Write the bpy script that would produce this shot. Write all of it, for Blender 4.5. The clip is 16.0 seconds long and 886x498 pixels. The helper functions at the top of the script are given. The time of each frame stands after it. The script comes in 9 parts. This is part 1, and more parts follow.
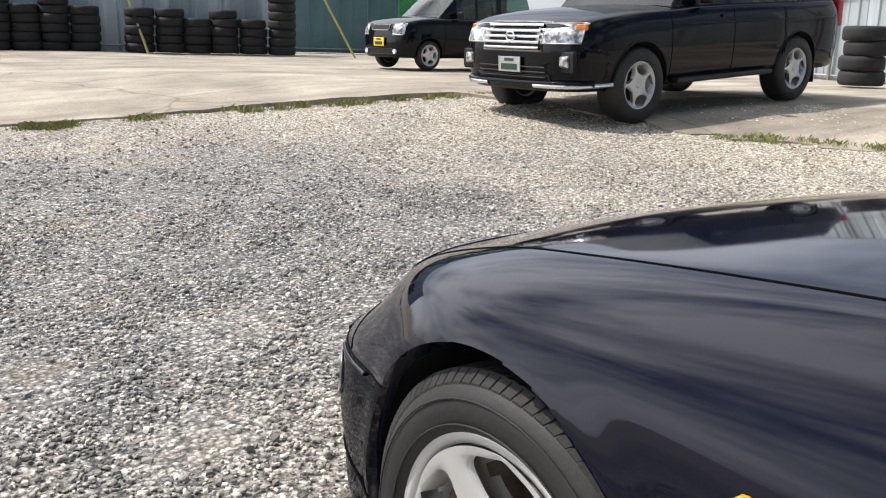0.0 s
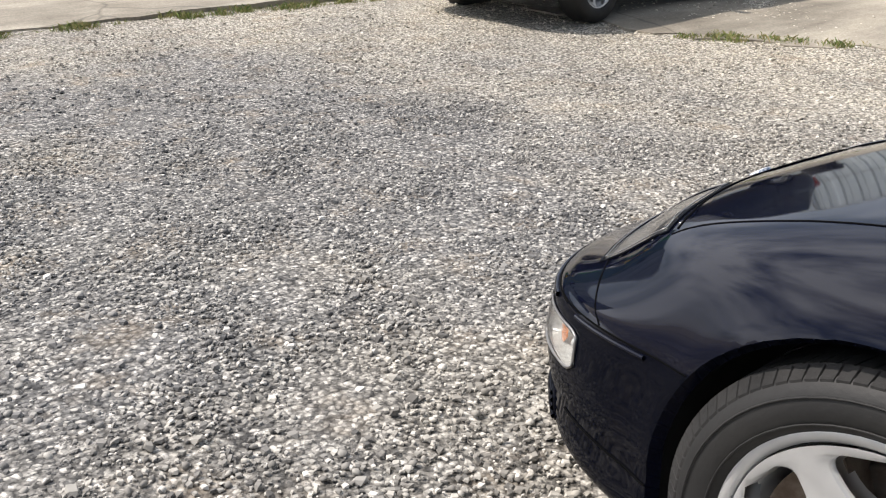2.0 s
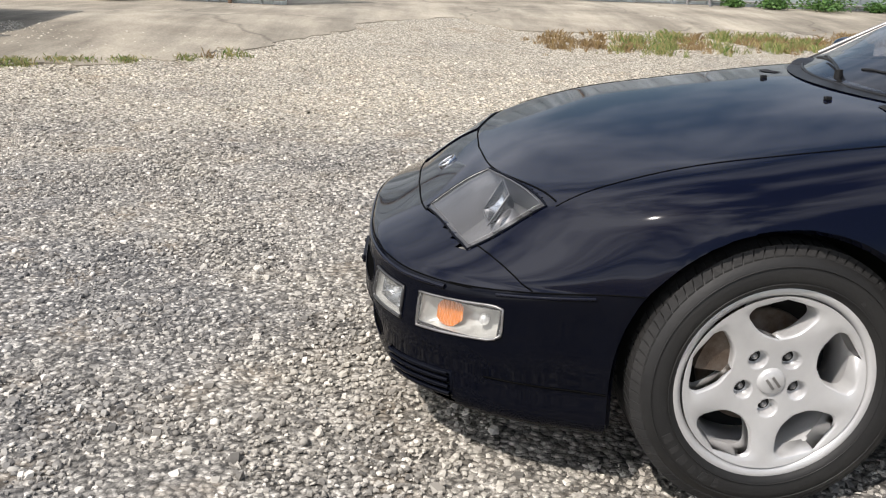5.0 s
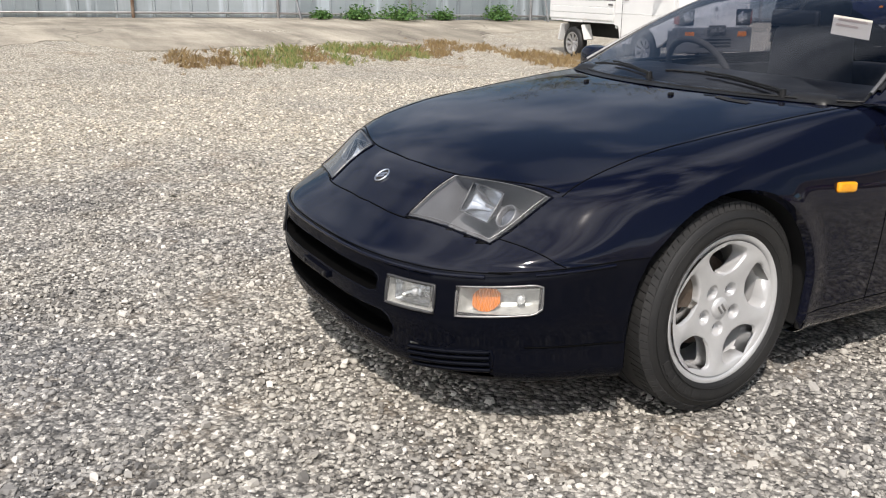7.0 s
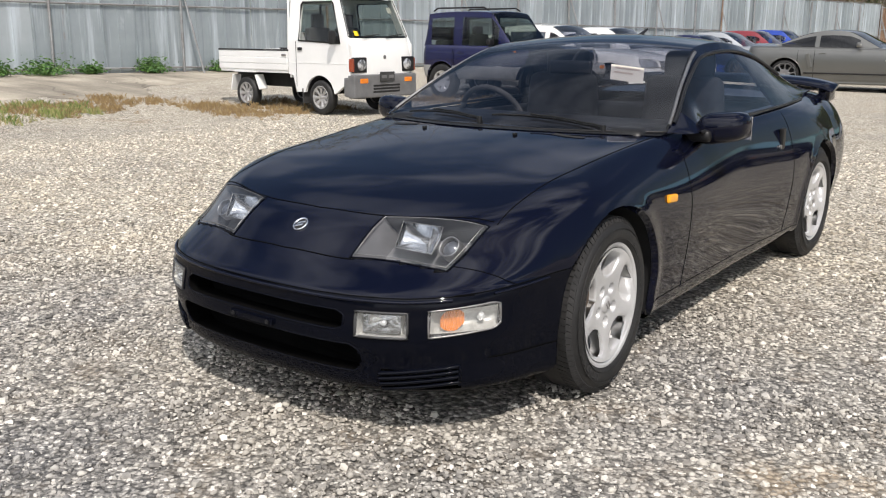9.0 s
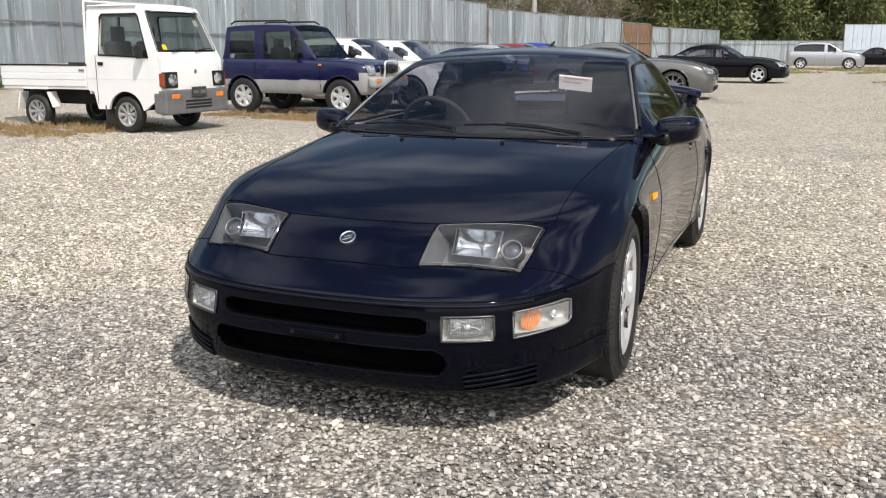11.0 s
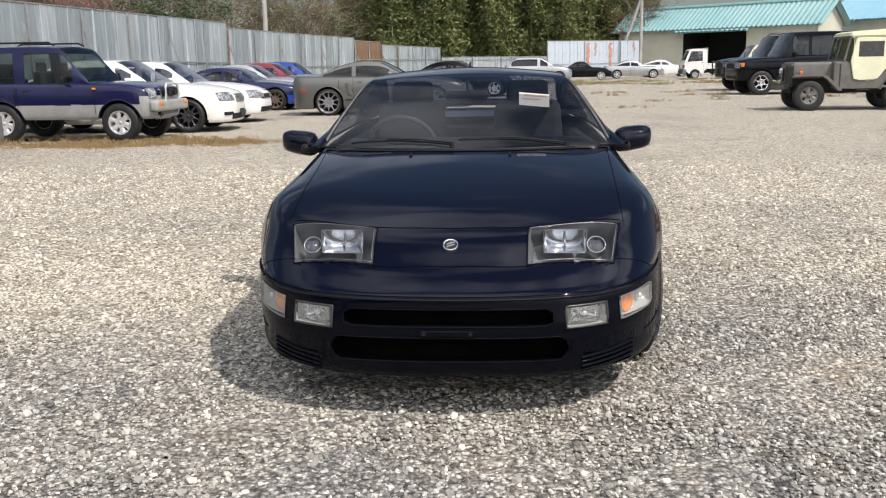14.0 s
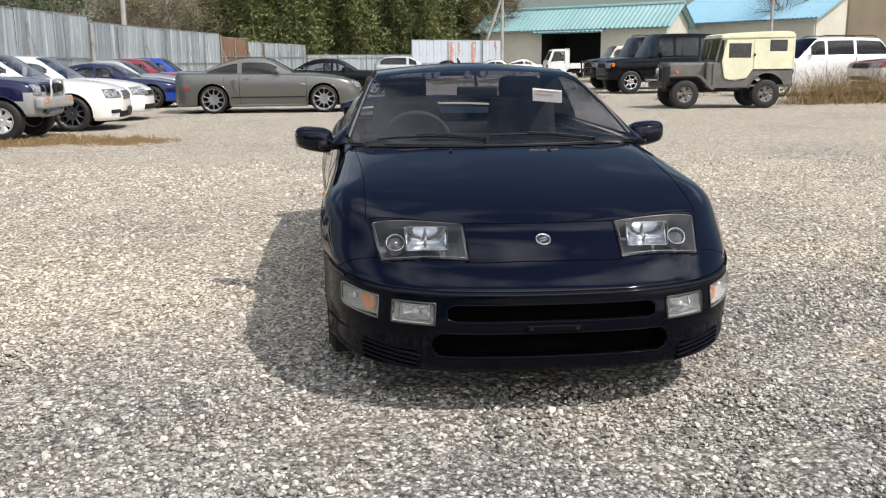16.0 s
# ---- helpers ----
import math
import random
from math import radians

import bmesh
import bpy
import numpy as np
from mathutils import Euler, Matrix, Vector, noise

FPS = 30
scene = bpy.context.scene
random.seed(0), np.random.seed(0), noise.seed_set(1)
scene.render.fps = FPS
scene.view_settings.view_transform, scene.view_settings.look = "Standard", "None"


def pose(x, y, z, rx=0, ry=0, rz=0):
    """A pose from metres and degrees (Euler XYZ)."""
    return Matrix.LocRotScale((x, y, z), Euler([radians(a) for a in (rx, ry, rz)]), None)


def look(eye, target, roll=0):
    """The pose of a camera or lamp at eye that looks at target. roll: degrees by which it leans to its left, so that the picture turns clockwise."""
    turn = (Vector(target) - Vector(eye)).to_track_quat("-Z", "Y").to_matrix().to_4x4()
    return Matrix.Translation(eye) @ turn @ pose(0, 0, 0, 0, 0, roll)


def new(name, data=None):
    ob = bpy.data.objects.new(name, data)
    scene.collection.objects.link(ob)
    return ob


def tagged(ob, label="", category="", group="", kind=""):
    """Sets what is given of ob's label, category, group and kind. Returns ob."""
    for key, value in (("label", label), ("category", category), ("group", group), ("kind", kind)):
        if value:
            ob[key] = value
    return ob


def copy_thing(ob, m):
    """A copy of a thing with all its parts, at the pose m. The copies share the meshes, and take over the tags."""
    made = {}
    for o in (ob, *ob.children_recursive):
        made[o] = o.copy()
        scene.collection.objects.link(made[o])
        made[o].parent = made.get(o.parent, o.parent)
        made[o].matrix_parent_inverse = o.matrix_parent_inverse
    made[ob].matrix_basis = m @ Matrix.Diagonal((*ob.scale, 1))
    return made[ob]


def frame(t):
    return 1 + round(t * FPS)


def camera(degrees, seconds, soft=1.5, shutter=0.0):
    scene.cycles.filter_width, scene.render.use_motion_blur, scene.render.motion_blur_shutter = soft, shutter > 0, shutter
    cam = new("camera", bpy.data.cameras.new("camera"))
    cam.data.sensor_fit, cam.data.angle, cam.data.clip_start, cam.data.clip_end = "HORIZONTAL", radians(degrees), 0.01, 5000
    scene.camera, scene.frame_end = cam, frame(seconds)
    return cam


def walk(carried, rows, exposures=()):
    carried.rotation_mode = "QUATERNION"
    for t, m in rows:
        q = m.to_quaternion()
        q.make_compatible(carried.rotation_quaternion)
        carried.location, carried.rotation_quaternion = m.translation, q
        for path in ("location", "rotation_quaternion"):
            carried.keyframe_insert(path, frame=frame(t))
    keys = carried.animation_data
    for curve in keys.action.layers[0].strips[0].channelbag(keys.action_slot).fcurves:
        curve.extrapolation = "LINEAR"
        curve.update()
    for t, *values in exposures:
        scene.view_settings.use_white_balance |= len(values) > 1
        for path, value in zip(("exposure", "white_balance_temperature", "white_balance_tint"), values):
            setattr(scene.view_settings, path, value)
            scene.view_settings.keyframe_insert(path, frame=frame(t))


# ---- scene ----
cam = camera(52.5, 16.0, soft=1.15)
PATH = [
    (0, (1.531, 0.898, 1.082), (0.432, -0.708, 0.618), 1.5),
    (0.5, (1.699, 0.832, 1.106), (0.487, -0.686, 0.629), 2.1),
    (1, (1.879, 0.759, 1.147), (0.684, -0.757, 0.623), 1.7),
    (1.5, (1.906, 0.588, 1.145), (0.722, -0.921, 0.58), 1.3),
    (2, (1.909, 0.378, 1.154), (0.677, -1.043, 0.475), 1.1),
    (2.5, (2.053, 0.236, 1.142), (0.632, -0.948, 0.379), 3.2),
    (3, (2.205, 0.053, 1.166), (0.601, -0.844, 0.378), 2.3),
    (3.5, (2.257, -0.187, 1.16), (0.548, -0.812, 0.33), 1.4),
    (4, (2.334, -0.414, 1.189), (0.518, -0.729, 0.412), 1.9),
    (4.5, (2.515, -0.608, 1.21), (0.644, -0.719, 0.512), 1.9),
    (4.7, (2.565, -0.662, 1.171), (0.677, -0.712, 0.513), 1.8),
    (6.8, (2.566, -1.813, 1.193), (0.858, -0.944, 0.617), 0.7),
    (7, (2.548, -1.893, 1.205), (0.874, -0.956, 0.638), 0.8),
    (7.5, (2.533, -2.151, 1.227), (0.967, -1.007, 0.739), 1.0),
    (8, (2.472, -2.33, 1.226), (1.018, -1.039, 0.758), 0.6),
    (8.5, (2.315, -2.503, 1.234), (0.99, -1.088, 0.744), 0.9),
    (9, (2.203, -2.767, 1.243), (1.018, -1.224, 0.779), 0.1),
    (9.5, (2.064, -2.963, 1.24), (0.994, -1.333, 0.795), -0.9),
    (9.7, (1.965, -3.015, 1.24), (0.942, -1.354, 0.801), -0.8),
    (11.8, (1.136, -3.635, 1.245), (0.551, -1.77, 0.819), -0.6),
    (12, (1.062, -3.735, 1.257), (0.513, -1.857, 0.839), -0.9),
    (12.5, (0.9, -3.83, 1.254), (0.42, -1.93, 0.852), -1.6),
    (13, (0.655, -3.816, 1.268), (0.267, -1.895, 0.866), -2.0),
    (13.5, (0.44, -3.891, 1.257), (0.177, -1.95, 0.856), -1.5),
    (14, (0.236, -3.937, 1.275), (0.077, -1.985, 0.87), -1.0),
    (14.5, (0.015, -3.866, 1.266), (-0.121, -1.917, 0.837), -0.4),
    (15, (-0.21, -3.877, 1.265), (-0.241, -1.922, 0.845), -0.1),
    (15.5, (-0.419, -3.944, 1.291), (-0.335, -1.99, 0.874), -0.5),
    (16, (-0.622, -3.907, 1.269), (-0.47, -1.956, 0.857), -0.5),
]
walk(cam, [(t, look(eye, aim, roll)) for t, eye, aim, roll in PATH], [(0.0, 0.31), (1.0, 0.22), (2.5, 0.12), (6.0, -0.02), (16.0, -0.05)])

# ---- world, sun ----
SUN = Vector((0.62, -0.50, 1.0)).normalized()
world = bpy.data.worlds.new("sky")
scene.world = world
world.use_nodes = True
wt = world.node_tree
sky = wt.nodes.new("ShaderNodeTexSky")
sky.sky_type, sky.sun_disc = "NISHITA", False
sky.sun_elevation = math.asin(SUN.z)
sky.sun_rotation = math.atan2(SUN.x, SUN.y)
sky.air_density, sky.dust_density = 1.0, 1.2
wbg = wt.nodes["Background"]
wbg.inputs["Strength"].default_value = 0.070
# broken cloud in the sky, which the black paint mirrors
wtc = wt.nodes.new("ShaderNodeTexCoord")
wmap = wt.nodes.new("ShaderNodeMapping")
wmap.inputs["Scale"].default_value = (1.0, 1.0, 2.6)
wno = wt.nodes.new("ShaderNodeTexNoise")
wno.inputs["Scale"].default_value, wno.inputs["Detail"].default_value, wno.inputs["Roughness"].default_value = 1.7, 7.0, 0.58
wra = wt.nodes.new("ShaderNodeValToRGB")
wra.color_ramp.elements[0].position, wra.color_ramp.elements[1].position = 0.46, 0.70
wmx = wt.nodes.new("ShaderNodeMix")
wmx.data_type = "RGBA"
wt.links.new(wtc.outputs["Generated"], wmap.inputs["Vector"])
wt.links.new(wmap.outputs[0], wno.inputs["Vector"])
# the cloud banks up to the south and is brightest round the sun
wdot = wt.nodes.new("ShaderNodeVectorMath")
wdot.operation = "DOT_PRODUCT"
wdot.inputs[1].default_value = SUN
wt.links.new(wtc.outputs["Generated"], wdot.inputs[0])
wbank = wt.nodes.new("ShaderNodeVectorMath")
wbank.operation = "DOT_PRODUCT"
wbank.inputs[1].default_value = (-0.4, -1.0, 0.5)
wt.links.new(wtc.outputs["Generated"], wbank.inputs[0])
wma = wt.nodes.new("ShaderNodeMath")
wma.operation = "MULTIPLY_ADD"
wma.inputs[1].default_value = 0.12
wt.links.new(wbank.outputs["Value"], wma.inputs[0])
wt.links.new(wno.outputs["Fac"], wma.inputs[2])
wt.links.new(wma.outputs[0], wra.inputs[0])
wt.links.new(wra.outputs[0], wmx.inputs[0])
wt.links.new(sky.outputs[0], wmx.inputs[6])
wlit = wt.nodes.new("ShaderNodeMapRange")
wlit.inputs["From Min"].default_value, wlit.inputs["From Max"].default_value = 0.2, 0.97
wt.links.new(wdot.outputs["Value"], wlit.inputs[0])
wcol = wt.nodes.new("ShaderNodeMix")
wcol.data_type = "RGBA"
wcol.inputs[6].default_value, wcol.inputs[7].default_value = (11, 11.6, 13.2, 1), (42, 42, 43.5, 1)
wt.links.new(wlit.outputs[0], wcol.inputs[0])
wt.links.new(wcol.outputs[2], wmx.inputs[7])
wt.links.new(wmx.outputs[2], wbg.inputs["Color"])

sun = new("sun", bpy.data.lights.new("sun", "SUN"))
sun.data.energy, sun.data.angle, sun.data.color = 4.0, radians(0.53), (1.0, 0.92, 0.855)
sun.matrix_world = look(SUN * 50, (0, 0, 0))


# ---- materials ----
def nodes_of(name):
    m = bpy.data.materials.new(name)
    m.use_nodes = True
    t = m.node_tree
    return m, t, t.nodes["Principled BSDF"]


def add(t, kind, **inputs):
    n = t.nodes.new(kind)
    for key, v in inputs.items():
        n.inputs[key.replace("_", " ")].default_value = v
    return n


def rgba(c):
    return (*c, 1.0) if len(c) == 3 else c


def wear(t, b, base, dark, scale, rough, spread=0.1, bump=0.0, bump_scale=None, detail=6.0, low=0.35, high=0.7):
    """Two-scale variation of colour and gloss from noise in the object's own space."""
    co = add(t, "ShaderNodeTexCoord")
    n1 = add(t, "ShaderNodeTexNoise", Scale=scale, Detail=detail, Roughness=0.6)
    t.links.new(co.outputs["Object"], n1.inputs["Vector"])
    ramp = add(t, "ShaderNodeValToRGB")
    ramp.color_ramp.elements[0].position, ramp.color_ramp.elements[1].position = low, high
    ramp.color_ramp.elements[0].color, ramp.color_ramp.elements[1].color = rgba(dark), rgba(base)
    t.links.new(n1.outputs["Fac"], ramp.inputs[0])
    t.links.new(ramp.outputs[0], b.inputs["Base Color"])
    mr = add(t, "ShaderNodeMapRange")
    mr.inputs[3].default_value, mr.inputs[4].default_value = rough + spread, max(0.02, rough - spread)
    t.links.new(n1.outputs["Fac"], mr.inputs[0])
    t.links.new(mr.outputs[0], b.inputs["Roughness"])
    if bump:
        n2 = add(t, "ShaderNodeTexNoise", Scale=bump_scale or scale * 12, Detail=4.0)
        t.links.new(co.outputs["Object"], n2.inputs["Vector"])
        bp = add(t, "ShaderNodeBump", Strength=bump, Distance=0.01)
        t.links.new(n2.outputs["Fac"], bp.inputs["Height"])
        t.links.new(bp.outputs[0], b.inputs["Normal"])
    return ramp


def worn(name, base, dark=None, scale=3.0, rough=0.5, spread=0.1, metal=0.0, bump=0.0, bump_scale=None, low=0.35, high=0.7):
    m, t, b = nodes_of(name)
    wear(t, b, base, dark or tuple(v * 0.8 for v in base), scale, rough, spread, bump, bump_scale, low=low, high=high)
    b.inputs["Metallic"].default_value = metal
    return m


def paint(name, base, rough=0.25, flake=0.0, dust=0.04, coat=1.0, sheen=0.0):
    """Car paint: a coloured coat under clear lacquer with a little dust."""
    m, t, b = nodes_of(name)
    wear(t, b, base, tuple(v * 0.9 + dust * 0.25 for v in base), 2.3, rough, 0.05)
    b.inputs["Metallic"].default_value = flake
    b.inputs["Specular IOR Level"].default_value = sheen if not flake else 0.3
    b.inputs["Coat Weight"].default_value = coat
    b.inputs["Coat Roughness"].default_value = 0.05
    b.inputs["Coat IOR"].default_value = 1.36
    return m


def schlick(t, f0):
    """Gloss of a thin pane, the same from both its sides."""
    lw = add(t, "ShaderNodeLayerWeight", Blend=0.5)
    p5 = add(t, "ShaderNodeMath")
    p5.operation = "POWER"
    p5.inputs[1].default_value = 5.0
    t.links.new(lw.outputs["Facing"], p5.inputs[0])
    f = add(t, "ShaderNodeMath")
    f.operation = "MULTIPLY_ADD"
    f.inputs[1].default_value, f.inputs[2].default_value = 1.0 - f0, f0
    t.links.new(p5.outputs[0], f.inputs[0])
    return f


def tinted_glass(name, tint, gloss_rough=0.0):
    m, t, b = nodes_of(name)
    t.nodes.remove(b)
    out = t.nodes["Material Output"]
    tr = add(t, "ShaderNodeBsdfTransparent")
    tr.inputs["Color"].default_value = rgba(tint)
    gl = add(t, "ShaderNodeBsdfGlossy", Roughness=gloss_rough)
    gl.inputs["Color"].default_value = (1, 1, 1, 1)
    fr = schlick(t, 0.045)
    mx = add(t, "ShaderNodeMixShader")
    t.links.new(fr.outputs[0], mx.inputs[0])
    t.links.new(tr.outputs[0], mx.inputs[1])
    t.links.new(gl.outputs[0], mx.inputs[2])
    t.links.new(mx.outputs[0], out.inputs["Surface"])
    return m


def ribbed(name, base, rough, ribs, axis=0):
    """Moulded lamp lens with fine flutes."""
    m, t, b = nodes_of(name)
    b.inputs["Base Color"].default_value = rgba(base)
    b.inputs["Roughness"].default_value = rough
    b.inputs["Coat Weight"].default_value = 1.0
    b.inputs["Coat Roughness"].default_value = 0.03
    co = add(t, "ShaderNodeTexCoord")
    wv = add(t, "ShaderNodeTexWave", Scale=ribs, Distortion=0.4)
    wv.bands_direction = "XYZ"[axis]
    t.links.new(co.outputs["Object"], wv.inputs["Vector"])
    bp = add(t, "ShaderNodeBump", Strength=0.7, Distance=0.004)
    t.links.new(wv.outputs["Fac"], bp.inputs["Height"])
    t.links.new(bp.outputs[0], b.inputs["Normal"])
    no = add(t, "ShaderNodeTexNoise", Scale=25.0, Detail=3.0)
    t.links.new(co.outputs["Object"], no.inputs["Vector"])
    mx = add(t, "ShaderNodeMix")
    mx.data_type = "RGBA"
    mx.inputs[6].default_value, mx.inputs[7].default_value = rgba(base), rgba(tuple(v * 0.72 for v in base))
    t.links.new(no.outputs["Fac"], mx.inputs[0])
    t.links.new(mx.outputs[2], b.inputs["Base Color"])
    return m


BLACK_PAINT = paint("black_paint", (0.0022, 0.0032, 0.0105), 0.19, dust=0.003, sheen=0.0)
BUMPER_PAINT = paint("bumper_paint", (0.0022, 0.0028, 0.006), 0.3, dust=0.003, coat=0.42, sheen=0.0)
BUMPER_PAINT.node_tree.nodes["Principled BSDF"].inputs["Coat Roughness"].default_value = 0.05
BLACK_PLASTIC = worn("black_plastic", (0.016, 0.016, 0.017), (0.009, 0.009, 0.009), 6, 0.4, 0.12, bump=0.05)
BLACK_PLASTIC.node_tree.nodes["Principled BSDF"].inputs["Specular IOR Level"].default_value = 0.3
RUBBER = worn("rubber", (0.018, 0.0175, 0.0165), (0.009, 0.009, 0.009), 6, 0.62, 0.12, bump=0.1, bump_scale=90)
TREAD = worn("tread_rubber", (0.024, 0.023, 0.022), (0.012, 0.012, 0.012), 9, 0.8, 0.1, bump=0.25, bump_scale=70)
ALLOY = worn("alloy", (0.66, 0.66, 0.65), (0.52, 0.52, 0.52), 5, 0.38, 0.08, metal=0.35)
ALLOY_DARK = worn("dark_alloy", (0.16, 0.16, 0.17), (0.08, 0.08, 0.09), 5, 0.35, 0.08, metal=0.8)
STEEL = worn("steel", (0.42, 0.42, 0.42), (0.24, 0.23, 0.22), 8, 0.42, 0.1, metal=0.85)
CHROME = worn("chrome", (0.82, 0.83, 0.84), (0.7, 0.7, 0.72), 6, 0.08, 0.04, metal=1.0)
BRAKE = worn("brake_iron", (0.2, 0.17, 0.14), (0.1, 0.07, 0.05), 22, 0.6, 0.1, metal=0.6, bump=0.1)
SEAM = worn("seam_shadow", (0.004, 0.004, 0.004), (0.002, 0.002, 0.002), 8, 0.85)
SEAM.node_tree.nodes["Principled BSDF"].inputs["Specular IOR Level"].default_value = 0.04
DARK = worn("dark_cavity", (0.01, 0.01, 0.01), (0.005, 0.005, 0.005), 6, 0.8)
GLASS = tinted_glass("tinted_glass", (0.60, 0.61, 0.66))
CLEAR = tinted_glass("clear_lens", (0.86, 0.87, 0.88))
PRIVACY = tinted_glass("privacy_glass", (0.07, 0.075, 0.08))
CAB_GLASS = tinted_glass("cab_glass", (0.45, 0.5, 0.48))


def milky_lens(name, flutes):
    """Clear fluted lamp lens, a little clouded by age."""
    m, t, b = nodes_of(name)
    t.nodes.remove(b)
    co = add(t, "ShaderNodeTexCoord")
    wv = add(t, "ShaderNodeTexWave", Scale=flutes, Distortion=0.2)
    t.links.new(co.outputs["Object"], wv.inputs["Vector"])
    no = add(t, "ShaderNodeTexNoise", Scale=90.0, Detail=3.0)
    t.links.new(co.outputs["Object"], no.inputs["Vector"])
    bp = add(t, "ShaderNodeBump", Strength=0.8, Distance=0.003)
    t.links.new(wv.outputs["Fac"], bp.inputs["Height"])
    tr = add(t, "ShaderNodeBsdfTransparent")
    tr.inputs["Color"].default_value = (0.93, 0.93, 0.9, 1)
    df = add(t, "ShaderNodeBsdfDiffuse")
    df.inputs["Color"].default_value = (0.86, 0.86, 0.83, 1)
    t.links.new(bp.outputs[0], df.inputs["Normal"])
    gl = add(t, "ShaderNodeBsdfGlossy", Roughness=0.06)
    t.links.new(bp.outputs[0], gl.inputs["Normal"])
    cloud = add(t, "ShaderNodeMapRange", From_Min=0.3, From_Max=0.7, To_Min=0.03, To_Max=0.09)
    t.links.new(no.outputs["Fac"], cloud.inputs[0])
    m1 = add(t, "ShaderNodeMixShader")
    rib = add(t, "ShaderNodeMath")
    rib.operation = "MULTIPLY_ADD"
    rib.inputs[1].default_value = 0.16
    t.links.new(wv.outputs["Fac"], rib.inputs[0])
    t.links.new(cloud.outputs[0], rib.inputs[2])
    t.links.new(rib.outputs[0], m1.inputs[0])
    t.links.new(tr.outputs[0], m1.inputs[1])
    t.links.new(df.outputs[0], m1.inputs[2])
    fr = schlick(t, 0.05)
    m2 = add(t, "ShaderNodeMixShader")
    t.links.new(fr.outputs[0], m2.inputs[0])
    t.links.new(m1.outputs[0], m2.inputs[1])
    t.links.new(gl.outputs[0], m2.inputs[2])
    t.links.new(m2.outputs[0], t.nodes["Material Output"].inputs["Surface"])
    return m


MILKY = milky_lens("milky_lens", 120.0)
AMBER = ribbed("amber_lens", (1.0, 0.28, 0.015), 0.2, 60.0, 0)
MARKER = worn("marker_amber", (0.9, 0.42, 0.02), (0.75, 0.3, 0.01), 30, 0.2, 0.06)
RED_LENS = worn("red_lens", (0.5, 0.02, 0.02), (0.3, 0.01, 0.01), 20, 0.2, 0.05)
LAMP_FACE = worn("lamp_face", (0.66, 0.67, 0.68), (0.16, 0.165, 0.17), 17, 0.14, 0.06, metal=0.5, low=0.42, high=0.6)
REFLECTOR = worn("lamp_reflector", (0.88, 0.89, 0.9), (0.66, 0.68, 0.72), 14, 0.2, 0.08, metal=0.45)
HOUSING = worn("lamp_housing", (0.20, 0.20, 0.205), (0.13, 0.13, 0.135), 10, 0.4, 0.1)
CLOTH = worn("seat_cloth", (0.07, 0.068, 0.066), (0.04, 0.04, 0.04), 9, 0.9, 0.05, bump=0.1)
PAPER = worn("paper", (0.8, 0.76, 0.68), (0.72, 0.67, 0.58), 9, 0.8, 0.05)
INK = worn("ink", (0.60, 0.50, 0.42), (0.5, 0.42, 0.36), 9, 0.8, 0.05)


# ---- mesh helpers ----
def mesh_ob(name, verts, faces, mat, parent=None, label="", smooth=True, normals=None):
    me = bpy.data.meshes.new(name)
    me.from_pydata([tuple(map(float, v)) for v in verts], [], [tuple(int(i) for i in f) for f in faces])
    me.materials.append(mat)
    if smooth:
        me.polygons.foreach_set("use_smooth", [True] * len(me.polygons))
    me.update()
    if normals is not None:
        me.normals_split_custom_set_from_vertices([tuple(map(float, n)) for n in normals])
    ob = new(name, me)
    if parent is not None:
        ob.parent = parent
    if label:
        tagged(ob, label)
    return ob


def part(name, bm, mat, parent, label="", smooth=False, angle=None):
    me = bpy.data.meshes.new(name)
    bmesh.ops.recalc_face_normals(bm, faces=bm.faces)
    if smooth:
        for f in bm.faces:
            f.smooth = True
        lim = radians(angle or 38)
        for e in bm.edges:
            if len(e.link_faces) == 2 and e.calc_face_angle(0) > lim:
                e.smooth = False
    bm.to_mesh(me)
    bm.free()
    me.materials.append(mat)
    ob = new(name, me)
    if parent is not None:
        ob.parent = parent
    if label:
        tagged(ob, label)
    return ob


def thing(name, m, label, category, group="", kind=""):
    ob = new(name)
    ob.matrix_world = m
    return tagged(ob, label, category, group, kind)


def box_bm(size, at=(0, 0, 0), bevel=0.0, segs=2, rot=None, taper=None):
    """A bevelled block; taper narrows its top by (fx, fy)."""
    bm = bmesh.new()
    bmesh.ops.create_cube(bm, size=1.0)
    for v in bm.verts:
        up = v.co.z > 0
        v.co.x *= size[0] * (taper[0] if taper and up else 1)
        v.co.y *= size[1] * (taper[1] if taper and up else 1)
        v.co.z *= size[2]
    if bevel:
        bmesh.ops.bevel(bm, geom=bm.edges[:], offset=bevel, segments=segs, affect="EDGES", profile=0.6)
    if rot:
        bmesh.ops.rotate(bm, verts=bm.verts, cent=(0, 0, 0), matrix=Euler([radians(a) for a in rot]).to_matrix())
    bmesh.ops.translate(bm, verts=bm.verts, vec=at)
    return bm


def join_bm(bms):
    out = bmesh.new()
    for b in bms:
        me = bpy.data.meshes.new("tmp")
        b.to_mesh(me)
        out.from_mesh(me)
        bpy.data.meshes.remove(me)
        b.free()
    return out


def rod_bm(a, b, r0, r1=None, segs=10):
    a, b = Vector(a), Vector(b)
    bm = bmesh.new()
    bmesh.ops.create_cone(bm, cap_ends=True, segments=segs, radius1=r0, radius2=r0 if r1 is None else r1, depth=(b - a).length)
    q = (b - a).to_track_quat("Z", "Y").to_matrix().to_4x4()
    bmesh.ops.transform(bm, matrix=Matrix.Translation((a + b) / 2) @ q, verts=bm.verts)
    return bm


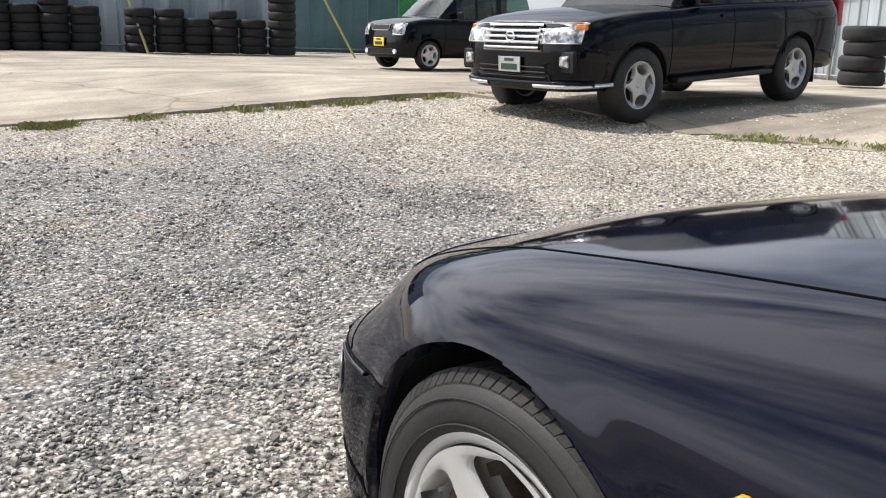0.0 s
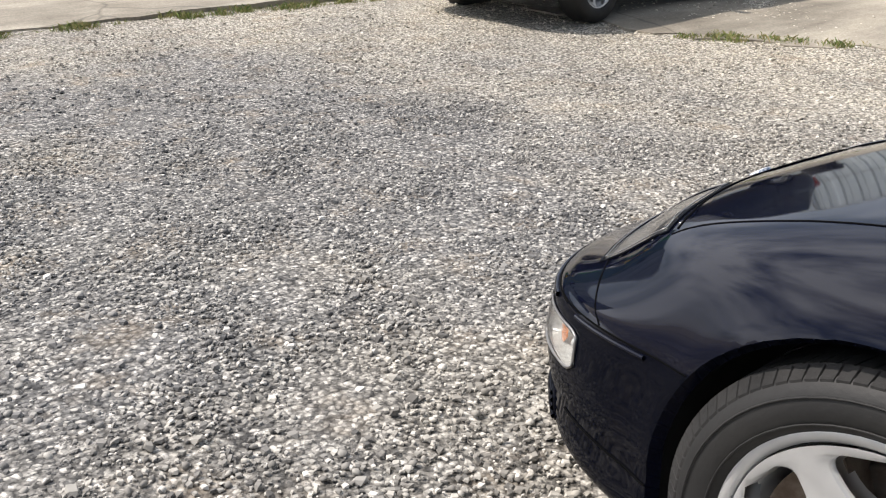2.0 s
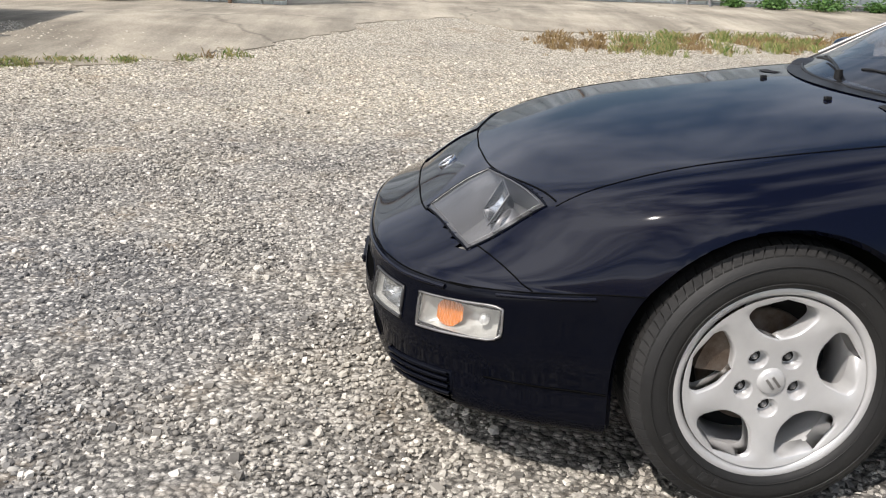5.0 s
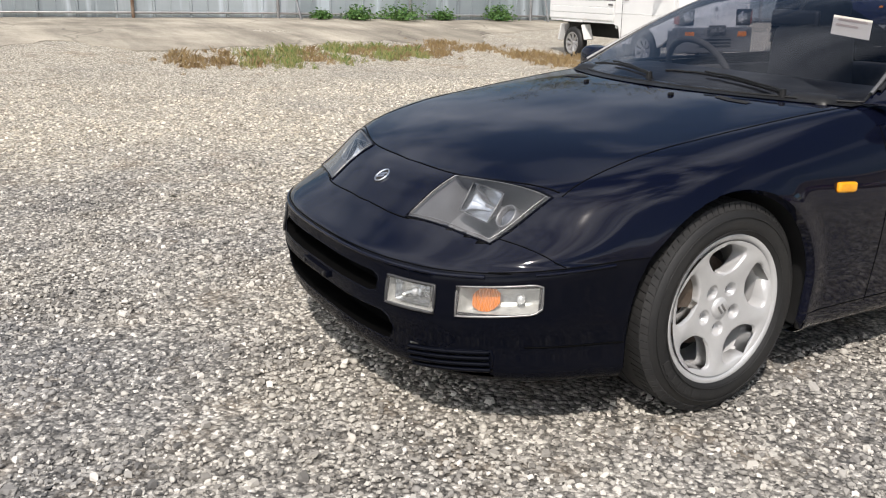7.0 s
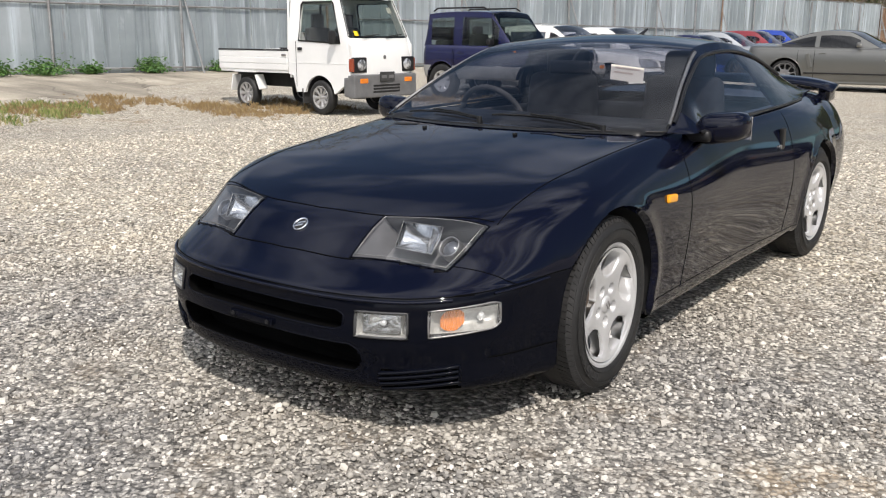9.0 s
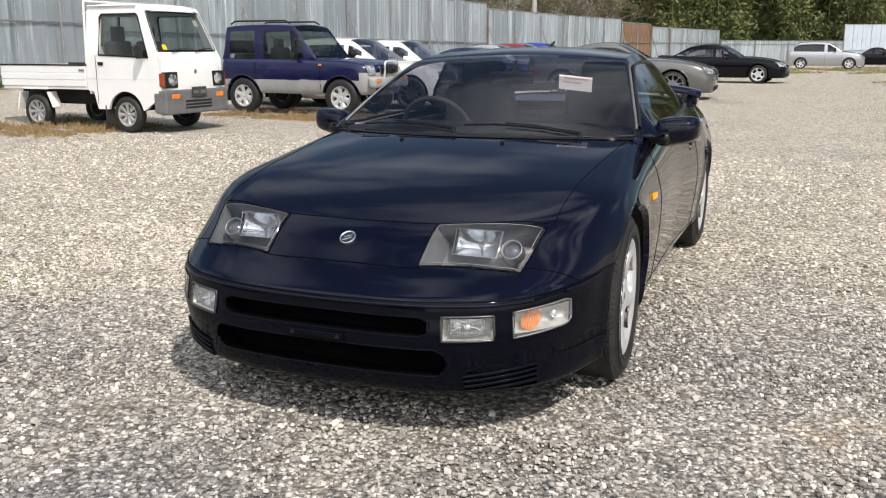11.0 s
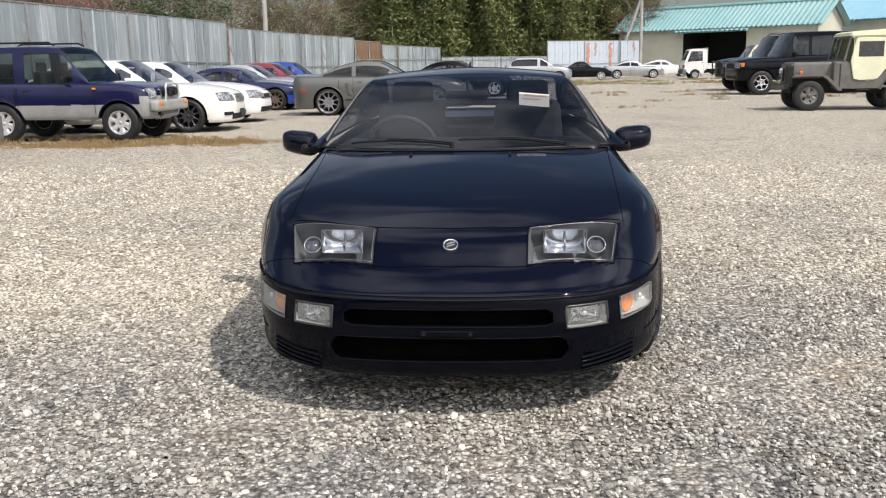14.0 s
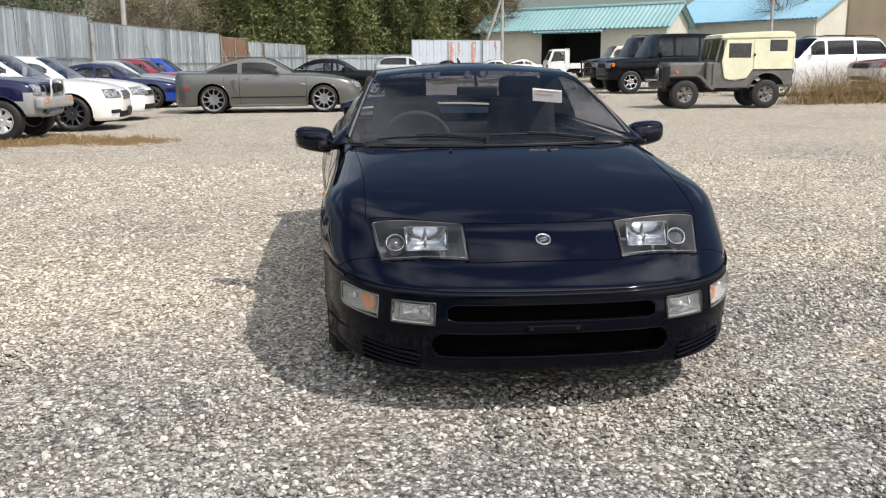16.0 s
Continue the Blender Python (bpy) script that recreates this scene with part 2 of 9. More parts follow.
def tube(name, pts, r, mat, parent, closed=False, segs=6, label=""):
    """A round bead swept along points."""
    P = [Vector(p) for p in pts]
    n = len(P)
    verts, faces = [], []
    for i, p in enumerate(P):
        a = P[i - 1] if (i or closed) else P[0]
        b = P[(i + 1) % n] if (i < n - 1 or closed) else P[-1]
        d = (b - a).normalized() if (b - a).length > 1e-9 else Vector((0, 1, 0))
        u = d.cross(Vector((0.13, 0.27, 1))).normalized()
        w = d.cross(u)
        for k in range(segs):
            ang = 2 * math.pi * k / segs
            verts.append(p + (u * math.cos(ang) + w * math.sin(ang)) * r)
    for i in range(n if closed else n - 1):
        j = (i + 1) % n
        for k in range(segs):
            l = (k + 1) % segs
            faces.append((i * segs + k, i * segs + l, j * segs + l, j * segs + k))
    return mesh_ob(name, verts, faces, mat, parent, label)


def lathe(profile, segs=48, axis="x"):
    """Verts and faces of a profile of (radius, along) turned round the x axis."""
    verts, faces = [], []
    m = len(profile)
    for k in range(segs):
        a = 2 * math.pi * k / segs
        for r, x in profile:
            verts.append((x, r * math.cos(a), r * math.sin(a)))
    for k in range(segs):
        l = (k + 1) % segs
        for i in range(m - 1):
            faces.append((k * m + i, k * m + i + 1, l * m + i + 1, l * m + i))
    return verts, faces


def knots(*pairs):
    """A smooth curve through a few (place, value) pairs."""
    xs, ys = np.array([p[0] for p in pairs], float), np.array([p[1] for p in pairs], float)
    d = np.diff(ys) / np.diff(xs)
    m = np.empty(len(xs))
    m[0], m[-1] = d[0], d[-1]
    m[1:-1] = (d[:-1] * np.diff(xs)[1:] + d[1:] * np.diff(xs)[:-1]) / (np.diff(xs)[:-1] + np.diff(xs)[1:])

    def at(x):
        x = np.clip(np.asarray(x, float), xs[0], xs[-1])
        i = np.clip(np.searchsorted(xs, x) - 1, 0, len(xs) - 2)
        h = xs[i + 1] - xs[i]
        t = (x - xs[i]) / h
        return ((2 * t**3 - 3 * t**2 + 1) * ys[i] + (t**3 - 2 * t**2 + t) * h * m[i]
                + (-2 * t**3 + 3 * t**2) * ys[i + 1] + (t**3 - t**2) * h * m[i + 1])
    return at


def steady(*pairs):
    """As knots, but never swinging past its values."""
    xs, ys = np.array([p[0] for p in pairs], float), np.array([p[1] for p in pairs], float)
    h, d = np.diff(xs), np.diff(ys) / np.diff(xs)
    m = np.zeros(len(xs))
    m[0], m[-1] = d[0], d[-1]
    for k in range(1, len(xs) - 1):
        if d[k - 1] * d[k] > 0:
            w1, w2 = 2 * h[k] + h[k - 1], h[k] + 2 * h[k - 1]
            m[k] = (w1 + w2) / (w1 / d[k - 1] + w2 / d[k])

    def at(x):
        x = np.clip(np.asarray(x, float), xs[0], xs[-1])
        i = np.clip(np.searchsorted(xs, x) - 1, 0, len(xs) - 2)
        t = (x - xs[i]) / h[i]
        return ((2 * t**3 - 3 * t**2 + 1) * ys[i] + (t**3 - 2 * t**2 + t) * h[i] * m[i]
                + (-2 * t**3 + 3 * t**2) * ys[i + 1] + (t**3 - t**2) * h[i] * m[i + 1])
    return at


def smooth01(a, b, x):
    t = np.clip((np.asarray(x, float) - a) / (b - a), 0, 1)
    return t * t * (3 - 2 * t)


def ground_z(x, y):
    """The yard is level round the coupe and rises gently to the slab and to the fence."""
    a = smooth01(4.5, 10.5, -0.72 * np.asarray(x, float) - 0.69 * np.asarray(y, float))
    b = smooth01(8.0, 17.0, -np.asarray(x, float)) * (1 - smooth01(20, 60, np.asarray(y, float)))
    return 0.40 * a + 0.35 * b * (1 - a)


# ---- ground ----
def gravel_material(name, stones_only=False):
    m, t, b = nodes_of(name)
    geo = add(t, "ShaderNodeNewGeometry")
    big = add(t, "ShaderNodeTexNoise", Scale=0.45, Detail=4.0, Roughness=0.6)
    mid = add(t, "ShaderNodeTexNoise", Scale=3.1, Detail=4.0, Roughness=0.65)
    for n in (big, mid):
        t.links.new(geo.outputs["Position"], n.inputs["Vector"])
    if stones_only:
        rnd = geo.outputs["Random Per Island"]
    else:
        # stones of three sizes on warped cells, grit between
        bend = add(t, "ShaderNodeTexNoise", Scale=34.0, Detail=3.0, Roughness=0.7)
        t.links.new(geo.outputs["Position"], bend.inputs["Vector"])
        warp = add(t, "ShaderNodeVectorMath")
        warp.operation = "MULTIPLY_ADD"
        t.links.new(bend.outputs["Color"], warp.inputs[0])
        warp.inputs[1].default_value = (0.016, 0.016, 0.016)
        t.links.new(geo.outputs["Position"], warp.inputs[2])
        vor = add(t, "ShaderNodeTexVoronoi", Scale=46.0, Randomness=1.0)
        t.links.new(warp.outputs[0], vor.inputs["Vector"])
        vo2 = add(t, "ShaderNodeTexVoronoi", Scale=112.0, Randomness=1.0)
        t.links.new(warp.outputs[0], vo2.inputs["Vector"])
        both = add(t, "ShaderNodeMix")
        both.data_type = "RGBA"
        both.inputs[0].default_value = 0.45
        t.links.new(vor.outputs["Color"], both.inputs[6])
        t.links.new(vo2.outputs["Color"], both.inputs[7])
        sep = add(t, "ShaderNodeSeparateColor")
        t.links.new(both.outputs[2], sep.inputs[0])
        stretch = add(t, "ShaderNodeMapRange", From_Min=0.2, From_Max=0.8)
        t.links.new(sep.outputs[0], stretch.inputs[0])
        rnd = stretch.outputs[0]
    grey = add(t, "ShaderNodeValToRGB")
    cr = grey.color_ramp
    cr.elements[0].position, cr.elements[0].color = 0.0, (0.098, 0.098, 0.099, 1)
    cr.elements[1].position, cr.elements[1].color = 1.0, (0.74, 0.71, 0.655, 1)
    for p, c in ((0.32, (0.198, 0.194, 0.187, 1)), (0.65, (0.312, 0.303, 0.286, 1)), (0.88, (0.464, 0.445, 0.406, 1))):
        e = cr.elements.new(p)
        e.color = c
    t.links.new(rnd, grey.inputs[0])
    tan = add(t, "ShaderNodeValToRGB")
    cr = tan.color_ramp
    cr.elements[0].position, cr.elements[0].color = 0.0, (0.19, 0.17, 0.134, 1)
    cr.elements[1].position, cr.elements[1].color = 1.0, (0.88, 0.82, 0.70, 1)
    for p, c in ((0.25, (0.45, 0.405, 0.325, 1)), (0.65, (0.71, 0.65, 0.53, 1))):
        e = cr.elements.new(p)
        e.color = c
    t.links.new(rnd, tan.inputs[0])
    # cream crushed stone away from the worn, oil-grey middle of the yard
    sx = add(t, "ShaderNodeSeparateXYZ")
    t.links.new(geo.outputs["Position"], sx.inputs[0])
    dist = add(t, "ShaderNodeVectorMath")
    dist.operation = "DISTANCE"
    t.links.new(geo.outputs["Position"], dist.inputs[0])
    dist.inputs[1].default_value = (1.1, -3.8, 0)
    mr = add(t, "ShaderNodeMapRange", From_Min=2.4, From_Max=7.0)
    t.links.new(dist.outputs["Value"], mr.inputs[0])
    ad = add(t, "ShaderNodeMath")
    ad.operation = "ADD"
    mb = add(t, "ShaderNodeMapRange", From_Min=0.3, From_Max=0.7, To_Min=-0.42, To_Max=0.42)
    t.links.new(big.outputs["Fac"], mb.inputs[0])
    t.links.new(mr.outputs[0], ad.inputs[0])
    t.links.new(mb.outputs[0], ad.inputs[1])
    ad.use_clamp = True
    mx = add(t, "ShaderNodeMix")
    mx.data_type = "RGBA"
    t.links.new(ad.outputs[0], mx.inputs[0])
    t.links.new(grey.outputs[0], mx.inputs[6])
    t.links.new(tan.outputs[0], mx.inputs[7])
    col = mx.outputs[2]
    if not stones_only:
        # earth showing between the stones
        soil = add(t, "ShaderNodeMapRange", From_Min=0.52, From_Max=0.72)
        t.links.new(mid.outputs["Fac"], soil.inputs[0])
        m2 = add(t, "ShaderNodeMix")
        m2.data_type = "RGBA"
        sc = add(t, "ShaderNodeMath")
        sc.operation = "MULTIPLY"
        sc.inputs[1].default_value = 0.55
        t.links.new(soil.outputs[0], sc.inputs[0])
        t.links.new(sc.outputs[0], m2.inputs[0])
        t.links.new(col, m2.inputs[6])
        m2.inputs[7].default_value = (0.36, 0.29, 0.21, 1)
        bare = add(t, "ShaderNodeTexNoise", Scale=0.9, Detail=6.0, Roughness=0.7)
        t.links.new(geo.outputs["Position"], bare.inputs["Vector"])
        br = add(t, "ShaderNodeMapRange", From_Min=0.60, From_Max=0.72, To_Max=0.8)
        t.links.new(bare.outputs["Fac"], br.inputs[0])
        m4 = add(t, "ShaderNodeMix")
        m4.data_type = "RGBA"
        t.links.new(br.outputs[0], m4.inputs[0])
        t.links.new(m2.outputs[2], m4.inputs[6])
        m4.inputs[7].default_value = (0.43, 0.34, 0.235, 1)
        m2 = m4
        # colour darkened away from each stone's centre: shade between stones painted in
        gap_shade = add(t, "ShaderNodeMapRange", From_Min=0.25, From_Max=0.75, To_Min=1.0, To_Max=0.36)
        t.links.new(vor.outputs["Distance"], gap_shade.inputs[0])
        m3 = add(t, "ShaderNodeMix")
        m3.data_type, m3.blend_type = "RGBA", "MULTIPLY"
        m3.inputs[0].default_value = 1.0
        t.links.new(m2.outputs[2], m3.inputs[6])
        t.links.new(gap_shade.outputs[0], m3.inputs[7])
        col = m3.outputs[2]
        inv = add(t, "ShaderNodeMath")
        inv.operation = "SUBTRACT"
        inv.inputs[0].default_value = 1.0
        t.links.new(vor.outputs["Distance"], inv.inputs[1])
        bp = add(t, "ShaderNodeBump", Strength=0.9, Distance=0.012)
        t.links.new(inv.outputs[0], bp.inputs["Height"])
        t.links.new(bp.outputs[0], b.inputs["Normal"])
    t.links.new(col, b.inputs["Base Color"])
    b.inputs["Roughness"].default_value = 0.88
    b.inputs["Specular IOR Level"].default_value = 0.25
    return m


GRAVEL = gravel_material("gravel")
PEBBLE = gravel_material("pebbles", True)


def axis_steps(lo, hi, near, fine, grow):
    out, v, d = [], near, fine
    while v < hi:
        out.append(v)
        v += d
        d *= grow
    out.append(hi)
    low, v, d = [], near - fine, fine
    while v > lo:
        low.append(v)
        v -= d
        d *= grow
    low.append(lo)
    return np.array(low[::-1] + out)


def build_ground():
    xs, ys = axis_steps(-900, 900, 0, 0.25, 1.045), axis_steps(-900, 1200, 0, 0.25, 1.045)
    X, Y = np.meshgrid(xs, ys, indexing="ij")
    Z = ground_z(X, Y)
    rng = np.random.default_rng(4)
    Z += rng.normal(0, 0.004, Z.shape) * (np.hypot(X, Y) < 40)
    n = len(ys)
    verts = np.stack([X, Y, Z], -1).reshape(-1, 3)
    i, j = np.meshgrid(np.arange(len(xs) - 1), np.arange(n - 1), indexing="ij")
    a = (i * n + j).ravel()
    faces = np.stack([a, a + n, a + n + 1, a + 1], 1)
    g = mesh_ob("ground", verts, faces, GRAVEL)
    tagged(g, "yard of loose grey and cream gravel with worn earthy patches", "ground", kind="structure")


build_ground()

# ---- the black coupe ----
from mathutils.bvhtree import BVHTree

# plan and height of the body's long lines, from the sill up to the fender crest:
# (nose, tail, half width along the side, height along the car)
P_NOSE, P_EDGE, P_TOP = 3.0, 2.7, 2.3


def coupe_rows():
    W = lambda *p: knots((-0.4, p[0][1]), *p)
    rows = [
        (-0.80, 3.46, W((0, 0.745), (1.3, 0.745), (2.6, 0.76), (3.2, 0.74)), knots((-0.8, 0.160), (0, 0.165), (1.3, 0.165), (2.6, 0.19), (3.5, 0.25))),
        (-0.865, 3.50, W((0, 0.805), (1.3, 0.80), (2.6, 0.83), (3.2, 0.79)), knots((-0.86, 0.160), (0, 0.17), (1.3, 0.17), (2.6, 0.20), (3.5, 0.26))),
        (-0.895, 3.53, W((0, 0.83), (0.5, 0.818), (1.3, 0.82), (2.6, 0.86), (3.2, 0.82)), knots((-0.9, 0.195), (0, 0.21), (1.3, 0.21), (2.6, 0.24), (3.5, 0.30))),
        (-0.900, 3.55, W((0, 0.820), (0.5, 0.824), (1.3, 0.825), (2.6, 0.872), (3.2, 0.835)), knots((-0.9, 0.265), (0, 0.28), (1.3, 0.275), (2.6, 0.30), (3.5, 0.36))),
        (-0.928, 3.57, W((0, 0.832), (0.5, 0.834), (1.3, 0.832), (2.6, 0.885), (3.2, 0.85)), knots((-0.94, 0.340), (0, 0.35), (1.3, 0.35), (2.6, 0.37), (3.5, 0.43))),
        (-0.908, 3.58, W((0, 0.828), (0.5, 0.842), (1.3, 0.842), (2.6, 0.894), (3.2, 0.86)), knots((-0.93, 0.42), (0, 0.43), (1.3, 0.43), (2.6, 0.45), (3.5, 0.51))),
        (-0.905, 3.58, W((0, 0.829), (0.5, 0.846), (1.3, 0.848), (2.6, 0.897), (3.2, 0.86)), knots((-0.92, 0.464), (-0.5, 0.490), (0, 0.50), (1.3, 0.50), (2.6, 0.53), (3.5, 0.58))),
        (-0.900, 3.57, W((0, 0.833), (0.5, 0.848), (1.3, 0.849), (2.6, 0.896), (3.2, 0.86)), knots((-0.90, 0.480), (-0.5, 0.508), (0, 0.54), (1.3, 0.55), (2.6, 0.58), (3.5, 0.64))),
        (-0.885, 3.57, W((0, 0.842), (0.5, 0.849), (1.3, 0.847), (2.6, 0.892), (3.2, 0.85)), knots((-0.89, 0.487), (-0.5, 0.520), (0, 0.575), (1.3, 0.59), (2.6, 0.62), (3.5, 0.68))),
        (-0.795, 3.56, W((0, 0.849), (0.5, 0.843), (1.3, 0.840), (2.6, 0.876), (3.2, 0.83)), knots((-0.80, 0.530), (-0.45, 0.595), (0, 0.645), (0.6, 0.65), (1.3, 0.66), (2.6, 0.69), (3.5, 0.73))),
        (-0.720, 3.54, W((0, 0.826), (0.5, 0.812), (1.3, 0.815), (2.6, 0.84), (3.2, 0.79)), knots((-0.72, 0.594), (-0.48, 0.655), (-0.2, 0.70), (0, 0.717), (0.6, 0.752), (1.3, 0.765), (2.6, 0.785), (3.5, 0.80))),
        (-0.660, 3.50, W((0, 0.772), (0.5, 0.762), (1.3, 0.785), (2.6, 0.79), (3.2, 0.73)), knots((-0.66, 0.636), (-0.48, 0.684), (-0.2, 0.738), (0, 0.760), (0.6, 0.828), (1.3, 0.845), (2.6, 0.855), (3.5, 0.86))),
        (-0.600, 3.44, W((0, 0.690), (0.5, 0.715), (1.3, 0.745), (2.6, 0.73), (3.2, 0.66)), knots((-0.60, 0.663), (-0.4, 0.708), (-0.2, 0.755), (0, 0.785), (0.3, 0.822), (0.6, 0.853), (1.3, 0.875), (2.6, 0.895), (3.5, 0.90))),
    ]
    return rows


HOOD_Z = knots((-0.62, 0.653), (-0.5, 0.700), (-0.35, 0.742), (-0.2, 0.773), (0, 0.808), (0.2, 0.838), (0.45, 0.866), (0.7, 0.87),
               (2.4, 0.90), (2.9, 0.945), (3.2, 0.925), (3.5, 0.90))


def bspline(ctrl, per):
    """Uniform cubic B-spline down axis 1 of ctrl (columns, rows, 3)."""
    out = []
    n = ctrl.shape[1]
    for i in range(n - 3):
        for k in range(per):
            t = k / per
            b = ((1 - t)**3 / 6, (3 * t**3 - 6 * t**2 + 4) / 6, (-3 * t**3 + 3 * t**2 + 3 * t + 1) / 6, t**3 / 6)
            out.append(sum(b[j] * ctrl[:, i + j] for j in range(4)))
    b = (1 / 6, 4 / 6, 1 / 6)
    out.append(sum(b[j] * ctrl[:, n - 3 + j] for j in range(3)))
    return np.stack(out, 1)


def coupe_shell(per=5):
    rows = coupe_rows()
    th = np.linspace(0, math.pi / 2, 120)
    ys = np.arange(0.0125, 2.9, 0.0125)
    ph = np.linspace(0, math.pi / 2, 40)
    ctrl = []
    for k, (nose, tail, w, z) in enumerate(rows):
        e = 2 / (P_NOSE if k < 7 else P_EDGE if k < 9 else P_TOP)
        xf, yf = w(0) * np.sin(th)**e, nose * np.cos(th)**e
        xs, yy = w(ys), ys
        xr, yr = w(2.9) * np.cos(ph)**0.5, 2.9 + (tail - 2.9) * np.sin(ph)**0.7
        x, y = np.concatenate([xf, xs, xr]), np.concatenate([yf, yy, yr])
        ctrl.append(np.stack([x, y, z(y)], -1))
    crest = ctrl[-1]
    hz = HOOD_Z(crest[:, 1])
    for f in (0.88, 0.7, 0.48, 0.24, 0.0, -0.24):
        c = crest.copy()
        c[:, 0] *= f
        c[:, 2] = hz + (crest[:, 2] - hz) * abs(f)**2.2
        ctrl.append(c)
    ctrl = [ctrl[0], ctrl[0]] + ctrl
    S = bspline(np.stack(ctrl, 1), per)
    # rolled flare round the wheel openings
    for hy in (HUB_F, HUB_R):
        dy, dz = S[..., 1] - hy, S[..., 2] - HUB_Z
        rad = np.where(dz < 0, np.abs(dy), np.hypot(dy, dz))
        S[..., 0] += 0.010 * np.exp(-(np.maximum(rad - ARCH, 0) / 0.042)**2) * (S[..., 0] > 0.6) * (1 - smooth01(0.60, 0.72, S[..., 2])) * (rad > ARCH - 0.05)
    return S


def grid_normals(S, core=(0.0, 0.9, 0.35), lo=-0.45, hi=3.0):
    """Smooth outward normals of a grid of points."""
    du, dv = np.gradient(S, axis=0), np.gradient(S, axis=1)
    n = np.cross(dv, du)
    ln = np.linalg.norm(n, axis=-1, keepdims=True)
    n = n / np.maximum(ln, 1e-12)
    away = S - np.stack([np.zeros_like(S[..., 0]), np.clip(S[..., 1], lo, hi), np.full_like(S[..., 0], core[2])], -1)
    n = np.where((n * away).sum(-1, keepdims=True) < 0, -n, n)
    n[ln[..., 0] < 1e-9] = (0, -0.55, 0.83)
    return n


def wind(V, F, N):
    """Turn faces so that they agree with the normals."""
    g = np.cross(V[F[:, 2]] - V[F[:, 0]], V[F[:, 3]] - V[F[:, 1]])
    back = (g * N[F].mean(1)).sum(1) < 0
    F = F.copy()
    F[back] = F[back][:, ::-1]
    return F


def both_sides(V, F, N):
    """Verts, faces, normals of a half and its mirror image."""
    m = np.array([-1, 1, 1])
    return np.concatenate([V, V * m]), np.concatenate([F, F[:, ::-1] + len(V)]), np.concatenate([N, N * m])


def split_mesh(name, V, F, N, pick, mat, parent, label=""):
    f = F[pick]
    used, inv = np.unique(f, return_inverse=True)
    return mesh_ob(name, V[used], inv.reshape(f.shape), mat, parent, label, normals=N[used])


CREASE = knots((-0.93, 0.472), (-0.7, 0.483), (-0.5, 0.500), (-0.38, 0.511), (0, 0.52))
HUB_F, HUB_R, HUB_Z, ARCH = 0.0, 2.57, 0.315, 0.357


def inside_quad(px, py, quad):
    ok = np.ones(px.shape, bool)
    for (x0, y0), (x1, y1) in zip(quad, quad[1:] + quad[:1]):
        ok &= (x1 - x0) * (py - y0) - (y1 - y0) * (px - x0) >= 0
    return ok


LAMP = [(0.281, -0.750), (0.600, -0.668), (0.638, -0.488), (0.286, -0.588)]   # inner bottom, outer bottom, outer top, inner top


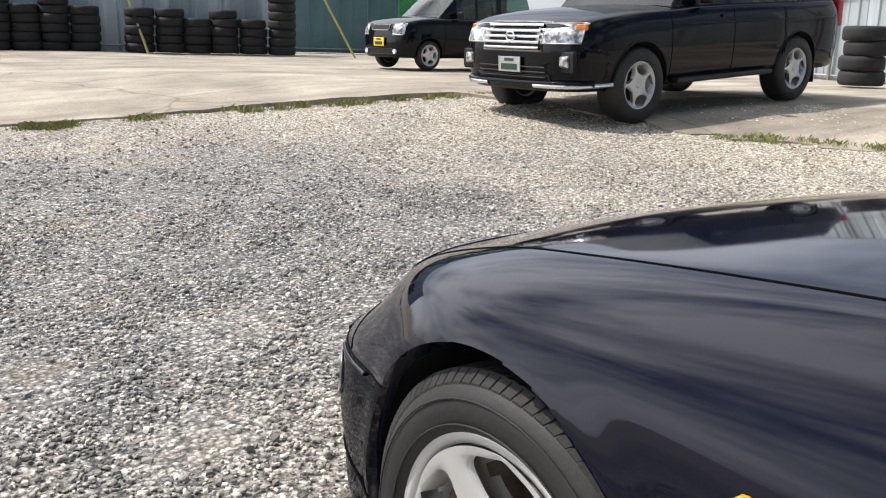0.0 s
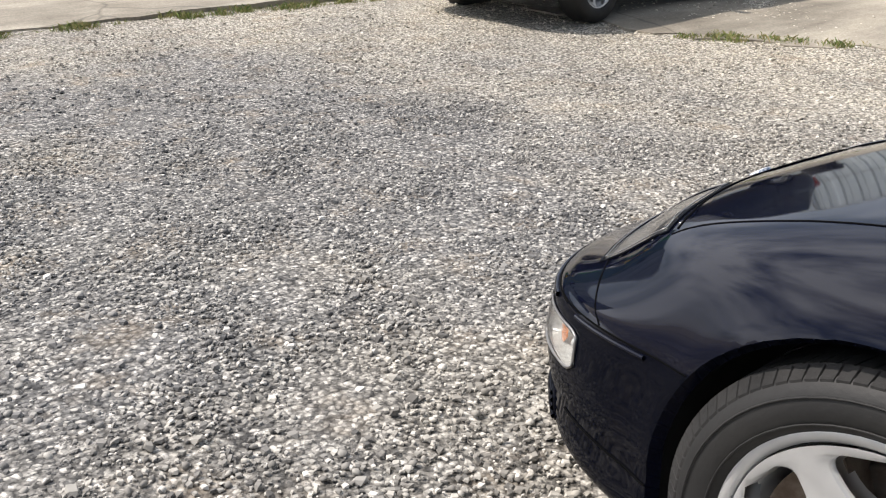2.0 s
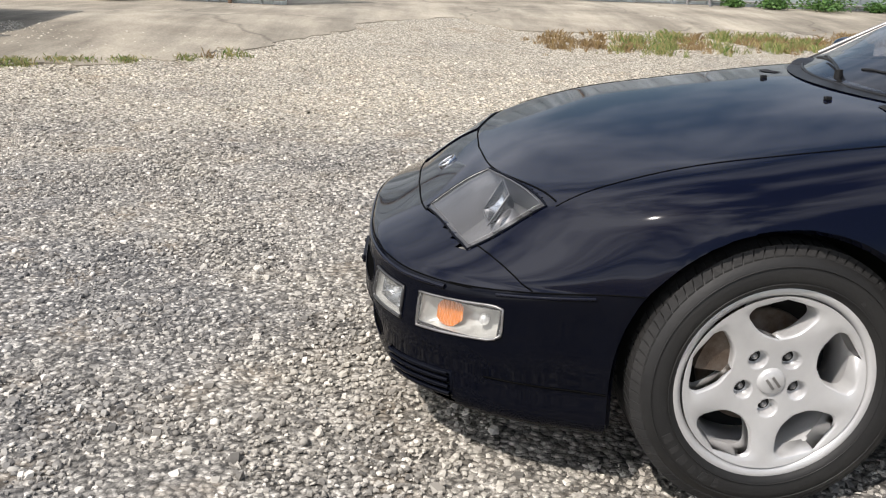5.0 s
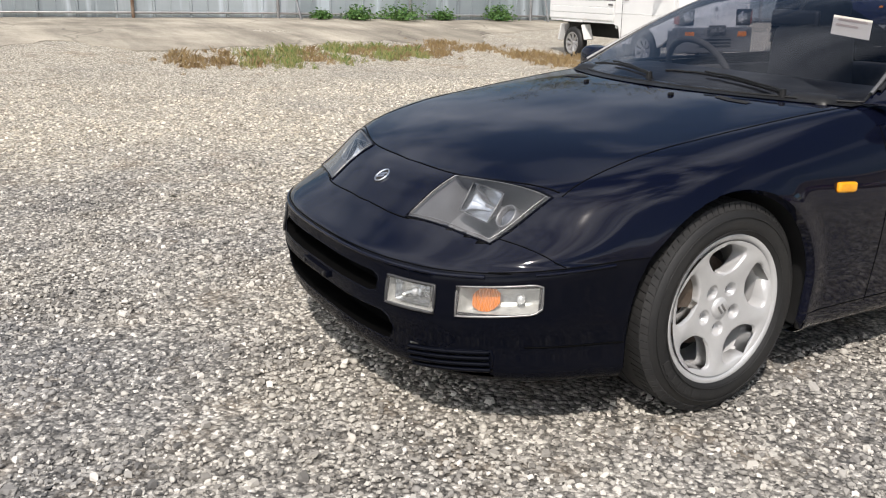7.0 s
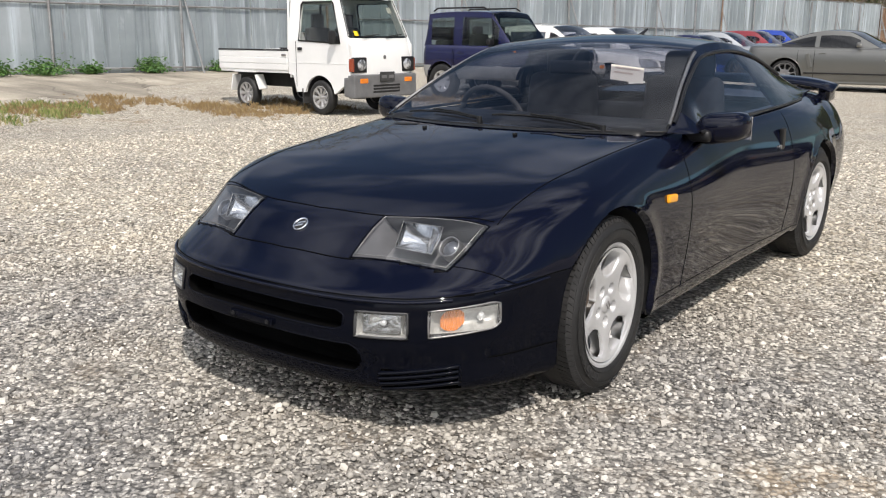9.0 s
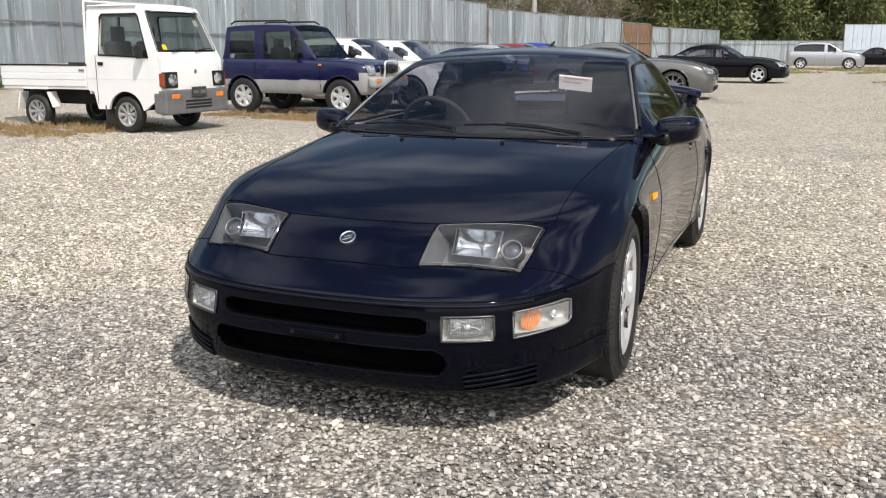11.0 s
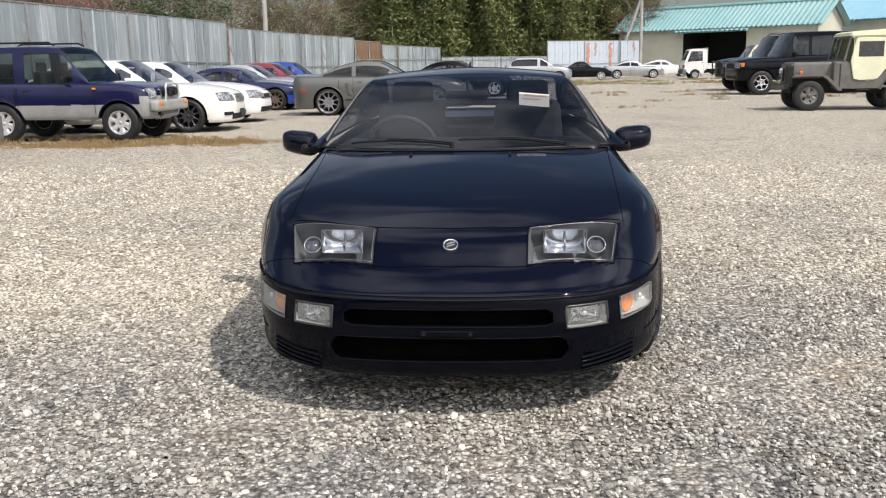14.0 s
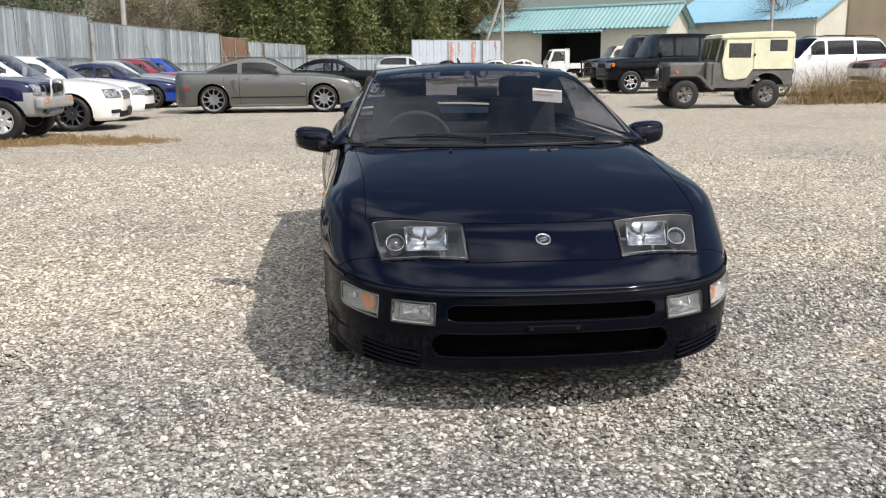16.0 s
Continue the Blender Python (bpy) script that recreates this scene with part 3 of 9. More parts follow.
def wheel_alloy(name, parent, at, side, radius=0.315, width=0.225, rim=0.222, mat=ALLOY, phase=10.0, wide=1.0, style=5, caliper=True, seg=72):
    """A road wheel: tyre with shoulder blocks, rim, cast spokes, nuts and cap. side: +1 faces +x."""
    w = new(name)
    w.parent = parent
    w.location = at
    if side < 0:
        w.rotation_euler = (0, 0, math.pi)
    h = width / 2
    prof = [(rim - 0.012, -h * 0.78), (rim + 0.004, -h * 0.86), (rim + 0.045, -h * 1.0), (radius - 0.035, -h * 0.98), (radius - 0.012, -h * 0.86), (radius - 0.002, -h * 0.6),
            (radius, 0), (radius - 0.002, h * 0.6), (radius - 0.015, h * 0.84), (radius - 0.038, h * 0.965), (rim + 0.045, h * 1.0), (rim + 0.02, h * 0.97), (rim + 0.013, h * 0.93), (rim + 0.004, h * 0.86), (rim - 0.012, h * 0.78)]
    v, f = lathe(prof, seg)
    tyre = mesh_ob("tyre", v, f, RUBBER, w)
    if seg == 72:
        bits = []
        for k in range(84):
            a = 2 * math.pi * k / 84
            for s in (-1, 1):
                bits.append((a, s))
        V, F = [], []
        for a, s in bits:
            for lo, hi, xa, xb in ((radius - 0.032, radius + 0.0005, 0.76, 0.875), (radius - 0.006, radius + 0.001, 0.30, 0.76)):
                base = len(V)
                da = 0.0315
                sk = 0.03 * s
                for aa, xx in ((a - da, xa), (a + da, xa), (a + da + sk, xb), (a - da + sk, xb)):
                    for r in (lo, hi if xx < 0.86 else hi - 0.018):
                        V.append((s * xx * h, r * math.cos(aa), r * math.sin(aa)))
                b = base
                F += [(b + 1, b + 3, b + 5, b + 7), (b, b + 2, b + 3, b + 1), (b + 2, b + 4, b + 5, b + 3), (b + 4, b + 6, b + 7, b + 5), (b + 6, b, b + 1, b + 7)]
        tagged(mesh_ob("tread", V, F, TREAD, tyre, smooth=False), kind="stuff")
        # raised sidewall marks, too worn to read
        for g in (40, 205):
            for k in range(6):
                a = radians(g + 7.5 * k)
                r0, r1, da = rim + 0.030, rim + 0.052, radians(2.3 if k % 2 else 1.5)
                q = [(h * 1.004, r * math.sin(b), r * math.cos(b)) for r, b in ((r0, a - da), (r0, a + da), (r1, a + da), (r1, a - da))]
                q += [(c[0] - 0.006, c[1], c[2]) for c in q]
                mesh_ob("sidewall_mark", q, [(0, 1, 2, 3), (0, 4, 5, 1), (1, 5, 6, 2), (2, 6, 7, 3), (3, 7, 4, 0)], TREAD, tyre, smooth=False)
        for r in (rim + 0.022, rim + 0.060):
            ring = [Vector((h * 0.995, r * math.sin(t), r * math.cos(t))) for t in np.linspace(0, 2 * math.pi, 60, endpoint=False)]
            tube("sidewall_ridge", ring, 0.0016, RUBBER, tyre, True)
    out = h * 0.80
    v, f = lathe([(rim - 0.006, -h * 0.8), (rim - 0.03, -h * 0.6), (rim - 0.034, 0), (rim - 0.026, out - 0.03), (rim - 0.014, out - 0.012), (rim - 0.008, out + 0.006), (rim + 0.006, out + 0.012), (rim + 0.012, out + 0.008), (rim + 0.012, out - 0.004)], seg)
    mesh_ob("rim", v, f, mat, w)
    # cast face with windows between the spokes
    n_sp, r_in, r_out = style, 0.0, rim - 0.012
    rs = np.concatenate([np.linspace(0.012, 0.036, 4), np.linspace(0.039, 0.089, 24), np.linspace(0.093, 0.097, 2), np.linspace(0.101, r_out - 0.02, 18), np.linspace(r_out - 0.015, r_out, 3)])
    us = np.concatenate([np.linspace(-1, -0.5, 13), np.linspace(-0.499, 0.499, 5), np.linspace(0.5, 1, 13)])
    if seg < 72:
        rs = np.concatenate([np.linspace(0.012, 0.088, 3), np.linspace(0.094, r_out - 0.02, 9 if seg > 30 else 6), np.linspace(r_out - 0.015, r_out, 2)])
        us = np.array([-1, -0.75, -0.5, 0.0, 0.5, 0.75, 1.0])
    r0, r1 = 0.106 * rim / 0.222, r_out - 0.008
    V, F, wall = [], [], []
    sect = math.pi / n_sp
    nu = len(us)

    def open_half(r):
        if not r0 < r < r1:
            return 0.0
        t = (r - r0) / (r1 - r0)
        shape = (1 - abs(2 * t - 1)**3.2)**0.5 if style == 5 else (1 - abs(2 * t - 1)**8)**0.5
        return shape * sect * (0.54 + 0.28 * t if style == 5 else 0.62 + 0.22 * t) * wide

    def well(r, u):
        """How deep the nut pocket goes at the middle of each spoke's root."""
        if seg < 72 or r > 0.0905:
            return 0.0
        off = min(1.0, 2 * (1 - abs(u))) * sect
        d = math.hypot(r * math.sin(off), r * math.cos(off) - 0.064)
        return 0.026 * (1 - float(smooth01(0.0165, 0.0215, d)))

    def depth(r, u):
        t = r / r_out
        return out + 0.004 - 0.017 * (1 - t)**0.8 + - 0.006 * math.cos(u * math.pi) * float(smooth01(0.35, 0.9, t)) - well(r, u)
    for k in range(n_sp):
        c = 2 * math.pi * k / n_sp + radians(phase)
        base = len(V)
        for r in rs:
            oh = open_half(r)
            for u in us:
                a = abs(u)
                ang = (oh + (sect - oh) * (a - 0.5) / 0.5) if a >= 0.5 else oh * a / 0.5
                ang *= math.copysign(1, u)
                edge = 0.010 if (oh > 0 and abs(a - 0.5) < 1e-6) else 0
                V.append((depth(r, u) - edge, r * math.sin(c + ang), r * math.cos(c + ang)))
        for i in range(len(rs) - 1):
            op = open_half(rs[i]) > 0 or open_half(rs[i + 1]) > 0
            for j in range(nu - 1):
                mid = abs(us[j] + us[j + 1]) / 2
                if op and mid < 0.5:
                    continue
                a = base + i * nu + j
                F.append((a, a + 1, a + nu + 1, a + nu))
            if op:
                for j in ((12, 18) if seg == 72 else (2, 4)):
                    a, b = base + i * nu + j, base + (i + 1) * nu + j
                    q = len(V)
                    for p in (a, b):
                        V.append((V[p][0] - 0.038, V[p][1] * 0.97, V[p][2] * 0.97))
                    F.append((a, b, q + 1, q))
    # weld the sectors so that the casting is one smooth face
    seen, to = {}, []
    for k, p in enumerate(V):
        to.append(seen.setdefault((round(p[0], 5), round(p[1], 5), round(p[2], 5)), k))
    F = [tuple(dict.fromkeys(to[k] for k in f)) for f in F]
    mesh_ob("spoke_face", V, [f for f in F if len(f) > 2], mat, w)
    if seg == 72:
        for k in range(5):
            a = 2 * math.pi * (k + 0.5) / 5 + radians(phase)
            cy, cz = 0.064 * math.sin(a), 0.064 * math.cos(a)
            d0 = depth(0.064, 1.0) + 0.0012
            # near-black disc on the pocket floor: its shade painted instead of bare metal
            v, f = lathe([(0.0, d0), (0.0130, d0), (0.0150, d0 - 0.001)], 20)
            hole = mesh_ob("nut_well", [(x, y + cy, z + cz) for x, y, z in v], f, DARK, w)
            v, f = lathe([(0.0, d0 + 0.010), (0.005, d0 + 0.009), (0.0075, d0 + 0.006), (0.0075, d0)], 6)
            mesh_ob("nut", [(x, y + cy, z + cz) for x, y, z in v], f, STEEL, hole)
    v, f = lathe([(0.0, out - 0.001), (0.024, out - 0.002), (0.030, out - 0.006), (0.033, out - 0.014), (0.033, out - 0.03)], 28)
    cap = mesh_ob("centre_cap", v, f, mat, w)
    if seg == 72:
        bars = [box_bm((0.002, 0.006, 0.03), (out, -0.007, 0.002), rot=None), box_bm((0.002, 0.006, 0.03), (out, 0.007, -0.002))]
        for b in bars:
            bmesh.ops.rotate(b, verts=b.verts, cent=(out, 0, 0), matrix=Matrix.Rotation(radians(38), 3, "X"))
        part("cap_emblem", join_bm(bars), STEEL, cap)
        v, f = lathe([(0.055, -0.03), (0.135, -0.03), (0.138, -0.02), (0.138, -0.01), (0.135, 0.0), (0.07, 0.0), (0.06, out - 0.06), (0.05, out - 0.045), (0.0, out - 0.045)], 40)
        mesh_ob("brake_disc", v, f, BRAKE, w)
        if caliper:
            V, F = [], []
            for k in range(10):
                a = radians(-82 + 6.5 * k)
                for r in (0.088, 0.168):
                    for xx in (-0.01, 0.058):
                        V.append((xx, r * math.sin(a), r * math.cos(a)))
            for k in range(9):
                b = 4 * k
                F += [(b, b + 1, b + 5, b + 4), (b + 1, b + 3, b + 7, b + 5), (b + 3, b + 2, b + 6, b + 7), (b + 2, b, b + 4, b + 6)]
            F += [(0, 2, 3, 1), (36, 37, 39, 38)]
            mesh_ob("brake_caliper", V, F, BRAKE, w, smooth=False)
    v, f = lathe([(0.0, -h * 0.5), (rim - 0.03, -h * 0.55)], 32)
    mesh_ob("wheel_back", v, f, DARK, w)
    return w


BUCKET = worn("lamp_bucket_silver", (0.66, 0.66, 0.64), (0.42, 0.42, 0.41), 40, 0.3, 0.1, metal=0.25)
MIRROR_BOWL = worn("mirror_bowl", (0.70, 0.72, 0.74), (0.48, 0.49, 0.51), 30, 0.14, 0.06, metal=0.92, bump=0.08, bump_scale=38)
BEZEL = worn("dark_bezel", (0.10, 0.10, 0.10), (0.06, 0.06, 0.06), 12, 0.3, 0.1, metal=0.5)
PROJECTOR = worn("projector_glass", (0.16, 0.17, 0.19), (0.08, 0.085, 0.1), 25, 0.12, 0.05, metal=0.3)


def build_coupe():
    car = thing("coupe", pose(0, 0, 0), "low black two-door sports coupe with silver five-spoke wheels, parked on gravel", "car")
    S = coupe_shell()
    N = grid_normals(S)
    nc, nr = S.shape[:2]
    V = S.reshape(-1, 3).copy()
    Nn = N.reshape(-1, 3)
    # round the wheel openings
    for hy in (HUB_F, HUB_R):
        dy, dz = V[:, 1] - hy, V[:, 2] - HUB_Z
        low = dz < 0
        rad = np.where(low, np.abs(dy), np.hypot(dy, dz))
        near = (np.abs(rad - ARCH) < 0.0085) & (V[:, 0] > 0.5) & (V[:, 2] < 0.73)
        k = ARCH / np.maximum(rad, 1e-6)
        V[near, 1] = (hy + dy * k)[near]
        V[near & ~low, 2] = (HUB_Z + dz * k)[near & ~low]
    i, j = np.meshgrid(np.arange(nc - 1), np.arange(nr - 1), indexing="ij")
    a = (i * nr + j).ravel()
    F = wind(V, np.stack([a, a + 1, a + nr + 1, a + nr], 1), Nn)
    C = V[F].mean(1)
    x, y, z = C.T
    tree = BVHTree.FromPolygons([tuple(p) for p in V.tolist()], F.tolist())
    area_ok = np.linalg.norm(np.cross(V[F[:, 2]] - V[F[:, 0]], V[F[:, 3]] - V[F[:, 1]]), axis=1) > 1e-9
    keep = area_ok.copy()
    for hy in (HUB_F, HUB_R):
        rad = np.where(z < HUB_Z, np.abs(y - hy), np.hypot(y - hy, z - HUB_Z))
        keep &= ~((rad < ARCH - 0.001) & (x > 0.5) & (z < 0.70))
    # cabin opening, lamp pockets, grille mouths and ducts
    keep &= ~((y > 0.47 + 0.19 * (x / 0.71)**2) & (y < 2.45) & (x < 0.715) & (z > 0.6))
    top = z > 0.5
    keep &= ~(top & inside_quad(x, y, LAMP))
    front = y < -0.25
    MOUTHS = {"upper": (0.0, 0.375, 0.372, 0.423), "lower": (0.0, 0.425, 0.238, 0.322)}
    for x0, x1, z0, z1 in MOUTHS.values():
        end = np.sqrt(np.clip(1 - ((z - (z0 + z1) / 2) / ((z1 - z0) / 2))**2, 0, 1)) * 0.03
        keep &= ~(front & (x < x1 - 0.03 + end) & (z > z0) & (z < z1))
    plan = np.arctan2(x, -y)
    SIGNAL, FOG = (math.atan2(0.613, 0.768), math.atan2(0.731, 0.572)), (math.atan2(0.405, 0.852), math.atan2(0.556, 0.795))
    u = (plan - SIGNAL[0]) / (SIGNAL[1] - SIGNAL[0])
    keep &= ~(front & (u > 0.025) & (u < 0.965) & (z > 0.361 + 0.018 * u + 0.005) & (z < 0.441 + 0.018 * u - 0.005))
    keep &= ~(front & (plan > FOG[0] + 0.006) & (plan < FOG[1] - 0.006) & (z > 0.363) & (z < 0.428))
    DUCT = (0.478, 0.668, 0.188, 0.252)
    keep &= ~(front & (x > DUCT[0]) & (x < DUCT[1]) & (z > DUCT[2]) & (z < DUCT[3]))

    seam_y = knots((0.0, -0.772), (0.281, -0.755), (0.6, -0.645), (0.735, -0.516), (0.9, -0.3))
    crease = CREASE(y)
    bumper = front & ((z < crease) | ((y < seam_y(x)) & (z < 0.60)))
    hood_edge = knots((-0.62, 0.655), (-0.3, 0.655), (0.2, 0.675), (0.62, 0.705))(y)
    hood = (z > 0.6) & (x < hood_edge) & (y < 0.75) & ~bumper
    nose_y = knots((0.0, -0.602), (0.284, -0.582), (0.64, -0.468), (0.8, -0.42))(x)
    panel = hood & (y < nose_y) & (x < 0.288)
    hood &= ~panel
    door = (y > 0.655) & (y < 1.97) & (z > 0.245) & ~hood
    rear_b = (y > 2.57 + ARCH) & (z < 0.62)
    fender = (y <= 0.655) & ~hood & ~panel & ~bumper
    rest = ~(bumper | hood | panel | door | fender | rear_b)
    under = bumper & (z < crease)
    names = (("bumper_top", bumper & ~under), ("front_bumper", under), ("hood", hood), ("nose_panel", panel), ("rear_bumper", rear_b))
    Vb, Fb, Nb = both_sides(V, F, Nn)
    objs = {}
    for name, sel in names:
        objs[name] = split_mesh(name, Vb, Fb, Nb, np.concatenate([sel & keep, sel & keep]), BUMPER_PAINT if name == "front_bumper" else BLACK_PAINT, car)
    for name, sel in (("front_fender", fender), ("door", door), ("rear_quarter", rest)):
        for s in (1, -1):
            Vs, Ns, Fs = (V, Nn, F) if s > 0 else (V * (-1, 1, 1), Nn * (-1, 1, 1), F[:, ::-1])
            objs[name, s] = split_mesh(name, Vs, Fs, Ns, sel & keep, BLACK_PAINT, car)

    def on_top(px, py, lift=0.0):
        h = tree.ray_cast(Vector((abs(px), py, 2)), Vector((0, 0, -1)))
        p, n = h[0], h[1]
        if p is None:
            p, n, _, _ = tree.find_nearest(Vector((abs(px), py, 0.6)))
        n = n if n.z > 0 else -n
        q = p + n * lift
        return Vector((math.copysign(q.x, px), q.y, q.z))

    def on_side(py, pz, s=1, lift=0.0):
        h = tree.ray_cast(Vector((2, py, pz)), Vector((-1, 0, 0)))
        p, n = h[0], h[1]
        if p is None:
            p, n, _, _ = tree.find_nearest(Vector((0.85, py, pz)))
        n = n if n.x > 0 else -n
        q = p + n * lift
        return Vector((s * q.x, q.y, q.z))

    def on_front(px, pz, lift=0.0):
        h = tree.ray_cast(Vector((abs(px), -2, pz)), Vector((0, 1, 0)))
        p, n = h[0], h[1]
        if p is None:
            p, n, _, _ = tree.find_nearest(Vector((abs(px), -0.7, pz)))
        n = n if n.y < 0 else -n
        q = p + n * lift
        return Vector((math.copysign(q.x, px) if px else q.x, q.y, q.z))

    def patch(f, nu, nv, uv):
        """Verts and faces of a grid whose points f lays on the body."""
        P = [f(*uv(u / nu, v / nv)) for u in range(nu + 1) for v in range(nv + 1)]
        Q = [(u * (nv + 1) + v, (u + 1) * (nv + 1) + v, (u + 1) * (nv + 1) + v + 1, u * (nv + 1) + v + 1) for u in range(nu) for v in range(nv)]
        q = Q[len(Q) // 2]
        nn = (P[q[2]] - P[q[0]]).cross(P[q[3]] - P[q[1]])
        if nn.dot(P[q[0]] - Vector((0, 0, 0.3))) < 0:
            Q = [k[::-1] for k in Q]
        return P, Q

    def loop_of(P, nu, nv):
        ix = [u * (nv + 1) for u in range(nu)] + [nu * (nv + 1) + v for v in range(nv)] + [u * (nv + 1) + nv for u in range(nu, 0, -1)] + [v for v in range(nv, 0, -1)]
        return [P[k] for k in ix]

    def tray(name, P, nu, nv, depth, mat, parent, back=0.9):
        """A pocket sunk behind the border of a patch."""
        L = loop_of(P, nu, nv)
        c = sum(L, Vector()) / len(L)
        B = [c + (p - c) * back + Vector(depth) for p in L]
        n = len(L)
        V2, F2 = L + B + [c + Vector(depth)], []
        for k in range(n):
            l = (k + 1) % n
            F2 += [(k, l, n + l, n + k), (n + k, n + l, 2 * n)]
        return mesh_ob(name, V2, F2, mat, parent, smooth=False)

    # seams between the panels
    for s in (1, -1):
        pts = [on_top(s * float(knots((-0.62, 0.655), (-0.3, 0.655), (0.2, 0.675), (0.62, 0.705))(v)), v) for v in np.linspace(-0.470, 0.60, 40)]
        tube("panel_gap", pts, 0.0018, SEAM, objs["hood"])
        pts = [on_side(0.655, v, s) for v in np.linspace(0.235, 0.80, 30)]
        tube("panel_gap", pts, 0.0018, SEAM, objs["door", s])
        pts = [on_side(1.97 + 0.03 * math.sin((v - 0.25) * 4), v, s) for v in np.linspace(0.24, 0.87, 30)]
        tube("panel_gap", pts, 0.0018, SEAM, objs["door", s])
        pts = [on_side(v, 0.243, s) for v in np.linspace(0.36, 2.2, 50)]
        tube("panel_gap", pts, 0.0018, SEAM, objs["door", s])
        a, b = on_top(0.600, -0.640), on_side(-0.525, 0.500)
        pts = [tree.find_nearest(a.lerp(b, u))[0] for u in np.linspace(0, 1, 14)]
        tube("panel_gap", [Vector((s * p.x, p.y, p.z)) for p in pts], 0.0018, SEAM, objs["front_fender", s])
        # lip line and bumper top line run round to the arch
        pts = [on_side(v, 0.283 - 0.006 * (v + 0.39) * -1, s, 0.001) for v in np.linspace(-0.36, -0.62, 16)]
        tube("lip_line", pts, 0.0022, SEAM, objs["front_bumper"])
        bead = [on_side(v, float(CREASE(v)) - 0.009, s, 0.002) for v in np.linspace(-0.395, -0.60, 16)]
        tube("bumper_bead", bead, 0.0042, BLACK_PAINT, objs["front_bumper"])
        pts = [on_side(v, float(CREASE(v)), s) for v in np.linspace(-0.30, -0.70, 24)]
        tube("panel_gap", pts, 0.0018, SEAM, objs["front_bumper"])
    pts = [on_front(u, float(np.interp(abs(u), (0, 0.55, 0.74), (0.472, 0.476, 0.485)))) for u in np.linspace(-0.70, 0.70, 60)]
    tube("panel_gap", pts, 0.0018, SEAM, objs["front_bumper"])
    pts = [on_front(u, float(np.interp(abs(u), (0, 0.55, 0.74), (0.461, 0.465, 0.476))), 0.001) for u in np.linspace(-0.66, 0.66, 60)]
    tube("bumper_bead", pts, 0.0062, BLACK_PAINT, objs["front_bumper"])
    for fy, lim in ((knots((0.0, -0.772), (0.281, -0.755), (0.6, -0.645)), 0.30), (knots((0.0, -0.602), (0.284, -0.582), (0.64, -0.468)), 0.64)):
        pts = [on_top(u, float(fy(abs(u)))) for u in np.linspace(-lim, lim, 60)]
        tube("panel_gap", pts, 0.0024, SEAM, objs["nose_panel"])
    # arch flanges and wells
    for hy in (HUB_F, HUB_R):
        for s in (1, -1):
            ang = [radians(t) for t in range(-8, 189, 3)]
            ring = []
            for t in ang:
                py, pz = hy + ARCH * math.cos(t), HUB_Z + (ARCH * math.sin(t) if math.sin(t) > 0 else math.sin(t) * 0.9)
                ring.append(on_side(py, pz, 1))
            low = [Vector((p.x, p.y, 0.20)) for p in (ring[0], ring[-1])]
            ring = [low[0]] + ring + [low[1]]
            Vv = [(s * (p.x + 0.001), p.y, p.z) for p in ring] + [(s * (p.x - 0.022), hy + (p.y - hy) * 0.965, HUB_Z + (p.z - HUB_Z) * (0.965 if p.z > HUB_Z else 1)) for p in ring]
            n = len(ring)
            mesh_ob("arch_lip", Vv, [(k, k + 1, n + k + 1, n + k) for k in range(n - 1)], BLACK_PAINT, objs["front_fender" if hy == 0 else "rear_quarter", s])
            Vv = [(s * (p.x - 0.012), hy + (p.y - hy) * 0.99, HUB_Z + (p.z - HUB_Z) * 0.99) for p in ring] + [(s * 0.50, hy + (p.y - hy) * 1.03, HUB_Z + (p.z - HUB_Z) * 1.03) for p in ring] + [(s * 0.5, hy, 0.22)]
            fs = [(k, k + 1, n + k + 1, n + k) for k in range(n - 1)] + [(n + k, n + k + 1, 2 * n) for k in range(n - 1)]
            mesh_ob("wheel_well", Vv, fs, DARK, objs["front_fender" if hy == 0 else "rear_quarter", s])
    # floor pan
    part("floor_pan", box_bm((1.30, 3.6, 0.05), (0, 1.25, 0.215), 0.02), DARK, car)
    # wheels
    for hy, hx, turn in ((HUB_F, 0.722, 2.5), (HUB_R, 0.765, 0.0)):
        for s in (1, -1):
            wheel_alloy("wheel", car, (s * hx, hy, HUB_Z), s, rim=0.216, phase=1.0, caliper=True).rotation_euler.z += radians(turn)

    # headlamps: pocket, bucket, projector and clear cover
    def lamp_uv(u, v):
        bi, bo, to, ti = LAMP
        b = (bi[0] + (bo[0] - bi[0]) * u, bi[1] + (bo[1] - bi[1]) * u)
        t = (ti[0] + (to[0] - ti[0]) * u, ti[1] + (to[1] - ti[1]) * u)
        bulge = 0.016 * max(0, u - 0.75) * 4 * (1 - v) 
        return b[0] + (t[0] - b[0]) * v, b[1] + (t[1] - b[1]) * v + bulge * 0.5
    for s in (1, -1):
        lamp = new("headlamp")
        lamp.parent = car
        P, Q = patch(lambda px, py: on_top(s * px, py, 0.0015), 14, 8, lamp_uv)
        tray("lamp_bucket", [on_top(s * a, b, -0.002) for a, b in [lamp_uv(u / 14, v / 8) for u in range(15) for v in range(9)]], 14, 8, (0, 0.07, -0.075), HOUSING, lamp, 0.86)
        mesh_ob("lamp_cover", P, Q, CLEAR, lamp).visible_shadow = False
        tube("lamp_gasket", loop_of(P, 14, 8), 0.0030, BUMPER_PAINT, lamp, True)
        tube("lamp_rim", [p + Vector((0, -0.001, 0.0035)) for p in loop_of([on_top(s * a, b, 0.001) for a, b in [lamp_uv(0.03 + 0.94 * u / 14, 0.05 + 0.9 * v / 8) for u in range(15) for v in range(9)]], 14, 8)], 0.0013, STEEL, lamp, True)
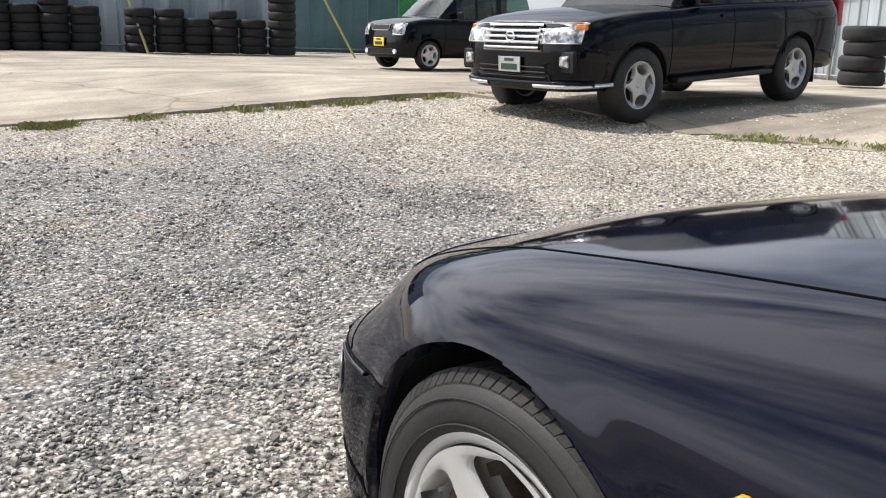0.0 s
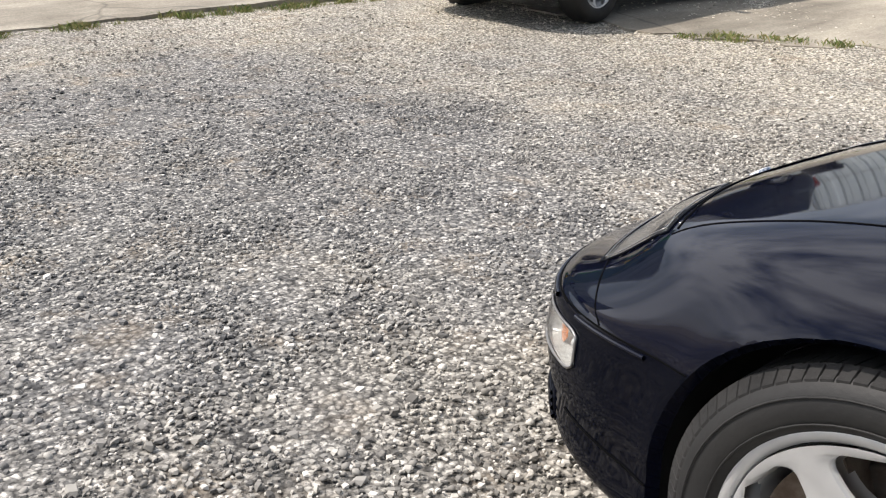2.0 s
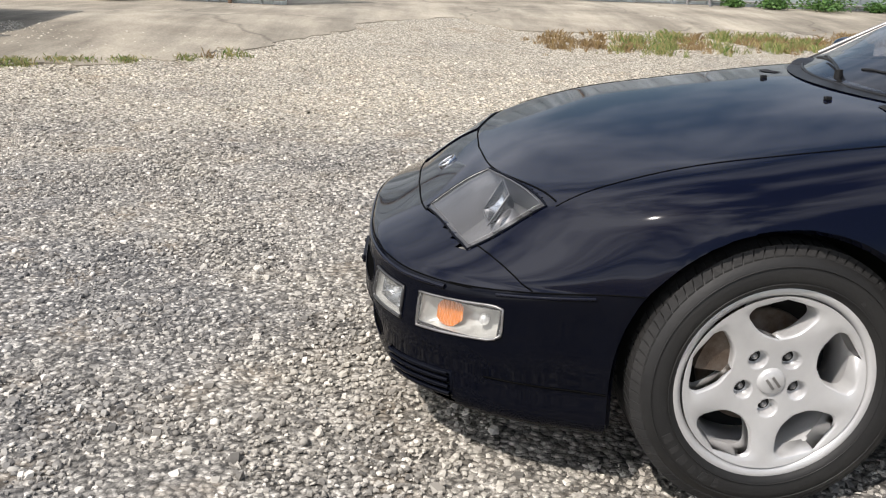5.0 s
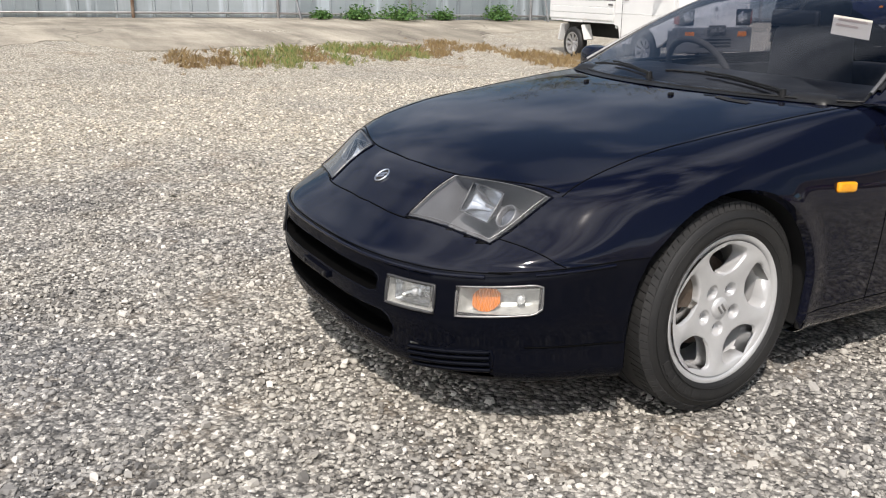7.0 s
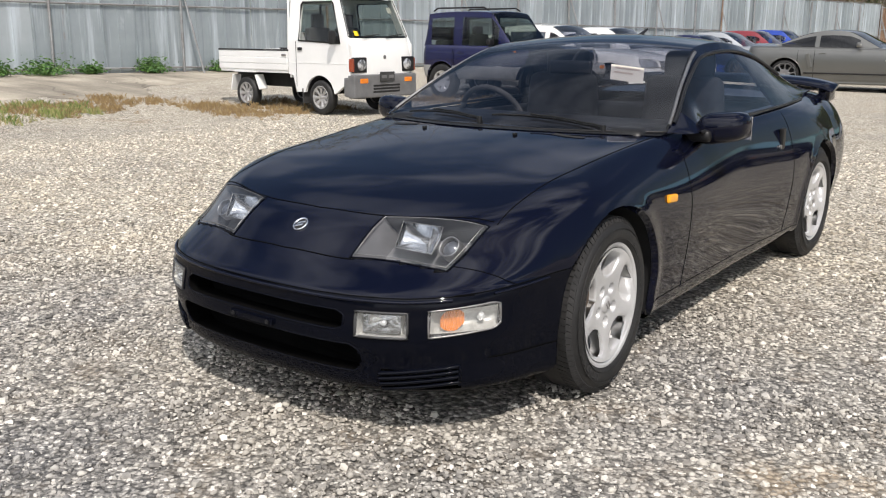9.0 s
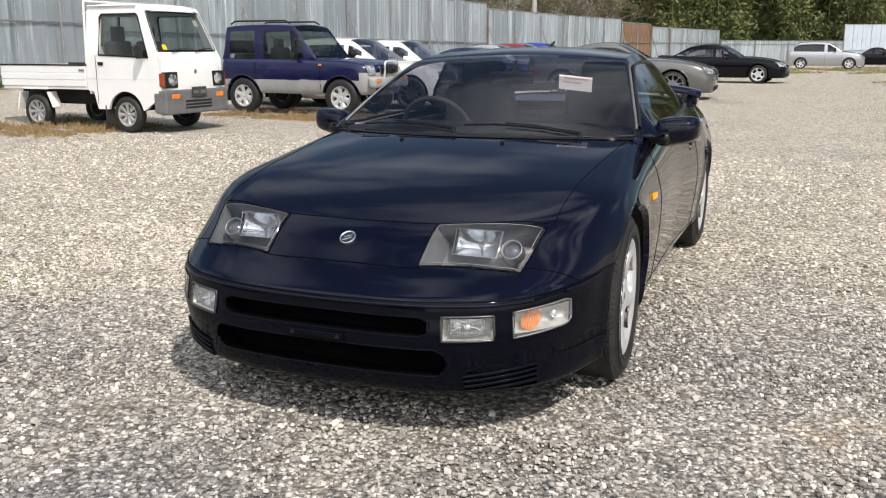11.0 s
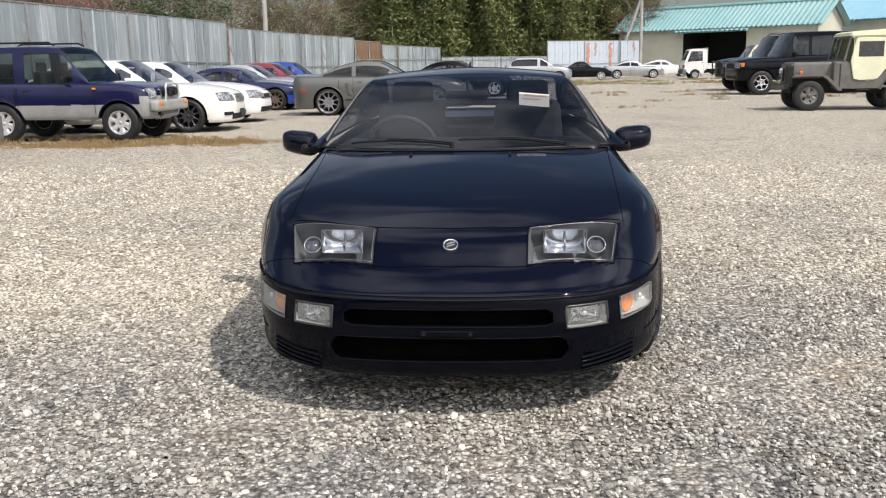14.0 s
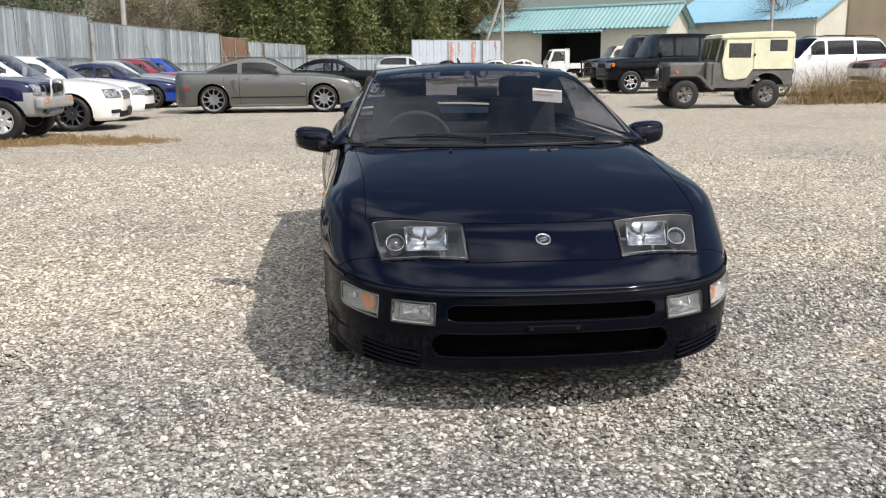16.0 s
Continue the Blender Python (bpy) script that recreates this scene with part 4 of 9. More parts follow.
        c = on_top(s * 0.432, -0.598, -0.034)
        # main reflector: a bright trough, wider than high, with end walls
        e2, e3 = Vector((0, 0.5, 0.866)), Vector((0, 0.866, -0.5))
        c -= e2 * 0.006
        V2, F2 = [], []
        for u in range(13):
            for v in range(11):
                q = v / 5 - 1
                slant = 0.010 * (1 - v / 10) if u == 12 else 0.0
                V2.append(c + Vector((s * (-0.082 + 0.164 * u / 12 - slant), 0, 0)) + e2 * (0.047 * q) + e3 * (0.050 * (1 - q * q) * (1 - 0.8 * (u / 6 - 1)**2)))
        for u in range(12):
            for v in range(10):
                F2.append((u * 11 + v, u * 11 + v + 1, (u + 1) * 11 + v + 1, (u + 1) * 11 + v))
        F2 += [tuple(range(11)), tuple(range(12 * 11, 13 * 11))[::-1]]
        mesh_ob("main_reflector", V2, F2, MIRROR_BOWL, lamp)
        rimline = [V2[u * 11] for u in range(13)] + [V2[132 + v] for v in (5, 10)][1:] + [V2[u * 11 + 10] for u in range(11, -1, -1)]
        tube("reflector_rim", rimline, 0.0016, STEEL, lamp, True)
        part("bulb", rod_bm(c + e3 * 0.045, c + e3 * 0.018, 0.005, 0.004), STEEL, lamp)
        c2 = on_top(s * 0.553, -0.592, -0.03)
        v, f = lathe([(0.030, -0.012), (0.0315, 0.002), (0.034, 0.005), (0.0365, 0.002), (0.038, -0.035)], 32)
        d = Vector((0, -0.78, 0.62))
        rm = d.to_track_quat("X", "Z").to_matrix()
        mesh_ob("projector_ring", [rm @ Vector(p) + c2 for p in v], f, STEEL, lamp)
        v, f = lathe([(0.0, 0.004), (0.012, 0.001), (0.022, -0.005), (0.031, -0.014)], 32)
        mesh_ob("projector_glass", [rm @ Vector(p) + c2 for p in v], f, PROJECTOR, lamp)

    # turn signals wrap the corner, fog lamps beside the mouth
    def ring_pt(t, pz, lift=0.0):
        """On the nose at plan angle t from straight ahead."""
        d = Vector((math.sin(t), -math.cos(t), 0))
        h = tree.ray_cast(d * 2.2 + Vector((0, 0, pz)), -d)
        p, n = h[0], h[1]
        if p is None:
            p, n, _, _ = tree.find_nearest(d * 0.9 + Vector((0, 0, pz)))
        n = n if n.dot(d) > 0 else -n
        return p + n * lift
    for s in (1, -1):
        mir = lambda p: Vector((s * p.x, p.y, p.z))
        def lens(name, t0, t1, z0, z1, mat, lift=0.004, skew=0.0, round_end=True):
            def uv(u, v):
                cut = 0.0
                if round_end:
                    cut = max(0.0, u - 0.86) / 0.14
                    cut = 0.16 * cut * cut
                zz0, zz1 = z0 + skew * u + (z1 - z0) * cut, z1 + skew * u - (z1 - z0) * cut * 0.6
                return t0 + (t1 - t0) * u, zz0 + (zz1 - zz0) * v
            P, Q = patch(lambda t, pz: mir(ring_pt(t, pz, lift)), 14, 5, uv)
            n = len(P)
            L = loop_of(P, 14, 5)
            ob = mesh_ob(name, P, Q, mat, car)
            ob.visible_shadow = mat is not CLEAR
            tube("lens_rim", L, 0.0025, BLACK_PLASTIC, ob, True)
            return ob, L
        def bowl(name, L, deep, mat, parent):
            """A bright bucket behind the border L of a lens."""
            n = len(L)
            c = sum(L, Vector()) / n
            inward = (Vector((0, 0.25, c.z)) - c).normalized()
            V2, F2 = [], []
            for q, d in ((1.0, 0.0), (0.95, 0.45), (0.84, 0.8), (0.6, 1.0), (0.0, 1.1)):
                V2 += [c + (p - c) * q + inward * deep * d for p in L]
            for r in range(4):
                for k in range(n):
                    l = (k + 1) % n
                    F2.append((r * n + k, r * n + l, (r + 1) * n + l, (r + 1) * n + k))
            return mesh_ob(name, V2, F2, mat, parent), c, inward

        def blob(name, c, sx, sy, sz, mat, parent, turn=0.0):
            bm = bmesh.new()
            bmesh.ops.create_uvsphere(bm, u_segments=16, v_segments=10, radius=1)
            bmesh.ops.scale(bm, verts=bm.verts, vec=(sx, sy, sz))
            bmesh.ops.rotate(bm, verts=bm.verts, cent=(0, 0, 0), matrix=Matrix.Rotation(turn, 3, "Z"))
            bmesh.ops.translate(bm, verts=bm.verts, vec=c)
            return part(name, bm, mat, parent, smooth=True)
        t0, t1 = SIGNAL
        sig, L = lens("signal_lens", t0, t1, 0.361, 0.441, MILKY, 0.003, 0.018)
        sig.visible_shadow = False
        tube("signal_bezel", L, 0.0030, STEEL, sig, True)
        bk, c, inw = bowl("signal_bucket", L, 0.045, BUCKET, sig)
        P, Q = patch(lambda t, pz: mir(ring_pt(t, pz, -0.024)), 8, 6, lambda u, v: (t0 + (t1 - t0) * (0.17 + 0.34 * u), 0.403 + 0.010 * u + 0.035 * (1 - 0.6 * (2 * u - 1)**2) * (2 * v - 1)))
        mesh_ob("turn_signal", P, Q, AMBER, bk, "amber turn signal filter")
        a = mir(ring_pt(t0 + (t1 - t0) * 0.76, 0.412, -0.026))
        blob("side_bulb", a, 0.012, 0.012, 0.014, REFLECTOR, bk)
        t0, t1 = FOG
        fog, L = lens("fog_lamp", t0, t1, 0.357, 0.432, MILKY, 0.003, 0.002, False)
        fog.visible_shadow = False
        tube("fog_bezel", L, 0.0042, BEZEL, fog, True)
        bk, c, inw = bowl("fog_bucket", L, 0.05, BUCKET, fog)
        bowl("fog_reflector", [c + (p - c) * 0.72 + inw * 0.012 for p in L], 0.035, MIRROR_BOWL, bk)
        blob("fog_bulb", c + inw * 0.026, 0.012, 0.010, 0.010, REFLECTOR, bk)
        # side marker
        mk = on_side(0.446, 0.637, 1)
        m = part("side_marker", box_bm((0.02, 0.088, 0.033), (s * (mk.x + 0.002), mk.y, mk.z), 0.012, 3, rot=(-4, 0, 0)), MARKER, objs["front_fender", s], "amber side marker lamp")
        # duct with three slats
        P, Q = patch(lambda px, pz: mir(on_front(px, pz, -0.002)), 10, 4, lambda u, v: (DUCT[0] - 0.006 + (DUCT[1] - DUCT[0] + 0.012) * u, DUCT[2] - 0.006 + 0.028 * u + (DUCT[3] - DUCT[2] - 0.01) * v))
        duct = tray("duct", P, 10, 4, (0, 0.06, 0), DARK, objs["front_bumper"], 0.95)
        tube("duct_edge", loop_of(P, 10, 4), 0.006, BUMPER_PAINT, duct, True)
        for k in (0.0, 0.34, 0.68, 1.0):
            pts = [mir(on_front(DUCT[0] - 0.004 + (DUCT[1] - DUCT[0] + 0.006) * u, DUCT[2] - 0.004 + 0.026 * u + (DUCT[3] - DUCT[2] - 0.012) * k, 0.0025)) for u in np.linspace(0, 1, 14)]
            tube("duct_slat", pts, 0.0062, BUMPER_PAINT, duct)
    for key, (x0, x1, z0, z1) in MOUTHS.items():
        def muv(u, v):
            q = 2 * u - 1
            zz = z0 - 0.005 + (z1 - z0 + 0.01) * v
            e = math.sqrt(max(0, 1 - (2 * v - 1)**2)) * 0.034
            return q * (x1 - 0.030 + e), zz
        P, Q = patch(lambda px, pz: on_front(px, pz, -0.001), 50, 6, muv)
        # dull near-black tray: the mouth's shade is put into the colour
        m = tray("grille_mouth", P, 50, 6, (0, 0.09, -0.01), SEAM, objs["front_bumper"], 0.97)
        tube("mouth_edge", loop_of(P, 50, 6), 0.0028, BUMPER_PAINT, m, True)
    # bare plate bracket with its screws
    pb = part("plate_bracket", box_bm((0.20, 0.014, 0.022), (0, on_front(0, 0.347).y - 0.004, 0.347), 0.004), BUMPER_PAINT, objs["front_bumper"])
    for dx in (-0.082, 0.082):
        part("bracket_screw", rod_bm((dx, pb.bound_box[0][1] - 0.004, 0.347), (dx, pb.bound_box[0][1] + 0.01, 0.347), 0.007), BLACK_PLASTIC, pb)
    # emblem
    e = on_top(0.0, -0.690, 0.003)
    n = Vector((0, -0.58, 0.81))
    rm = n.to_track_quat("X", "Z").to_matrix()
    v, f = lathe([(0.0, 0.0), (0.024, 0.0), (0.025, 0.004), (0.028, 0.004), (0.029, 0.0), (0.029, -0.004)], 36)
    em = mesh_ob("emblem", [rm @ Vector((p[0], p[1], p[2])) + e for p in v], f, CHROME, objs["nose_panel"], "round chrome badge")
    v, f = lathe([(0.0, 0.0015), (0.0238, 0.0015)], 32)
    mesh_ob("badge_field", [rm @ Vector(p) + e for p in v], f, DARK, em)
    bars = []
    for dz, w, tilt in ((0.006, 0.032, 24), (-0.006, 0.032, 24)):
        b = box_bm((w, 0.0075, 0.003), (0, 0, 0), 0.001)
        bmesh.ops.rotate(b, verts=b.verts, cent=(0, 0, 0), matrix=Matrix.Rotation(radians(tilt), 3, "Z"))
        bmesh.ops.translate(b, verts=b.verts, vec=(0, dz, 0.003))
        bmesh.ops.rotate(b, verts=b.verts, cent=(0, 0, 0), matrix=Matrix.Rotation(radians(35), 3, "X"))
        bmesh.ops.translate(b, verts=b.verts, vec=e)
        bars.append(b)
    part("badge_bars", join_bm(bars), CHROME, em)
    # washer jets and two flat dark patches on the hood
    for px in (0.218, -0.25):
        p = on_top(px, 0.30, 0)
        part("washer_jet", box_bm((0.015, 0.02, 0.012), p + Vector((0, 0, 0.004)), 0.005, 3), BLACK_PLASTIC, objs["hood"])
    for px in (0.42, -0.42):
        P, Q = patch(lambda a, b: on_top(a, b, 0.002), 6, 2, lambda u, v: (px - 0.07 + 0.14 * u, 0.36 + 0.03 * v + 0.02 * abs(u - 0.5)))
        mesh_ob("hood_slot", P, Q, DARK, objs["hood"])
    cabin(car, objs, on_side, on_top)
    return car


def cabin(car, objs, on_side, on_top):
    """Windscreen, roof, side glass, hatch, and what is inside."""
    xb = knots((0.40, 0.10), (0.64, 0.732), (1.0, 0.762), (1.5, 0.770), (2.2, 0.757), (2.6, 0.724), (3.05, 0.66))
    zb = knots((0.40, 0.868), (0.64, 0.858), (1.0, 0.868), (1.5, 0.874), (2.2, 0.884), (2.6, 0.892), (3.05, 0.915))
    xr = knots((0.64, 0.725), (1.0, 0.632), (1.32, 0.560), (1.7, 0.550), (2.1, 0.558), (2.5, 0.59), (2.8, 0.63), (3.05, 0.645))
    zr = knots((0.64, 0.866), (1.0, 1.060), (1.32, 1.184), (1.5, 1.204), (1.8, 1.206), (2.1, 1.165), (2.5, 1.045), (2.8, 0.955), (3.05, 0.918))
    zc = knots((0.42, 0.868), (0.64, 0.960), (1.0, 1.110), (1.32, 1.211), (1.5, 1.237), (1.75, 1.249), (2.1, 1.228), (2.5, 1.140), (2.8, 1.045), (3.05, 0.950))
    ys = np.concatenate([np.linspace(0.425, 0.64, 24), np.arange(0.652, 3.05, 0.012)])
    early = ys < 0.64
    xw = 0.73 * np.sqrt(np.clip((ys - 0.42) / 0.22, 0, 1))
    B = np.stack([np.where(early, xw, xb(ys)), ys, np.where(early, 0.862, zb(ys))], -1)
    R = np.stack([np.where(early, xw * 0.99, xr(ys)), ys, np.where(early, 0.864, zr(ys))], -1)
    M = (B + R) / 2
    M[:, 0] += 0.022 * (~early)
    Z = zc(ys)
    tops = []
    for f in (0.93, 0.72, 0.46, 0.2, 0.0, -0.2):
        t = R.copy()
        t[:, 0] *= f
        t[:, 2] = Z + (R[:, 2] - Z) * abs(f)**2.0
        tops.append(t)
    ctrl = np.stack([B, B, B, M, R, R] + tops, 1)
    per = 6
    S = bspline(ctrl, per)
    N = grid_normals(S)
    nc, nr = S.shape[:2]
    V, Nn = S.reshape(-1, 3), N.reshape(-1, 3)
    i, j = np.meshgrid(np.arange(nc - 1), np.arange(nr - 1), indexing="ij")
    a = (i * nr + j).ravel()
    F = wind(V, np.stack([a, a + 1, a + nr + 1, a + nr], 1), Nn)
    ok = np.linalg.norm(np.cross(V[F[:, 2]] - V[F[:, 0]], V[F[:, 3]] - V[F[:, 1]]), axis=1) > 1e-9
    C = V[F].mean(1)
    y, jj = C[:, 1], (j.ravel() + 0.5) / per       # row parameter: 0..1 foot, 2..3 rail, 8 middle
    x = C[:, 0]
    header = 1.305 - 0.02 * (x / 0.57)**2
    screen = (jj > 3.35) & (y < header)
    side_y = y + 0.0
    glass_door = (jj > 0.5) & (jj < 2.9) & (y > 0.80 + 0.04 * 0) & (y < 1.90 - 0.10 * (jj - 1.2))
    glass_q = (jj > 0.5) & (jj < 2.75) & (y > 1.955 - 0.10 * (jj - 1.2)) & (y < 2.60 - 0.16 * (jj - 0.5))
    hatch = (jj > 3.5) & (y > 2.03) & (y < 2.93)
    t_top = (jj > 3.5) & (jj < 7.4) & (y > 1.42) & (y < 1.88)
    roof = ~(screen | glass_door | glass_q | hatch | t_top)
    sc = V, F, Nn
    Vb, Fb, Nb = both_sides(V, F, Nn)
    two = lambda m: np.concatenate([m & ok, m & ok])
    shell = split_mesh("roof", Vb, Fb, Nb, two(roof), BLACK_PAINT, car)
    ws = split_mesh("windscreen", Vb, Fb, Nb, two(screen), GLASS, car, "dark tinted windscreen")
    ws.visible_shadow = False
    split_mesh("hatch_glass", Vb, Fb, Nb, two(hatch), GLASS, car)
    for s in (1, -1):
        Vs, Ns, Fs = (V, Nn, F) if s > 0 else (V * (-1, 1, 1), Nn * (-1, 1, 1), F[:, ::-1])
        split_mesh("door_glass", Vs, Fs, Ns, glass_door & ok, GLASS, car)
        split_mesh("quarter_glass", Vs, Fs, Ns, glass_q & ok, PRIVACY, car)
        split_mesh("roof_glass", Vs, Fs, Ns, t_top & ok, PRIVACY, car)
        # bright moulding up the pillar, gutter over the doors, belt strip
        rail = [S[k, int(per * 3.3)] * (s, 1, 1) for k in range(10, nc) if 0.67 < ys[k] < 1.30]
        tube("pillar_moulding", [Vector(p) + Vector((s * 0.002, -0.002, 0.004)) for p in rail], 0.0075, STEEL, shell)
        rail = [S[k, int(per * 2.95)] * (s, 1, 1) for k in range(26, nc) if 0.70 < ys[k] < 2.5]
        tube("roof_gutter", [Vector(p) + Vector((s * 0.004, 0, 0.002)) for p in rail], 0.009, BLACK_PLASTIC, shell)
        rail = [S[k, 3] * (s, 1, 1) for k in range(26, nc) if 0.74 < ys[k] < 2.6]
        tube("belt_strip", [Vector(p) + Vector((s * 0.006, 0, 0.0)) for p in rail], 0.008, BLACK_PLASTIC, shell)
        # door mirror
        mir = new("door_mirror")
        mir.parent = car
        mx, mz = (0.876, 0.872) if s > 0 else (0.905, 0.866)
        base = box_bm((0.12, 0.10, 0.05), (s * (mx - 0.082), 0.83, 0.842), 0.022, 3)
        part("mirror_foot", base, BLACK_PLASTIC, mir, smooth=True)
        bm = bmesh.new()
        bmesh.ops.create_uvsphere(bm, u_segments=28, v_segments=18, radius=1)
        for v in bm.verts:
            p = v.co.copy()
            q = Vector((math.copysign(abs(p.x)**0.55, p.x), math.copysign(abs(p.y)**0.8, p.y), math.copysign(abs(p.z)**0.6, p.z)))
            q.y = min(q.y, 0.35)
            v.co = Vector((s * (mx + q.x * 0.100), 0.895 + q.y * 0.085 + q.x * 0.02, mz + q.z * 0.064 * (1 - 0.08 * q.x) + 0.012 * q.x))
        part("mirror_shell", bm, BLACK_PAINT, mir, smooth=True, angle=60)
        part("mirror_glass", box_bm((0.18, 0.004, 0.095), (s * (mx + 0.012), 0.931, mz), 0.0015), CHROME, mir)
        # door handle
        h = on_side(1.865, 0.728, 1)
        hd = part("door_handle", box_bm((0.022, 0.05, 0.11), (s * (h.x + 0.0), 1.865, 0.735), 0.009, 3), BLACK_PLASTIC, objs["door", s])
        part("key_lock", rod_bm((s * (h.x + 0.004), 1.815, 0.70), (s * (h.x + 0.014), 1.815, 0.70), 0.011, segs=16), STEEL, objs["door", s])
    # dark band round the screen
    edge = [Vector(S[k, int(per * 3.35)]) for k in range(nc) if ys[k] < 1.305]
    tube("screen_seal", [Vector((-p.x, p.y, p.z)) for p in edge[::-1]] + edge, 0.005, BLACK_PLASTIC, ws)
    # cowl
    cp = []
    for u in np.linspace(-1, 1, 40):
        px = 0.72 * u
        yy = 0.42 + 0.22 * (px / 0.71)**2
        cp += [(px, yy - 0.055, 0.862 - 0.008 * u * u), (px, yy + 0.03, 0.866 - 0.006 * u * u)]
    mesh_ob("cowl", cp, [(2 * k, 2 * k + 2, 2 * k + 3, 2 * k + 1) for k in range(39)], BLACK_PLASTIC, car)

    def on_screen(px, py):
        k = int(np.argmin(np.abs(ys - py)))
        row = S[k]
        o = np.argsort(row[:, 0])
        return Vector((px, py, float(np.interp(abs(px), row[o, 0], row[o, 2]))))
    # wipers
    for (x0, y0), (x1, y1) in (((-0.06, 0.455), (-0.58, 0.605)), ((0.50, 0.535), (-0.03, 0.50))):
        w = new("wiper")
        w.parent = car
        pts = [on_screen(x0 + (x1 - x0) * t, y0 + (y1 - y0) * t + 0.006 * math.sin(t * math.pi)) + Vector((0, -0.006, 0.013)) for t in np.linspace(0, 1, 12)]
        tube("wiper_arm", pts[:8], 0.0040, BLACK_PLASTIC, w)
        tube("wiper_blade", [p + Vector((0, 0.01, -0.010)) for p in pts], 0.0045, BLACK_PLASTIC, w)
        part("wiper_pivot", rod_bm(pts[0] + Vector((0, 0, -0.04)), pts[0] + Vector((0, 0, 0.006)), 0.014, 0.011, 14), BLACK_PLASTIC, w)
    # notice paper behind the screen
    c = on_screen(0.366, 0.995) + Vector((0, 0.012, -0.022))
    sl = Vector((0, 0.10, 1.0)).normalized()
    ax = (on_screen(0.46, 0.975) - on_screen(0.29, 0.975)).normalized()
    nn = ax.cross(sl)
    q = lambda u, v, d=0.0: c + ax * u + sl * v - nn * (0.012 - d)
    pp = mesh_ob("notice", [q(-0.082, -0.030), q(0.082, -0.030), q(0.082, 0.038), q(-0.082, 0.038), q(-0.082, -0.030, -0.001), q(0.082, -0.030, -0.001), q(0.082, 0.038, -0.001), q(-0.082, 0.038, -0.001)],
                 [(0, 1, 2, 3), (7, 6, 5, 4), (0, 4, 5, 1), (1, 5, 6, 2), (2, 6, 7, 3), (3, 7, 4, 0)], PAPER, ws, "white paper notice with pale print", smooth=False)
    for v, w0, w1 in ((0.026, -0.06, 0.065), (0.006, -0.065, 0.03)):
        mesh_ob("print_bar", [q(w0, v - 0.004, 0.001), q(w1, v - 0.004, 0.001), q(w1, v + 0.004, 0.001), q(w0, v + 0.004, 0.001)], [(0, 1, 2, 3)], INK, pp, smooth=False)
    # interior
    part("dashboard", box_bm((1.34, 0.5, 0.16), (0, 0.78, 0.80), 0.06, 4), BLACK_PLASTIC, car, smooth=True)
    sw = new("steering_wheel")
    sw.parent = car
    ring = []
    for k in range(36):
        t = 2 * math.pi * k / 36
        ring.append(Vector((-0.36 + 0.185 * math.cos(t), 1.02 - 0.185 * math.sin(t) * 0.42, 0.825 + 0.185 * math.sin(t) * 0.9)))
    tube("wheel_rim", ring, 0.014, CLOTH, sw, True, 8)
    part("wheel_boss", box_bm((0.2, 0.06, 0.12), (-0.36, 1.0, 0.815), 0.03, 3, rot=None), CLOTH, sw, smooth=True)
    for px in (0.36, -0.36):
        st = new("seat")
        st.parent = car
        part("seat_cushion", box_bm((0.50, 0.52, 0.16), (px, 1.42, 0.42), 0.06, 3), CLOTH, st, smooth=True)
        part("seat_back", box_bm((0.50, 0.15, 0.60), (px, 1.74, 0.74), 0.06, 3, rot=None, taper=(0.8, 0.8)), CLOTH, st, smooth=True)
        part("headrest", box_bm((0.26, 0.10, 0.16), (px, 1.80, 1.085), 0.045, 3), CLOTH, st, smooth=True)
    part("rear_bench", box_bm((1.1, 0.35, 0.34), (0, 2.2, 0.68), 0.08, 3), CLOTH, car, smooth=True)
    part("load_floor", box_bm((1.2, 0.8, 0.04), (0, 2.75, 0.80), 0.01), CLOTH, car)
    for px in (0.68, -0.68):
        part("door_trim", box_bm((0.05, 1.5, 0.45), (px, 1.4, 0.62), 0.02), CLOTH, car)
    rm = new("rear_view_mirror")
    rm.parent = car
    part("mirror_body", box_bm((0.23, 0.03, 0.065), (0.0, 1.16, 1.09), 0.014, 3), BLACK_PLASTIC, rm, smooth=True)
    part("mirror_stem", rod_bm((0, 1.16, 1.10), (0, 1.24, 1.175), 0.008), BLACK_PLASTIC, rm)
    # tail: spoiler on two feet, lamps
    sp = new("spoiler")
    sp.parent = car
    Vw, Fw = [], []
    us = np.linspace(-1, 1, 40)
    for u in us:
        yy = 3.36 - 0.17 * u * u
        zz = 0.968 - 0.045 * abs(u)**5
        for k in range(8):
            t = 2 * math.pi * k / 8
            Vw.append((0.775 * u, yy + 0.085 * math.cos(t), zz + 0.016 * math.sin(t) + 0.02 * math.cos(t)))
    for k in range(39):
        for l in range(8):
            Fw.append((k * 8 + l, k * 8 + (l + 1) % 8, (k + 1) * 8 + (l + 1) % 8, (k + 1) * 8 + l))
    Fw += [tuple(range(8)), tuple(range(39 * 8, 40 * 8))]
    mesh_ob("spoiler_wing", Vw, Fw, BLACK_PAINT, sp)
    for s in (1, -1):
        part("spoiler_foot", box_bm((0.07, 0.17, 0.11), (s * 0.715, 3.24, 0.895), 0.025, 3), BLACK_PAINT, sp, smooth=True)
        part("tail_lamp", box_bm((0.46, 0.06, 0.13), (s * 0.50, 3.50, 0.72), 0.025, 3, rot=(0, 0, s * -14)), RED_LENS, car)
    part("antenna", rod_bm((0, 1.95, 1.24), (0, 2.05, 1.275), 0.012, 0.006, 8), BLACK_PLASTIC, car)


